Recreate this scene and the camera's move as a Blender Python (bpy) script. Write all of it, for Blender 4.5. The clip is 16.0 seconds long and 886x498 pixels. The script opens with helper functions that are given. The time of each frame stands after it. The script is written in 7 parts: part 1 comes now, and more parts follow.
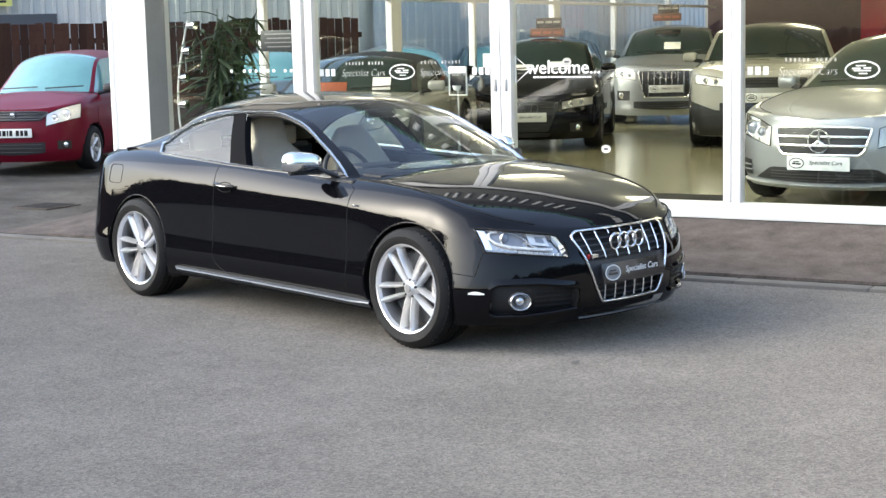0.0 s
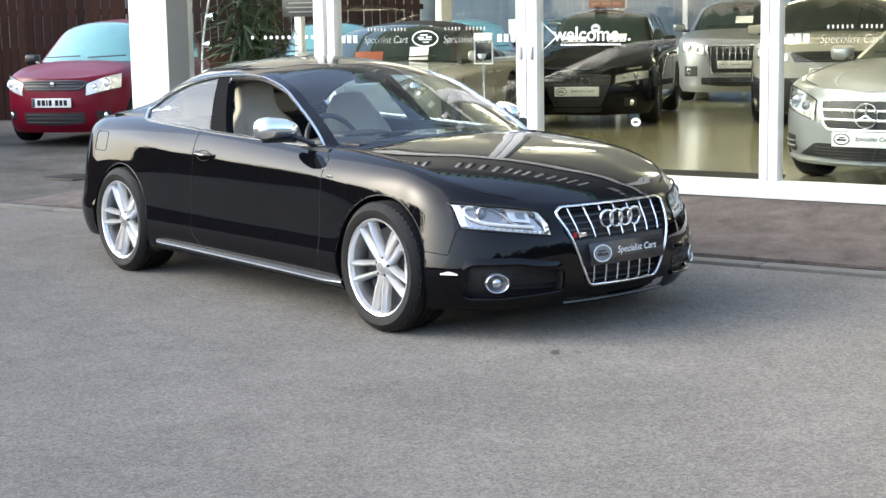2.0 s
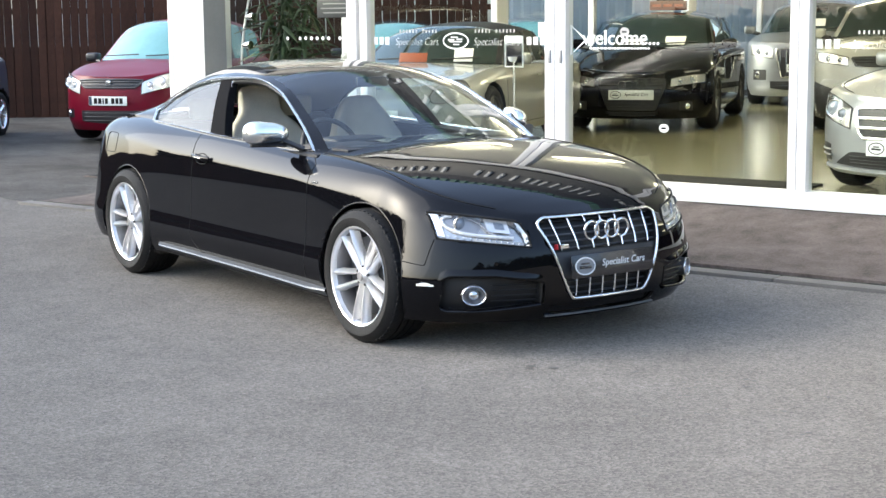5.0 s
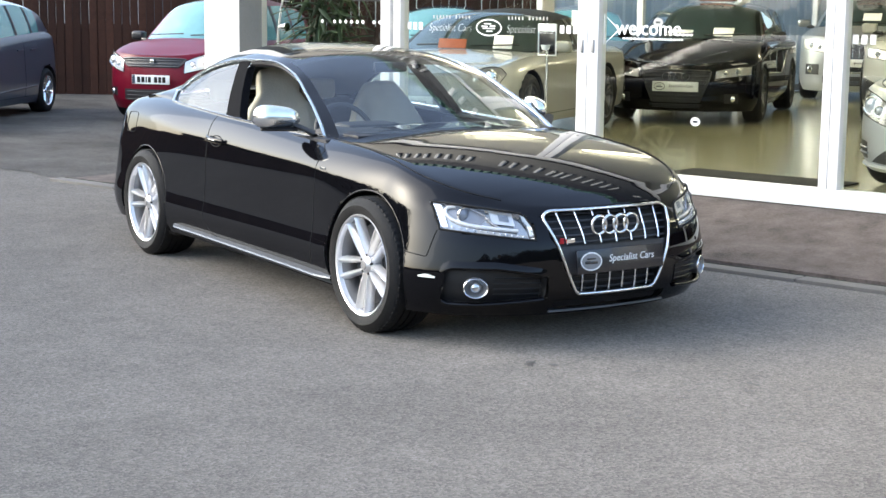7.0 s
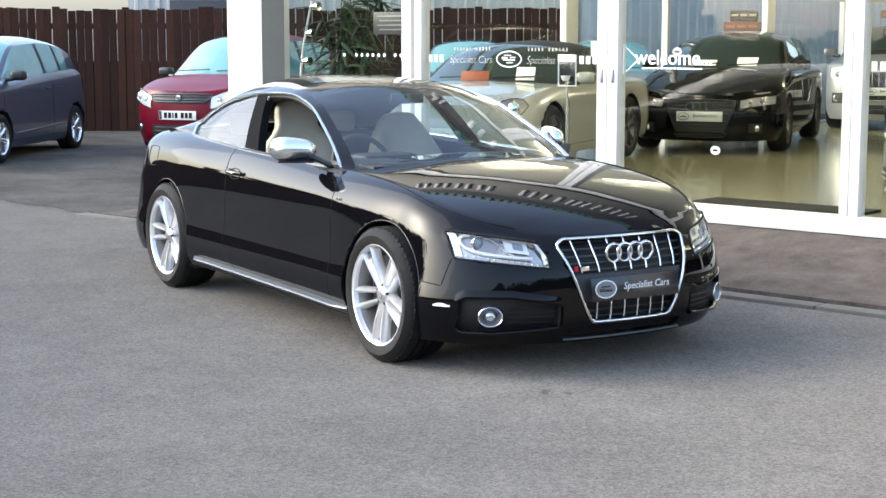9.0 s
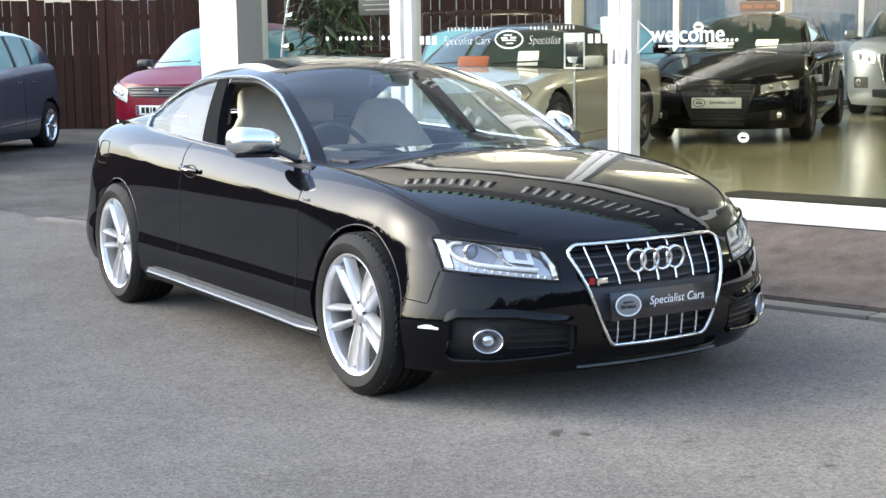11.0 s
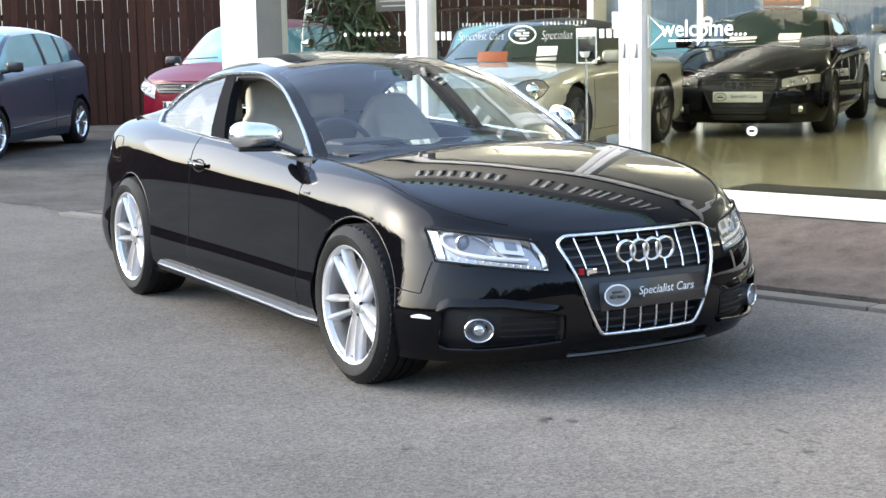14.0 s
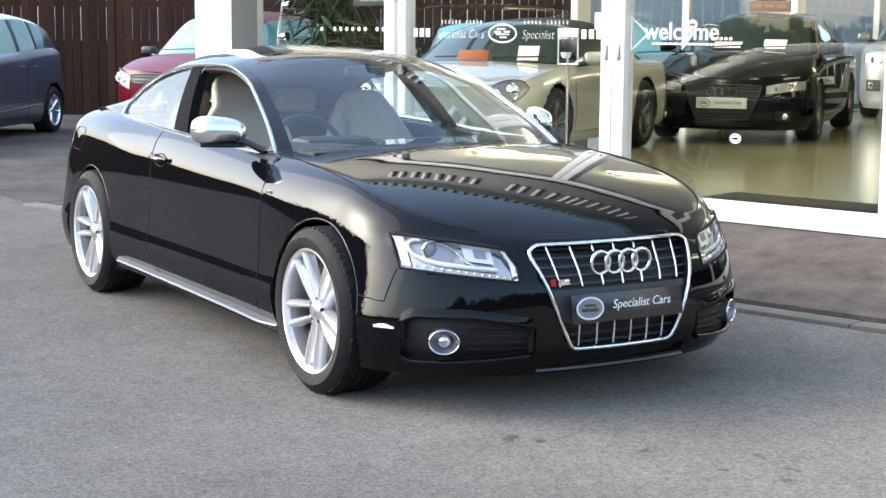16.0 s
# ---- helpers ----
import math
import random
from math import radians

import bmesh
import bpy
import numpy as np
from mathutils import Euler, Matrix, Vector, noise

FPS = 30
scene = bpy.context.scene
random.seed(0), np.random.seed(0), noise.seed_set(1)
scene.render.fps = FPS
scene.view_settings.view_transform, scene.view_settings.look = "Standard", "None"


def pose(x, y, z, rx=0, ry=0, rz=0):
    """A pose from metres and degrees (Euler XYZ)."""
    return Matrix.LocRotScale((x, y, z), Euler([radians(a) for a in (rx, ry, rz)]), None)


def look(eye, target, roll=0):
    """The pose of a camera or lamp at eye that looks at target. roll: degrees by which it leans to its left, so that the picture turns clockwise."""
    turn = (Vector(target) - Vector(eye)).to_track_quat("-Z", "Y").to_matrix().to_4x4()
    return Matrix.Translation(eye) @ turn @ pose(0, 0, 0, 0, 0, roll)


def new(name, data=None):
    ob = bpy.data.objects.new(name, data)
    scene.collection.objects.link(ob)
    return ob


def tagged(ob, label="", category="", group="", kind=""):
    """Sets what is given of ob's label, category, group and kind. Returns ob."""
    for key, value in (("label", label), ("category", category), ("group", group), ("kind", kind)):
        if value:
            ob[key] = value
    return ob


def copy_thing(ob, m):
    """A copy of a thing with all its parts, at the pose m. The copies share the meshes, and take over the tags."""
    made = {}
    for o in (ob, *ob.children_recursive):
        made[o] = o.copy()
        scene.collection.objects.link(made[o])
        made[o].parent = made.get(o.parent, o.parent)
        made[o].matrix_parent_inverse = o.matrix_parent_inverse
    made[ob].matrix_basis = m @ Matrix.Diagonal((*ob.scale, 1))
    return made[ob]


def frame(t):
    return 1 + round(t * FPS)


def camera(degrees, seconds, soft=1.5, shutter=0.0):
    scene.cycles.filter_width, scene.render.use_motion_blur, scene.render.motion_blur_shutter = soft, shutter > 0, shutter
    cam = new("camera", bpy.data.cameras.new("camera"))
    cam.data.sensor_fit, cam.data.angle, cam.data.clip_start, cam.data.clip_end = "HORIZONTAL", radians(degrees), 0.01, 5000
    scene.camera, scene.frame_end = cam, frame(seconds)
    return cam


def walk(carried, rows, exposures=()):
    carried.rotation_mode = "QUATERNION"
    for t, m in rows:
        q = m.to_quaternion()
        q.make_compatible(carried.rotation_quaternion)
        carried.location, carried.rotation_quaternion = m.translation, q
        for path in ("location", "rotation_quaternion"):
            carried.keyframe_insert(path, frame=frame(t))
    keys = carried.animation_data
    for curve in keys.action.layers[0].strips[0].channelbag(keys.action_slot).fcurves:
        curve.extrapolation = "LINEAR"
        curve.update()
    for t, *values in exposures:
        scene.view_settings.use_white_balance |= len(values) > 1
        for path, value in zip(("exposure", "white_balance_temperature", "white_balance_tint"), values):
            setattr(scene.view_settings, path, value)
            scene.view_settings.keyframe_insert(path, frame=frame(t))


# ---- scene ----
cam = camera(32.0, 16.0)
PATH = [
    (0, (9.065, -6.495, 1.710), (7.6140, -5.1460, 1.4379), -1.36),
    (0.5, (8.528, -5.937, 1.636), (7.0686, -4.5948, 1.3770), -1.17),
    (1, (8.645, -5.725, 1.611), (7.1610, -4.4144, 1.3273), -0.66),
    (1.5, (8.783, -5.589, 1.598), (7.2777, -4.3066, 1.2949), -0.37),
    (2, (8.950, -5.538, 1.575), (7.4170, -4.2877, 1.2804), -0.99),
    (2.5, (9.101, -5.481, 1.589), (7.5459, -4.2620, 1.2784), -1.00),
    (3, (9.235, -5.337, 1.599), (7.6574, -4.1479, 1.2864), -1.45),
    (3.5, (9.365, -5.159, 1.604), (7.7607, -4.0018, 1.3100), -0.80),
    (6, (9.040, -4.848, 1.588), (7.4209, -3.7126, 1.2902), -0.47),
    (6.5, (9.127, -4.739, 1.595), (7.4905, -3.6317, 1.2899), -0.07),
    (7, (9.190, -4.645, 1.597), (7.5363, -3.5642, 1.2840), 0.68),
    (7.5, (9.215, -4.603, 1.594), (7.5450, -3.5452, 1.2867), 0.65),
    (8, (9.233, -4.590, 1.591), (7.5499, -3.5476, 1.3062), 0.54),
    (8.5, (9.251, -4.587, 1.589), (7.5637, -3.5479, 1.3156), 0.30),
    (9, (9.257, -4.585, 1.578), (7.5749, -3.5371, 1.3084), -0.00),
    (11.5, (8.096, -3.766, 1.445), (6.4095, -2.7263, 1.1699), -0.90),
    (12, (8.127, -3.768, 1.443), (6.4392, -2.7268, 1.1802), -0.74),
    (12.5, (8.169, -3.777, 1.445), (6.4786, -2.7395, 1.1862), -0.78),
    (13, (8.258, -3.794, 1.443), (6.5629, -2.7631, 1.1877), -0.59),
    (13.5, (8.354, -3.799, 1.450), (6.6526, -2.7807, 1.1909), -0.82),
    (14, (8.423, -3.759, 1.457), (6.7119, -2.7626, 1.1773), -1.10),
    (14.5, (8.468, -3.608, 1.464), (6.7466, -2.6251, 1.1983), -1.30),
    (15, (8.449, -3.503, 1.448), (6.7042, -2.5577, 1.1995), -0.81),
    (15.5, (8.381, -3.483, 1.432), (6.6235, -2.5661, 1.1688), -0.58),
    (16, (8.198, -3.563, 1.449), (6.4998, -2.5452, 1.1664), 0.44),
]
walk(cam, [(t, look(eye, target, roll)) for t, eye, target, roll in PATH], exposures=((0.0, 2.34), (1.0, 2.37), (3.5, 2.50), (9.0, 2.51), (12.0, 2.56), (16.0, 2.60)))

# ---- light ----
world = bpy.data.worlds.new("sky")
scene.world = world
world.use_nodes = True
wn = world.node_tree
wn.nodes.clear()
w_out = wn.nodes.new("ShaderNodeOutputWorld")
w_bg = wn.nodes.new("ShaderNodeBackground")
w_sky = wn.nodes.new("ShaderNodeTexSky")
w_sky.sky_type = "NISHITA"
w_sky.sun_disc = False
SUN_AZ, SUN_EL = radians(-127.0), radians(27.0)      # from the street side, low and hazy
w_sky.sun_elevation = SUN_EL
w_sky.sun_rotation = radians(90.0) - SUN_AZ
w_sky.air_density, w_sky.dust_density, w_sky.ozone_density = 1.0, 4.5, 3.0
w_bg.inputs["Strength"].default_value = 0.105
w_tint = wn.nodes.new("ShaderNodeMixRGB")              # cool balance of the evening sky
w_tint.blend_type = "MULTIPLY"
w_tint.inputs[0].default_value = 1.0
w_tint.inputs[2].default_value = (0.945, 1.0, 1.02, 1)
wn.links.new(w_sky.outputs[0], w_tint.inputs[1])
wn.links.new(w_tint.outputs[0], w_bg.inputs["Color"])
w_haze = wn.nodes.new("ShaderNodeBackground")          # thin bright cloud over the whole sky
w_haze.inputs["Color"].default_value = (0.95, 0.97, 1.0, 1)
w_haze.inputs["Strength"].default_value = 0.05
w_add = wn.nodes.new("ShaderNodeAddShader")
wn.links.new(w_bg.outputs[0], w_add.inputs[0])
wn.links.new(w_haze.outputs[0], w_add.inputs[1])
wn.links.new(w_add.outputs[0], w_out.inputs["Surface"])
sun = new("sun", bpy.data.lights.new("sun", "SUN"))
sun.data.energy, sun.data.angle, sun.data.color = 0.30, radians(80), (1.0, 0.97, 0.93)
sun.matrix_world = look((math.cos(SUN_AZ) * 30 * math.cos(SUN_EL), math.sin(SUN_AZ) * 30 * math.cos(SUN_EL), 30 * math.sin(SUN_EL)), (0, 0, 0))


# ---- materials ----
def mat(name, color, rough=0.5, metal=0.0, var=0.0, scale=8.0, bump=0.0, bscale=60.0, coat=0.0, second=None, spec=None, per_object=0.0):
    """A procedural surface: base colour mottled at two scales, fine relief, gloss."""
    m = bpy.data.materials.new(name)
    m.use_nodes = True
    nt = m.node_tree
    b = nt.nodes["Principled BSDF"]
    c = (*color, 1.0)
    b.inputs["Base Color"].default_value = c
    b.inputs["Roughness"].default_value = rough
    b.inputs["Metallic"].default_value = metal
    if spec is not None:
        b.inputs["Specular IOR Level"].default_value = spec
    if coat:
        b.inputs["Coat Weight"].default_value = coat
        b.inputs["Coat Roughness"].default_value = 0.02
        b.inputs["Coat IOR"].default_value = 1.35
    co = None
    if var or bump or second:
        co = nt.nodes.new("ShaderNodeTexCoord")
    last = None
    if var or second:
        n1 = nt.nodes.new("ShaderNodeTexNoise")
        n1.inputs["Scale"].default_value = scale
        n1.inputs["Detail"].default_value = 6
        n1.inputs["Roughness"].default_value = 0.65
        nt.links.new(co.outputs["Object"], n1.inputs["Vector"])
        n2 = nt.nodes.new("ShaderNodeTexNoise")
        n2.inputs["Scale"].default_value = scale * 14
        n2.inputs["Detail"].default_value = 3
        nt.links.new(co.outputs["Object"], n2.inputs["Vector"])
        add = nt.nodes.new("ShaderNodeMath")
        add.operation = "MULTIPLY_ADD"
        nt.links.new(n2.outputs["Fac"], add.inputs[0])
        add.inputs[1].default_value = 0.4
        nt.links.new(n1.outputs["Fac"], add.inputs[2])
        rp = nt.nodes.new("ShaderNodeValToRGB")
        rp.color_ramp.elements[0].position = 0.42
        rp.color_ramp.elements[1].position = 0.98
        lo = second if second else tuple(max(0.0, k * (1 - var)) for k in color)
        hi = color if second else tuple(min(1.0, k * (1 + var)) for k in color)
        rp.color_ramp.elements[0].color = (*lo, 1)
        rp.color_ramp.elements[1].color = (*hi, 1)
        nt.links.new(add.outputs[0], rp.inputs["Fac"])
        last = rp.outputs["Color"]
        rr = nt.nodes.new("ShaderNodeMapRange")
        rr.inputs["To Min"].default_value = max(0.02, rough * 0.85)
        rr.inputs["To Max"].default_value = min(1.0, rough * 1.15)
        nt.links.new(n1.outputs["Fac"], rr.inputs["Value"])
        nt.links.new(rr.outputs[0], b.inputs["Roughness"])
    if per_object:
        oi = nt.nodes.new("ShaderNodeObjectInfo")
        mr = nt.nodes.new("ShaderNodeMapRange")
        mr.inputs["To Min"].default_value = 1 - per_object
        mr.inputs["To Max"].default_value = 1 + per_object
        nt.links.new(oi.outputs["Random"], mr.inputs["Value"])
        hs = nt.nodes.new("ShaderNodeHueSaturation")
        nt.links.new(mr.outputs[0], hs.inputs["Value"])
        if last:
            nt.links.new(last, hs.inputs["Color"])
        else:
            hs.inputs["Color"].default_value = c
        last = hs.outputs["Color"]
    if last:
        nt.links.new(last, b.inputs["Base Color"])
    if bump:
        nb = nt.nodes.new("ShaderNodeTexNoise")
        nb.inputs["Scale"].default_value = bscale
        nb.inputs["Detail"].default_value = 5
        nt.links.new(co.outputs["Object"], nb.inputs["Vector"])
        bp = nt.nodes.new("ShaderNodeBump")
        bp.inputs["Strength"].default_value = bump
        bp.inputs["Distance"].default_value = 0.01
        nt.links.new(nb.outputs["Fac"], bp.inputs["Height"])
        nt.links.new(bp.outputs["Normal"], b.inputs["Normal"])
    return m


def glass(name, tint, rough=0.0, clear=0.9, face=0.08):
    """A thin pane: clear part mixed with a true reflection that grows towards grazing angles; face: share mirrored head on."""
    m = bpy.data.materials.new(name)
    m.use_nodes = True
    nt = m.node_tree
    nt.nodes.clear()
    o = nt.nodes.new("ShaderNodeOutputMaterial")
    tr = nt.nodes.new("ShaderNodeBsdfTransparent")
    tr.inputs["Color"].default_value = (*(k * clear for k in tint), 1)
    gl = nt.nodes.new("ShaderNodeBsdfGlossy")
    gl.inputs["Roughness"].default_value = rough
    lw = nt.nodes.new("ShaderNodeLayerWeight")
    lw.inputs["Blend"].default_value = 0.5
    pw = nt.nodes.new("ShaderNodeMath")
    pw.operation = "POWER"
    pw.inputs[1].default_value = 4.4
    ma = nt.nodes.new("ShaderNodeMath")
    ma.operation = "MULTIPLY_ADD"
    ma.inputs[1].default_value, ma.inputs[2].default_value = 1 - face, face
    mx = nt.nodes.new("ShaderNodeMixShader")
    nt.links.new(lw.outputs["Facing"], pw.inputs[0])
    nt.links.new(pw.outputs[0], ma.inputs[0])
    nt.links.new(ma.outputs[0], mx.inputs[0])
    nt.links.new(tr.outputs[0], mx.inputs[1])
    nt.links.new(gl.outputs[0], mx.inputs[2])
    nt.links.new(mx.outputs[0], o.inputs["Surface"])
    return m


M = {}
M["black_paint"] = mat("black_paint", (0.003, 0.003, 0.004), 0.3, 0.0, 0.3, 900.0, coat=1.0, spec=0.0)
M["chrome"] = mat("chrome", (0.82, 0.83, 0.84), 0.10, 1.0, 0.04, 30)
M["satin"] = mat("satin_aluminium", (0.92, 0.94, 0.96), 0.22, 1.0, 0.05, 40)
M["alloy"] = mat("silver_alloy", (0.72, 0.72, 0.73), 0.32, 0.75, 0.05, 30)
M["alloy_dark"] = mat("dull_alloy", (0.30, 0.30, 0.31), 0.45, 0.8, 0.1, 20)
M["rubber"] = mat("tyre_rubber", (0.0075, 0.0075, 0.008), 0.75, 0, 0.25, 12, 0.3, 120, spec=0.3)
M["plastic"] = mat("black_plastic", (0.012, 0.012, 0.013), 0.45, 0, 0.2, 40, 0.1, 300)
M["grey_plastic"] = mat("grey_plastic", (0.055, 0.056, 0.06), 0.4, 0.3, 0.15, 40)
M["sill_metal"] = mat("sill_metal", (0.09, 0.10, 0.115), 0.4, 0.6, 0.08, 30)
M["pillar"] = mat("matt_black_trim", (0.008, 0.008, 0.009), 0.7, 0, 0.2, 40, spec=0.02)
M["seam"] = mat("dark_gap", (0.002, 0.002, 0.002), 0.9)
M["reflector"] = mat("lamp_reflector", (0.88, 0.86, 0.82), 0.25, 0.5, 0.03, 30)
M["lamp_bowl"] = mat("lamp_bowl", (0.54, 0.52, 0.49), 0.14, 0.9, 0.1, 25)
M["lens_grey"] = mat("grey_lens", (0.22, 0.24, 0.27), 0.05, 0.2, 0.1, 20, coat=1.0)
M["headlining"] = mat("pale_headlining", (0.42, 0.40, 0.37), 0.9, 0, 0.05, 20)
M["leather"] = mat("cream_leather", (0.50, 0.43, 0.34), 0.5, 0, 0.08, 12, 0.25, 90)
M["dash"] = mat("dark_trim", (0.02, 0.02, 0.022), 0.6, 0, 0.2, 30, 0.2, 150)
M["car_glass"] = glass("car_glass", (0.86, 0.95, 0.94), 0.0, 0.95, 0.06)
M["screen_glass"] = glass("windscreen_glass", (0.92, 0.98, 0.97), 0.0, 0.98, 0.08)
M["dark_glass"] = mat("tinted_car_glass", (0.02, 0.035, 0.035), 0.03, 0, 0, coat=1.0)
M["teal_glass"] = mat("green_tinted_glass", (0.13, 0.30, 0.30), 0.03, 0, 0.1, 4, coat=1.0)
M["lamp_glass"] = glass("lamp_glass", (1, 1, 1), 0.0, 0.97, 0.05)
M["red_lens"] = mat("red_lens", (0.16, 0.008, 0.008), 0.08, 0, 0.1, 40, coat=1.0)
M["orange"] = mat("orange_card", (0.30, 0.075, 0.03), 0.5, 0, 0.06, 20)
M["white_ink"] = mat("white_vinyl", (0.85, 0.85, 0.83), 0.4, 0, 0.03, 20)
M["glass_ink"] = mat("white_glass_vinyl", (0.66, 0.66, 0.64), 0.5, 0, 0.05, 20)
M["sign_orange"] = mat("orange_sign", (0.13, 0.040, 0.020), 0.5, 0, 0.1, 20)
M["red_ink"] = mat("red_enamel", (0.5, 0.01, 0.02), 0.3)
M["plate_white"] = mat("white_plate", (0.74, 0.76, 0.74), 0.35, 0, 0.04, 30)
M["plate_black"] = mat("black_plate", (0.012, 0.012, 0.016), 0.25, 0, 0.1, 30, coat=0.5)
M["red_paint"] = mat("red_paint", (0.13, 0.003, 0.014), 0.35, 0.0, 0.06, 300, coat=0.25, spec=0.15)
M["blue_paint"] = mat("slate_blue_paint", (0.030, 0.044, 0.068), 0.35, 0.0, 0.06, 300, coat=1.0)
M["silver_paint"] = mat("silver_paint", (0.33, 0.345, 0.355), 0.30, 0.6, 0.05, 300, coat=0.4)
M["white_paint"] = mat("white_paint", (0.37, 0.37, 0.345), 0.25, 0, 0.03, 100, coat=1.0)
M["cream_paint"] = mat("pearl_white_paint", (0.34, 0.345, 0.33), 0.25, 0.1, 0.03, 100, coat=1.0)
M["frame_white"] = mat("white_powder_coat", (0.70, 0.70, 0.70), 0.35, 0, 0.04, 3, 0.03, 60)
M["grey_panel"] = mat("grey_panel", (0.42, 0.41, 0.39), 0.55, 0, 0.08, 3, 0.05, 80)
M["pane"] = glass("shop_glass", (0.95, 0.985, 0.95), 0.0, 0.96, 0.065)


# ---- mesh helpers ----
def part(name, bm, material, parent=None, label="", smooth=35.0, kind=""):
    me = bpy.data.meshes.new(name)
    bm.to_mesh(me)
    bm.free()
    me.materials.append(material)
    if smooth:
        me.shade_smooth()
        me.set_sharp_from_angle(angle=radians(smooth))
    ob = new(name, me)
    if parent:
        ob.parent = parent
    return tagged(ob, label, kind=kind)


def grid_mesh(P, closed_u=False, closed_v=False, keep=None):
    """bmesh from rows of points P[i][j]; keep(i, j) tells which cells are faces."""
    bm = bmesh.new()
    P = np.asarray(P, float)
    nu, nv = P.shape[:2]
    vs = [[bm.verts.new(P[i, j]) for j in range(nv)] for i in range(nu)]
    for i in range(nu - (0 if closed_u else 1)):
        for j in range(nv - (0 if closed_v else 1)):
            if keep is None or keep(i, j):
                q = [vs[i][j], vs[(i + 1) % nu][j], vs[(i + 1) % nu][(j + 1) % nv], vs[i][(j + 1) % nv]]
                try:
                    bm.faces.new(q)
                except ValueError:
                    pass
    return bm


def tidy(bm, d=0.0004):
    bmesh.ops.remove_doubles(bm, verts=bm.verts, dist=d)
    bmesh.ops.dissolve_degenerate(bm, edges=bm.edges, dist=1e-5)
    for v in [v for v in bm.verts if not v.link_faces]:
        bm.verts.remove(v)
    bmesh.ops.recalc_face_normals(bm, faces=bm.faces)
    return bm


def box(size, at=(0, 0, 0), bevel=0.0, m=None, bm=None, seg=2):
    """A box with rounded edges; size along x, y, z, centred at `at`."""
    own = bmesh.new()
    bmesh.ops.create_cube(own, size=1.0)
    bmesh.ops.scale(own, vec=size, verts=own.verts)
    if bevel:
        bmesh.ops.bevel(own, geom=own.edges[:], offset=bevel, segments=seg, affect="EDGES", profile=0.6)
    bmesh.ops.translate(own, vec=at, verts=own.verts)
    if m is not None:
        bmesh.ops.transform(own, matrix=m, verts=own.verts)
    if bm is None:
        return own
    return merge(bm, own)


def merge(bm, other):
    tmp = bpy.data.meshes.new("tmp")
    other.to_mesh(tmp)
    other.free()
    bm.from_mesh(tmp)
    bpy.data.meshes.remove(tmp)
    return bm


def lathe(profile, n=48, axis="y", arc=2 * math.pi):
    """Turn a profile of (radius, height) about an axis."""
    P = []
    full = arc > 6.28
    for i in range(n + (0 if full else 1)):
        a = arc * i / n
        ca, sa = math.cos(a), math.sin(a)
        row = []
        for r, h in profile:
            row.append((r * ca, h, r * sa) if axis == "y" else ((r * ca, r * sa, h) if axis == "z" else (h, r * ca, r * sa)))
        P.append(row)
    return tidy(grid_mesh(P, closed_u=full))


def sweep(points, rx, ry=None, sides=8, closed=False, up=(0, 0, 1), bm=None):
    """A tube along points with an elliptic section: rx across, ry along the local up."""
    ry = rx if ry is None else ry
    pts = [Vector(p) for p in points]
    n = len(pts)
    rows = []
    for i, p in enumerate(pts):
        a = pts[(i - 1) % n] if closed or i > 0 else p
        b = pts[(i + 1) % n] if closed or i < n - 1 else p
        t = (b - a).normalized()
        u = Vector(up)
        u = (u - t * u.dot(t))
        u = u.normalized() if u.length > 1e-6 else t.orthogonal().normalized()
        s = t.cross(u)
        ax = rx[i] if hasattr(rx, "__len__") else rx
        ay = ry[i] if hasattr(ry, "__len__") else ry
        rows.append([p + s * (ax * math.cos(2 * math.pi * k / sides)) + u * (ay * math.sin(2 * math.pi * k / sides)) for k in range(sides)])
    own = grid_mesh(rows, closed_u=closed, closed_v=True)
    if not closed:
        own.verts.ensure_lookup_table()
        own.faces.new([own.verts[k] for k in range(sides)][::-1])
        own.faces.new([own.verts[(n - 1) * sides + k] for k in range(sides)])
    bmesh.ops.recalc_face_normals(own, faces=own.faces)
    return own if bm is None else merge(bm, own)


def curve(*pts):
    """A smooth function through (x, value) knots, flat beyond the ends."""
    xs = np.array([p[0] for p in pts], float)
    ys = np.array([p[1] for p in pts], float)
    h = np.diff(xs)
    dl = np.diff(ys) / h
    m = np.zeros(len(xs))
    m[0], m[-1] = dl[0], dl[-1]
    for i in range(1, len(xs) - 1):
        if dl[i - 1] * dl[i] > 0:
            w1, w2 = 2 * h[i] + h[i - 1], h[i] + 2 * h[i - 1]
            m[i] = (w1 + w2) / (w1 / dl[i - 1] + w2 / dl[i])

    def f(x):
        x = np.clip(x, xs[0], xs[-1])
        i = np.clip(np.searchsorted(xs, x, side="right") - 1, 0, len(xs) - 2)
        t = (x - xs[i]) / h[i]
        return (ys[i] * (1 + 2 * t) * (1 - t) ** 2 + m[i] * h[i] * t * (1 - t) ** 2
                + ys[i + 1] * t * t * (3 - 2 * t) + m[i + 1] * h[i] * t * t * (t - 1))
    return f


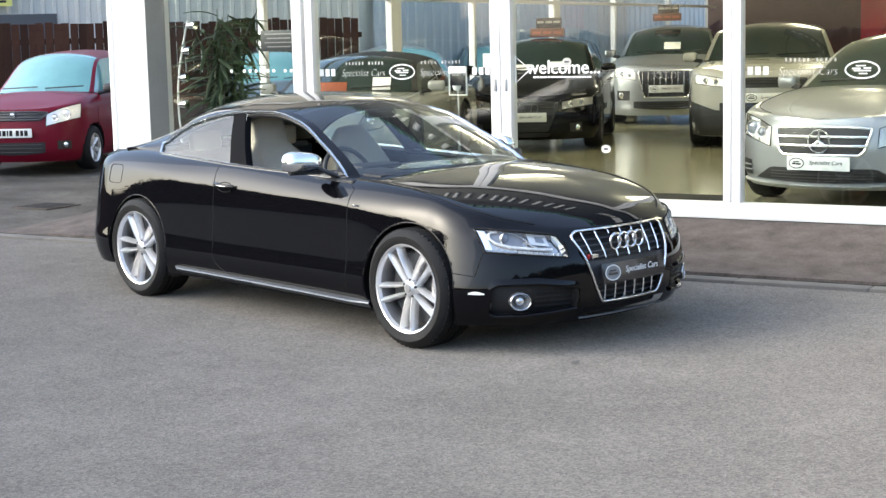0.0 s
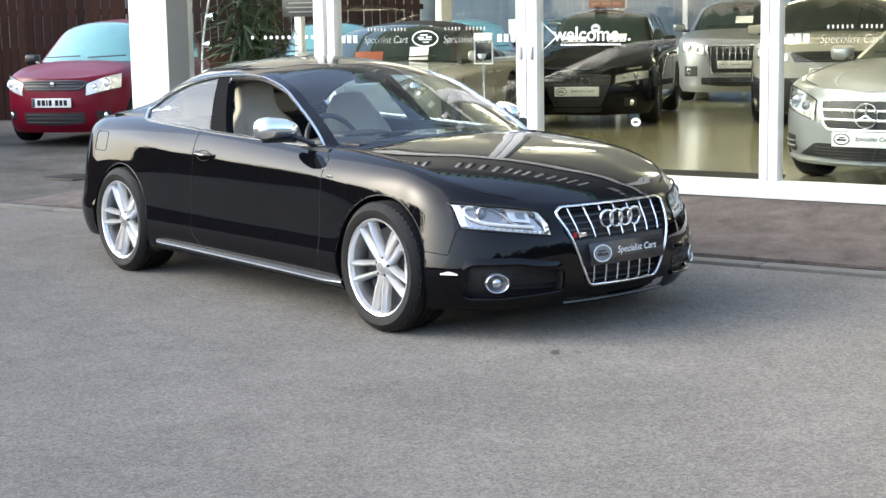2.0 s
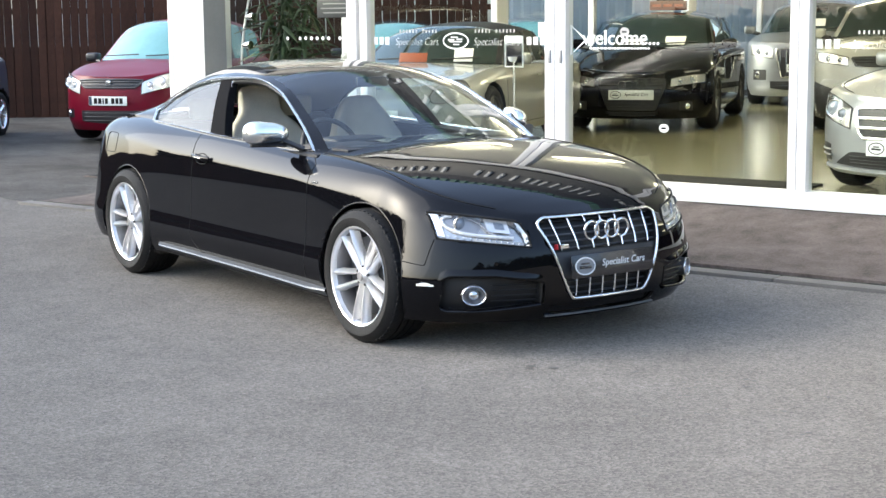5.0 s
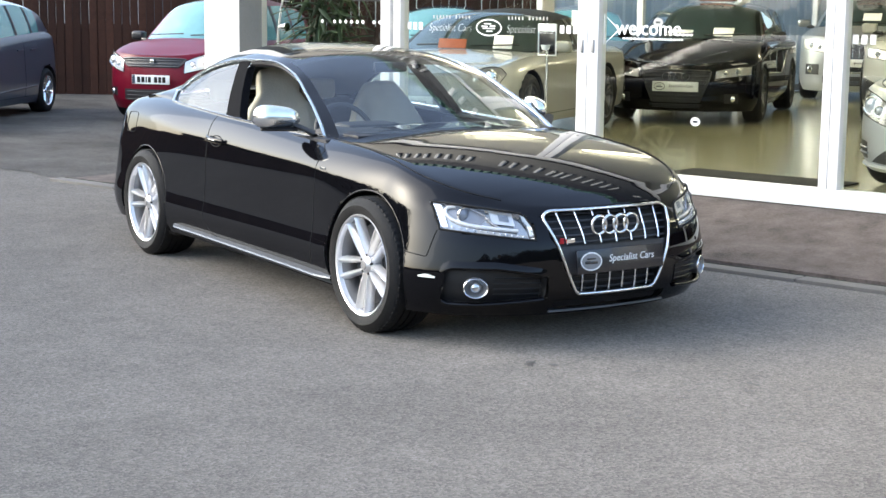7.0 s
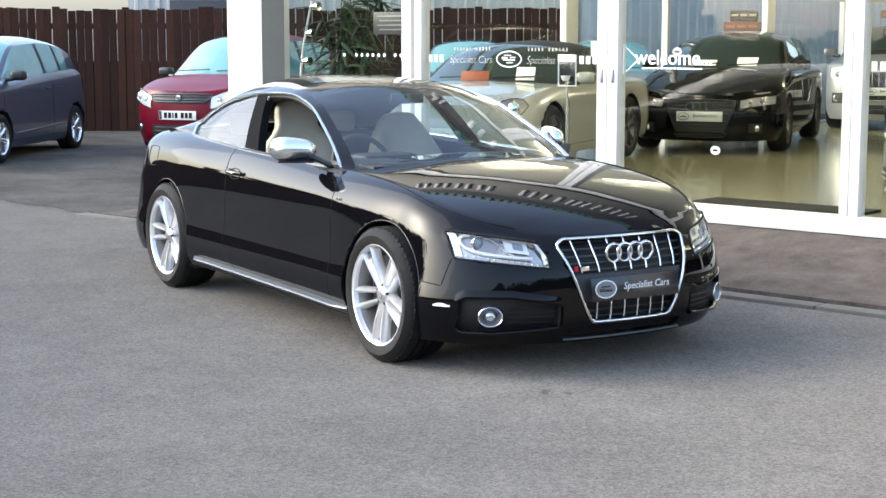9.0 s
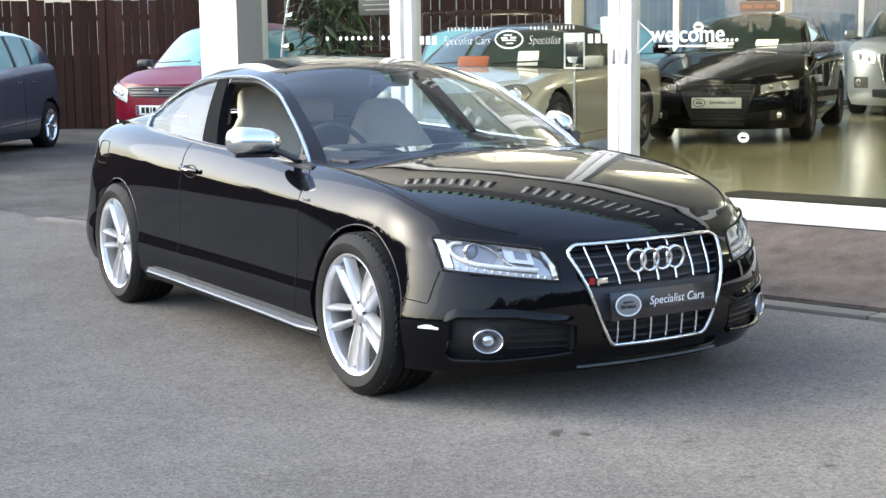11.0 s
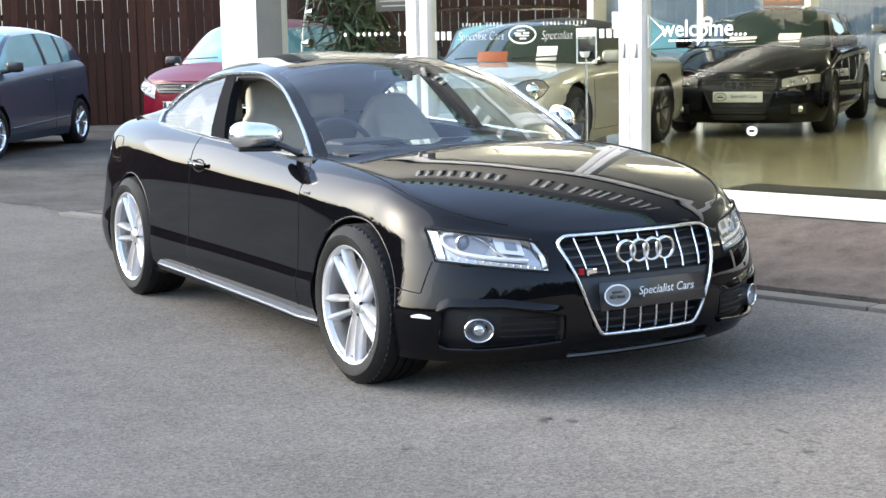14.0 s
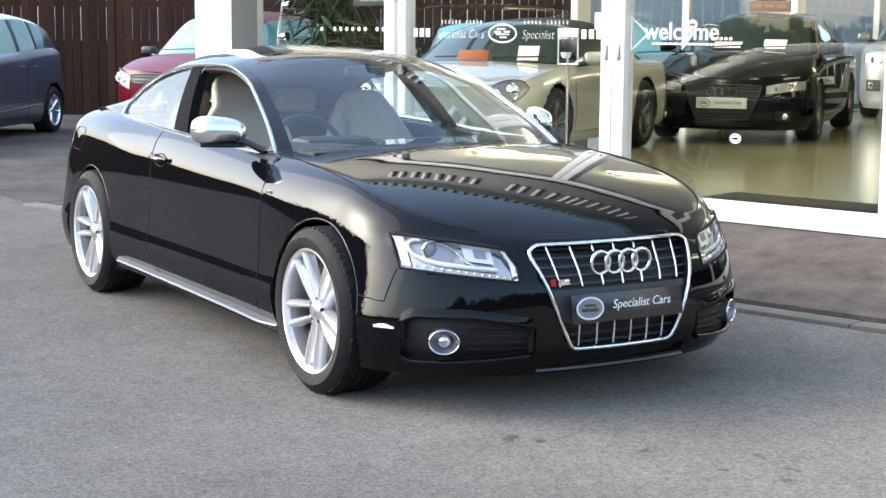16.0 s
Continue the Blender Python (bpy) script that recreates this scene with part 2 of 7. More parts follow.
def text_mesh(body, size, parent=None, thick=0.001, shear=0.0, name="lettering", material=None, m=None, label="", thin=0.0):
    cu = bpy.data.curves.new("txt", "FONT")
    cu.body, cu.size, cu.extrude, cu.shear, cu.offset = body, size, thick, shear, -thin
    cu.align_x, cu.align_y = "CENTER", "CENTER"
    cu.resolution_u = 3
    tmp = new("txt", cu)
    me = bpy.data.meshes.new_from_object(tmp.evaluated_get(bpy.context.evaluated_depsgraph_get()))
    bpy.data.objects.remove(tmp)
    bpy.data.curves.remove(cu)
    me.materials.clear()
    me.materials.append(material or M["white_ink"])
    ob = new(name, me)
    if parent:
        ob.parent = parent
    if m is not None:
        ob.matrix_local = m
    return tagged(ob, label)


# ---- cars ----
def rise(q):
    """Height along the shoulder, from the crease (0) to the belt (1)."""
    return 0.45 * q + 0.55 * math.sin(q * math.pi / 2)


def inward(q):
    return 0.45 * q + 0.55 * (1 - math.cos(q * math.pi / 2))


UP_STEP = np.linspace(0, 1, 41)
UP_RISE = np.array([rise(q) for q in UP_STEP])


class Shell:
    """The outer skin of a car: half width by length and height, rounded in plan at both ends.
    x runs forwards from the rear axle, z up from the ground; numbers are half widths in y."""

    def __init__(self, xA, xB, pf, pr, nr, nf, dx, rows, xf, xr, W, Wx, zb, zs, zt, yt, hood, hood_x, deck, deck_x, arches, gx0, gx1, rail_z, rail_y, top_z, bow, round, g0, g1, xw, xb, xbe, panes, holes, lean=curve((0, 0.02), (1, 0.02))):
        self.lean = lean
        self.xA, self.xB, self.pf, self.pr, self.nr, self.nf = xA, xB, pf, pr, nr, nf
        self.dx, self.rows, self.xf, self.xr, self.W, self.Wx = dx, rows, xf, xr, W, Wx
        self.zb, self.zs, self.zt, self.yt, self.hood, self.hood_x = zb, zs, zt, yt, hood, hood_x
        self.deck, self.deck_x, self.arches, self.gx0, self.gx1, self.rail_z = deck, deck_x, arches, gx0, gx1, rail_z
        self.rail_y, self.top_z, self.bow, self.round, self.g0, self.g1 = rail_y, top_z, bow, round, g0, g1
        self.xw, self.xb, self.xbe, self.panes, self.holes = xw, xb, xbe, panes, holes

    def tilt(self, x, z):
        """How far the flank leans inwards above mid height."""
        return float(self.lean(x)) * max(0.0, z - 0.42)

    def end(self, x, z):
        k = 1.0
        if x > self.xB:
            t = min(1.0, (x - self.xB) / (self.xf(z) - self.xB))
            k = max(0.0, 1 - t ** self.pf) ** (1 / self.pf)
        elif x < self.xA:
            t = min(1.0, (self.xA - x) / (self.xA - self.xr(z)))
            k = max(0.0, 1 - t ** self.pr) ** (1 / self.pr)
        return k

    def side(self, x, z):
        """Half width of the skin at length x and height z."""
        zs, zt = self.zs(x), self.zt(x)
        xc = min(max(x, self.xA), self.xB)
        if z <= zs:
            w = self.W(z) * self.Wx(xc) - self.tilt(xc, z)
        else:
            u = min(1.0, (z - zs) / max(zt - zs, 1e-4))
            q = float(np.interp(u, UP_RISE, UP_STEP))
            ws = self.W(zs) * self.Wx(xc) - self.tilt(xc, zs)
            w = ws + (self.yt(xc) - ws) * inward(q)
        return w * self.end(x, z)

    def front(self, y, z):
        """Length at which the nose is met at half width y and height z."""
        w = self.W(z) * self.Wx(self.xB) - self.tilt(self.xB, z)
        return self.xB + (self.xf(z) - self.xB) * max(0.0, 1 - min(1.0, abs(y) / w) ** self.pf) ** (1 / self.pf)

    def back(self, y, z):
        w = self.W(z) * self.Wx(self.xA) - self.tilt(self.xA, z)
        return self.xA - (self.xA - self.xr(z)) * max(0.0, 1 - min(1.0, abs(y) / w) ** self.pr) ** (1 / self.pr)

    def columns(self):
        cols = []
        nr, nf = self.nr, self.nf
        for i in range(nr):
            cols.append(("r", math.pi / 2 * i / nr))
        n = int((self.xB - self.xA) / self.dx)
        for i in range(n + 1):
            cols.append(("s", self.xA + (self.xB - self.xA) * i / n))
        for i in range(1, nf + 1):
            cols.append(("f", math.pi / 2 * (1 - i / nf)))
        return cols

    def point(self, col, k, q):
        kind, v = col
        if kind == "s":
            c, s, x = 0.0, 1.0, v
        elif kind == "f":
            c, s = math.cos(v) ** (2 / self.pf), math.sin(v) ** (2 / self.pf)
            x = self.xB + (self.xf(0.5) - self.xB) * c
        else:
            c, s = math.cos(v) ** (2 / self.pr), math.sin(v) ** (2 / self.pr)
            x = self.xA - (self.xA - self.xr(0.5)) * c
        for _ in range(4):
            zs = float(self.zs(x))
            z = self.zb(x) + (zs - self.zb(x)) * k if q is None else zs + (self.zt(x) - zs) * rise(q)
            if kind == "f":
                x = self.xB + (self.xf(z) - self.xB) * c
            elif kind == "r":
                x = self.xA - (self.xA - self.xr(z)) * c
        xc = min(max(x, self.xA), self.xB)
        zz = z if q is None else zs
        w = self.W(zz) * self.Wx(xc) - self.tilt(xc, zz)
        if q is not None:
            w = w + (self.yt(xc) - w) * inward(q)
        return (float(x), float(w * s), float(z))

    def build(self, parent, material, name="body"):
        cols = self.columns()
        lo, up, top = self.rows
        specs = [(k / lo, None) for k in range(lo + 1)] + [(1.0, q / up) for q in range(1, up + 1)]
        P = [[self.point(c, k, q) for k, q in specs] for c in cols]
        for i, c in enumerate(cols):
            x, ye, ze = P[i][-1]
            if x >= self.hood_x:
                zc = float(self.hood(x))
            elif x <= self.deck_x:
                zc = float(self.deck(x))
            else:
                zc = None
            for j in range(1, top + 1):
                f = 1 - j / top
                if zc is None:
                    P[i].append((x, ye * (1 - 0.0005 * j), ze - 0.0005 * j))
                else:
                    P[i].append((x, ye * f, ze + (zc - ze) * (1 - f ** 2.2)))
        V = np.array(P)
        nu, nv = V.shape[:2]
        allv = np.concatenate([V.reshape(-1, 3), V.reshape(-1, 3) * [1, -1, 1]])
        N = nu * nv
        faces = []
        lowtop = len(specs) - 1
        for i in range(nu - 1):
            xm = (V[i, lowtop, 0] + V[i + 1, lowtop, 0]) / 2
            for j in range(nv - 1):
                if j >= lowtop and self.deck_x < xm < self.hood_x:
                    continue
                q = [i * nv + j, (i + 1) * nv + j, (i + 1) * nv + j + 1, i * nv + j + 1]
                faces.append(q)
                faces.append([N + a for a in q[::-1]])
        skin = np.zeros(len(allv), bool)
        rowid = np.tile(np.arange(nv), nu)
        skin[:] = np.concatenate([rowid, rowid]) <= lowtop
        F = np.array(faces)
        live = np.ones(len(F), bool)
        cen = allv[F].mean(1)
        for ax, az, r in self.arches:
            ins = (np.hypot(allv[:, 0] - ax, allv[:, 2] - az) < r) & (np.abs(allv[:, 1]) > 0.45) & skin
            dead = (np.hypot(cen[:, 0] - ax, cen[:, 2] - az) < r) & (np.abs(cen[:, 1]) > 0.45)
            live &= ~dead
            for vi in np.where(ins)[0]:
                x, y, z = allv[vi]
                d = max(math.hypot(x - ax, z - az), 1e-6)
                x, z = ax + (x - ax) * r / d, az + (z - az) * r / d
                allv[vi] = (x, math.copysign(self.side(x, z), y), z)
        for y1, y2, bot, tp in self.holes:
            def within(p):
                y = np.abs(p[:, 1])
                b = np.array([bot(v) for v in y])
                t = np.array([tp(v) for v in y])
                return (p[:, 0] > self.xB) & (y >= y1 - 1e-6) & (y < y2) & (p[:, 2] > b) & (p[:, 2] < t)
            ins = within(allv) & skin
            live &= ~within(cen)
            for vi in np.where(ins)[0]:
                x, y, z = allv[vi]
                a = abs(y)
                ch = [(z - bot(a), a, bot(a)), (tp(a) - z, a, tp(a)), (y2 - a, y2, z)]
                if y1 > 0:
                    ch.append((a - y1, y1, z))
                _, a, z = min(ch)
                allv[vi] = (self.front(a, z), math.copysign(a, y) if a > 1e-6 else 0.0, z)
        me = bpy.data.meshes.new("tmp")
        me.from_pydata(allv.tolist(), [], F[live].tolist())
        bm = bmesh.new()
        bm.from_mesh(me)
        bpy.data.meshes.remove(me)
        tidy(bm)
        return part(name, bm, material, parent, smooth=28)

    def strip(self, y1, y2, bot, top, off=0.0, nu=20, nv=6, sign=1, xoff=None):
        """A patch that lies on the nose between two curves of height."""
        rows = []
        for i in range(nu + 1):
            y = y1 + (y2 - y1) * i / nu
            b, t = bot(abs(y)), top(abs(y))
            row = []
            for j in range(nv + 1):
                z = b + (t - b) * j / nv
                row.append((self.front(y, z) + off, sign * y, z))
            rows.append(row)
        bm = grid_mesh(rows)
        bmesh.ops.recalc_face_normals(bm, faces=bm.faces)
        if sum(f.normal.x for f in bm.faces) < 0:
            bmesh.ops.reverse_faces(bm, faces=bm.faces)
        return bm

    def loop(self, y1, y2, bot, top, off=0.0, sign=1, n=16):
        pts = []
        for i in range(n + 1):
            y = y1 + (y2 - y1) * i / n
            pts.append((y, top(abs(y))))
        for i in range(1, 7):
            pts.append((y2, top(abs(y2)) + (bot(abs(y2)) - top(abs(y2))) * i / 7))
        for i in range(n + 1):
            y = y2 + (y1 - y2) * i / n
            pts.append((y, bot(abs(y))))
        for i in range(1, 7):
            pts.append((y1, bot(abs(y1)) + (top(abs(y1)) - bot(abs(y1))) * i / 7))
        return [(self.front(y, z) + off, sign * y, z) for y, z in pts]

    def on_side(self, x, z, off=0.0, sign=-1):
        return (x, sign * (self.side(x, z) + off), z)


def seam(points, parent, r=0.0025, name="panel_gap", material=None):
    return part(name, sweep(points, r, r, sides=5), material or M["seam"], parent, smooth=60)


def cabin(S, parent, paint, glass_mat, right_open=False, ns=5, nt=14, n=110):
    """Roof, pillars and glazing over the belt line."""
    xs = np.linspace(S.gx0, S.gx1, n)
    P, info = [], []
    for x in xs:
        by, bz = float(S.yt(x)) - 0.004, float(S.zt(x)) - 0.012
        ry, rz = float(S.rail_y(x)), max(float(S.rail_z(x)), bz + 0.001)
        cz = max(float(S.top_z(x)), rz + 0.002)
        row = []
        for j in range(ns):
            t = j / ns
            row.append((x, by + (ry - by) * t + 0.012 * 4 * t * (1 - t) * min(1, (rz - bz) / 0.2), bz + (rz - bz) * t))
        for j in range(nt + 1):
            t = 0.0 if j == 0 else 0.035 + 0.965 * ((j - 1) / (nt - 1)) ** 1.0
            if j == 1:
                t = 0.075
            elif j > 1:
                t = 0.075 + 0.925 * (j - 1) / (nt - 1)
            y = ry * (1 - t)
            z = rz + (cz - rz) * (1 - (1 - t) ** 2.1) ** S.round
            row.append((x + float(S.bow(x)) * (1 - (y / ry) ** 2), y, z))
        P.append(row)
    P = np.array(P)

    def kind(i, j):
        x = (xs[i] + xs[i + 1]) / 2
        if j < ns:
            return "side" if S.g0 < x < S.g1 else "roof"
        if x > S.xw and j >= ns + 1:
            return "front"
        if x < S.xb and j >= ns + 2 and x > S.xbe:
            return "rear"
        return "roof"
    L = P * [1, -1, 1]
    roof = grid_mesh(P, keep=lambda i, j: kind(i, j) == "roof")
    merge(roof, grid_mesh(L, keep=lambda i, j: kind(i, j) == "roof"))
    part("roof", tidy(roof), paint, parent, smooth=40)
    for nm, k in (("windscreen", "front"), ("rear_window", "rear")):
        g = grid_mesh(P, keep=lambda i, j: kind(i, j) == k)
        merge(g, grid_mesh(L, keep=lambda i, j: kind(i, j) == k))
        tidy(g)
        if sum(f.normal.z for f in g.faces) < 0:
            bmesh.ops.reverse_faces(g, faces=g.faces)
        part(nm, g, M["screen_glass"] if glass_mat == M["car_glass"] else glass_mat, parent, smooth=60)
    for A, sgn in ((P, 1), (L, -1)):
        for lo_, hi_, nm in S.panes:
            if right_open and sgn < 0 and nm == "door_window":
                continue
            g = grid_mesh(A, keep=lambda i, j: kind(i, j) == "side" and lo_ < (xs[i] + xs[i + 1]) / 2 < hi_)
            tidy(g)
            if sum(f.normal.y for f in g.faces) * sgn < 0:
                bmesh.ops.reverse_faces(g, faces=g.faces)
            part(nm, g, glass_mat, parent, smooth=60)
    return xs, P


def rim_parts(tyre, r, kind, material, first=90.0):
    """Rim, spokes, hub and brake of one wheel; outer face towards -y."""
    rim = lathe([(r, 0.0), (r * 0.985, -0.006), (r * 0.955, -0.002), (r * 0.945, 0.012), (r * 0.925, 0.022)], 64)
    part("rim", rim, material, tyre, smooth=50)
    part("rim_barrel", lathe([(r * 0.925, 0.022), (r * 0.90, 0.05), (r * 0.88, 0.11), (r * 0.90, 0.19), (r * 0.97, 0.20), (r * 0.97, 0.17)], 48), M["alloy_dark"], tyre, smooth=50)
    count, spread0, spread1, w0, w1 = kind
    for i in range(count):
        a = 2 * math.pi * i / count + math.radians(first)
        bm = bmesh.new()
        for sg in ((-1, 1) if spread1 else (0,)):
            rows = []
            for t in np.linspace(0, 1, 7):
                rr = r * (0.16 + 0.80 * t)
                twin = spread1 < 1                       # twin spokes that run side by side
                an = a if twin else a + sg * math.radians(spread0 + (spread1 - spread0) * t)
                yy = 0.030 - 0.022 * t ** 1.5 - 0.008 * math.sin(t * 3.14)
                w = (w0 + (w1 - w0) * t) * r
                dv = Vector((math.cos(an), 0, math.sin(an)))
                sd = Vector((-math.sin(an), 0, math.cos(an)))
                cpt = dv * rr + sd * (sg * r * (spread0 + (spread1 - spread0) * t) if twin else 0.0)
                rows.append([cpt + sd * (w * 0.62) + Vector((0, yy + 0.045, 0)), cpt + sd * (w * 0.5) + Vector((0, yy + 0.014, 0)), cpt + sd * (w * 0.12) + Vector((0, yy - 0.002, 0)),
                             cpt - sd * (w * 0.12) + Vector((0, yy - 0.002, 0)), cpt - sd * (w * 0.5) + Vector((0, yy + 0.014, 0)), cpt - sd * (w * 0.62) + Vector((0, yy + 0.045, 0))])
            g = grid_mesh(rows, closed_v=True)
            bmesh.ops.recalc_face_normals(g, faces=g.faces)
            merge(bm, g)
        if spread1 > 1:
            rows = []
            for t in np.linspace(0.12, 1, 7):
                rr = r * (0.16 + 0.80 * t)
                half = math.radians(spread0 + (spread1 - spread0) * t)
                yy = 0.058 - 0.024 * t ** 1.5
                rows.append([(rr * math.cos(a + half * u), yy + 0.006 * (1 - abs(u)), rr * math.sin(a + half * u)) for u in (-1, -0.5, 0, 0.5, 1)])
            part("spoke_web", grid_mesh(rows), M["alloy_dark"], tyre)
        part("spoke", bm, material, tyre, smooth=30)
    hub = lathe([(0.0, 0.014), (r * 0.11, 0.014), (r * 0.13, 0.020), (r * 0.18, 0.028), (r * 0.22, 0.06), (r * 0.22, 0.10), (0.0, 0.10)], 32)
    part("hub_cap", hub, material, tyre, smooth=40)
    disc = lathe([(r * 0.2, 0.088), (r * 0.78, 0.088), (r * 0.78, 0.112), (r * 0.2, 0.112)], 40)
    part("brake_disc", disc, M["grey_plastic"], tyre)
    cal = box((r * 0.16, 0.06, r * 0.42), (r * 0.66, 0.085, r * 0.05), 0.012)
    part("brake_caliper", cal, M["alloy_dark"], tyre)
    part("hub_emblem", lathe([(0.0, 0.0105), (r * 0.085, 0.011), (r * 0.10, 0.0145)], 20), M["alloy_dark"], tyre)
    for k in range(5):
        a = 2 * math.pi * (k + 0.5) / 5 + math.radians(first)
        bolt = lathe([(0.0, 0.024), (0.007, 0.024), (0.008, 0.035)], 10)
        bmesh.ops.translate(bolt, vec=(r * 0.185 * math.cos(a), 0, r * 0.185 * math.sin(a)), verts=bolt.verts)
        part("wheel_bolt", bolt, M["plastic"], tyre)
    back = lathe([(0.0, 0.16), (r * 0.9, 0.16), (r * 0.9, 0.17), (0.0, 0.17)], 24)
    part("brake_shield", back, M["plastic"], tyre)


def add_wheel(parent, x, y, R, r, kind, material, width=0.24, tread=False, first=90.0):
    """A wheel with its tyre; y is the outer face, negative on the right-hand side."""
    w = width
    prof = [(r * 0.97, 0.005), (r * 1.0, -0.004), (r * 1.03, -0.010), ((R + r) / 2, -0.016), (R - 0.030, -0.006), (R - 0.012, 0.008), (R - 0.003, 0.026), (R, 0.05)]
    ribs = []
    if tread:
        for g in (0.075, 0.115, 0.155):
            ribs += [(R, g - 0.006), (R - 0.008, g - 0.005), (R - 0.008, g + 0.005), (R, g + 0.006)]
    prof = prof + ribs + [(R, w - 0.05), (R - 0.012, w - 0.008), ((R + r) / 2, w + 0.012), (r * 0.97, w - 0.005)]
    ob = part("wheel", lathe(prof, 72), M["rubber"], parent, "black rubber tyre on a spoked alloy wheel", smooth=38)
    ob.location = (x, y, R)
    if tread:
        bl = bmesh.new()
        for k in range(60):
            a = 2 * math.pi * k / 60
            box((0.020, 0.040, 0.010), (0, 0, 0), 0.002, Matrix.Rotation(a, 4, "Y") @ Matrix.Translation((0, 0.036, R - 0.0062)), bm=bl, seg=1)
        part("tread_block", bl, M["rubber"], ob, smooth=0)
    if y > 0:
        ob.rotation_euler = (0, 0, math.pi)
    rim_parts(ob, r, kind, material, first)
    return ob


def arch_liners(S, parent, lip=None):
    for ax, az, r in S.arches:
        for sg in (-1, 1):
            rows = []
            for i in range(37):
                a = math.radians(-28 + (236) * i / 36)
                x, z = ax + r * math.cos(a), az + r * math.sin(a)
                y = S.side(x, max(z, 0.16)) if S.xr(0.5) < x < S.xf(0.5) else 0.6
                rows.append([(x, sg * (y + 0.001), z), (x, sg * (y - 0.014), z), (ax + (r + 0.02) * math.cos(a), sg * (y - 0.03), az + (r + 0.02) * math.sin(a)),
                             (ax + (r + 0.02) * math.cos(a), sg * 0.50, az + (r + 0.02) * math.sin(a)), (ax, sg * 0.50, az)])
            part("wheel_arch", tidy(grid_mesh(rows)), M["plastic"], parent, smooth=40)
            if lip:
                pts = []
                for i in range(61):
                    a = math.radians(-24 + 228 * i / 60)
                    x, z = ax + (r + 0.002) * math.cos(a), az + (r + 0.002) * math.sin(a)
                    if z > float(S.zb(x)) + 0.01:
                        pts.append((x, sg * (S.side(x, z) - 0.001), z))
                part("arch_lip", sweep([(p[0], p[1] - sg * 0.003, p[2]) for p in pts], 0.005, 0.005, sides=10, up=(0, 1, 0)), lip, parent, smooth=60)


def plate(parent, m, w=0.52, h=0.111, base=None, band=None, ink=None):
    """A registration plate with its characters shown as plain bars."""
    pl = part("number_plate", box((0.008, w, h), bevel=0.003), base or M["plate_white"], parent, "number plate with dark bars")
    pl.matrix_local = m
    x = -w * 0.36
    for i, bw in enumerate((0.045, 0.045, 0.02, 0.04, 0.0, 0.045, 0.04, 0.045)):
        if bw:
            part("plate_bar", box((0.003, bw, h * 0.62), (0.0045, x + bw / 2, 0), 0.001), ink or M["seam"], pl)
        x += bw + 0.014 if bw else 0.03
    if band:
        part("plate_band", box((0.003, 0.04, h * 0.94), (0.0045, -w / 2 + 0.024, 0), 0.001), band, pl)
    return pl


def dealer_plate(parent, m, base, ink, w=0.52, h=0.111):
    pl = part("number_plate", box((0.01, w, h), bevel=0.003), base, parent, "show plate with a dealer's lettering")
    pl.matrix_local = m
    oy = -w * 0.345
    ov = sweep([(0.0068, oy + 0.060 * math.cos(a), 0.040 * math.sin(a)) for a in np.linspace(0, 2 * math.pi, 28, endpoint=False)], 0.0035, 0.002, closed=True, up=(1, 0, 0))
    mark = part("oval_emblem", ov, ink, pl, smooth=60)
    disc = lathe([(0.0, 0.0062), (0.040, 0.0060), (0.040, 0.004)], 28, "x")
    bmesh.ops.scale(disc, vec=(1.0, 1.48, 1.0), verts=disc.verts)
    bmesh.ops.translate(disc, vec=(0, oy, 0), verts=disc.verts)
    part("emblem_disc", disc, M["notice_ink"] if ink == M["white_ink"] else base, mark, smooth=60)
    for bx, bz, bw, bh in ((-0.022, -0.004, 0.030, 0.014), (0.016, -0.006, 0.040, 0.012), (0.0, 0.012, 0.05, 0.008)):
        part("emblem_bar", box((0.003, bw, bh), (0.0072, oy + bx, bz), 0.001), base if ink == M["white_ink"] else ink, mark)
    text_mesh("Specialist Cars", 0.047, pl, 0.0006, 0.25, "plate_lettering", ink, Matrix.Translation((0.0066, 0.062, 0.006)) @ Euler((math.pi / 2, 0, math.pi / 2)).to_matrix().to_4x4())
    return pl


# ---- the yard ----
FAC = Matrix.Rotation(radians(16.63), 4, "Z") @ Matrix.Translation((0, 2.597, 0))   # along the shop front, into the shop, up


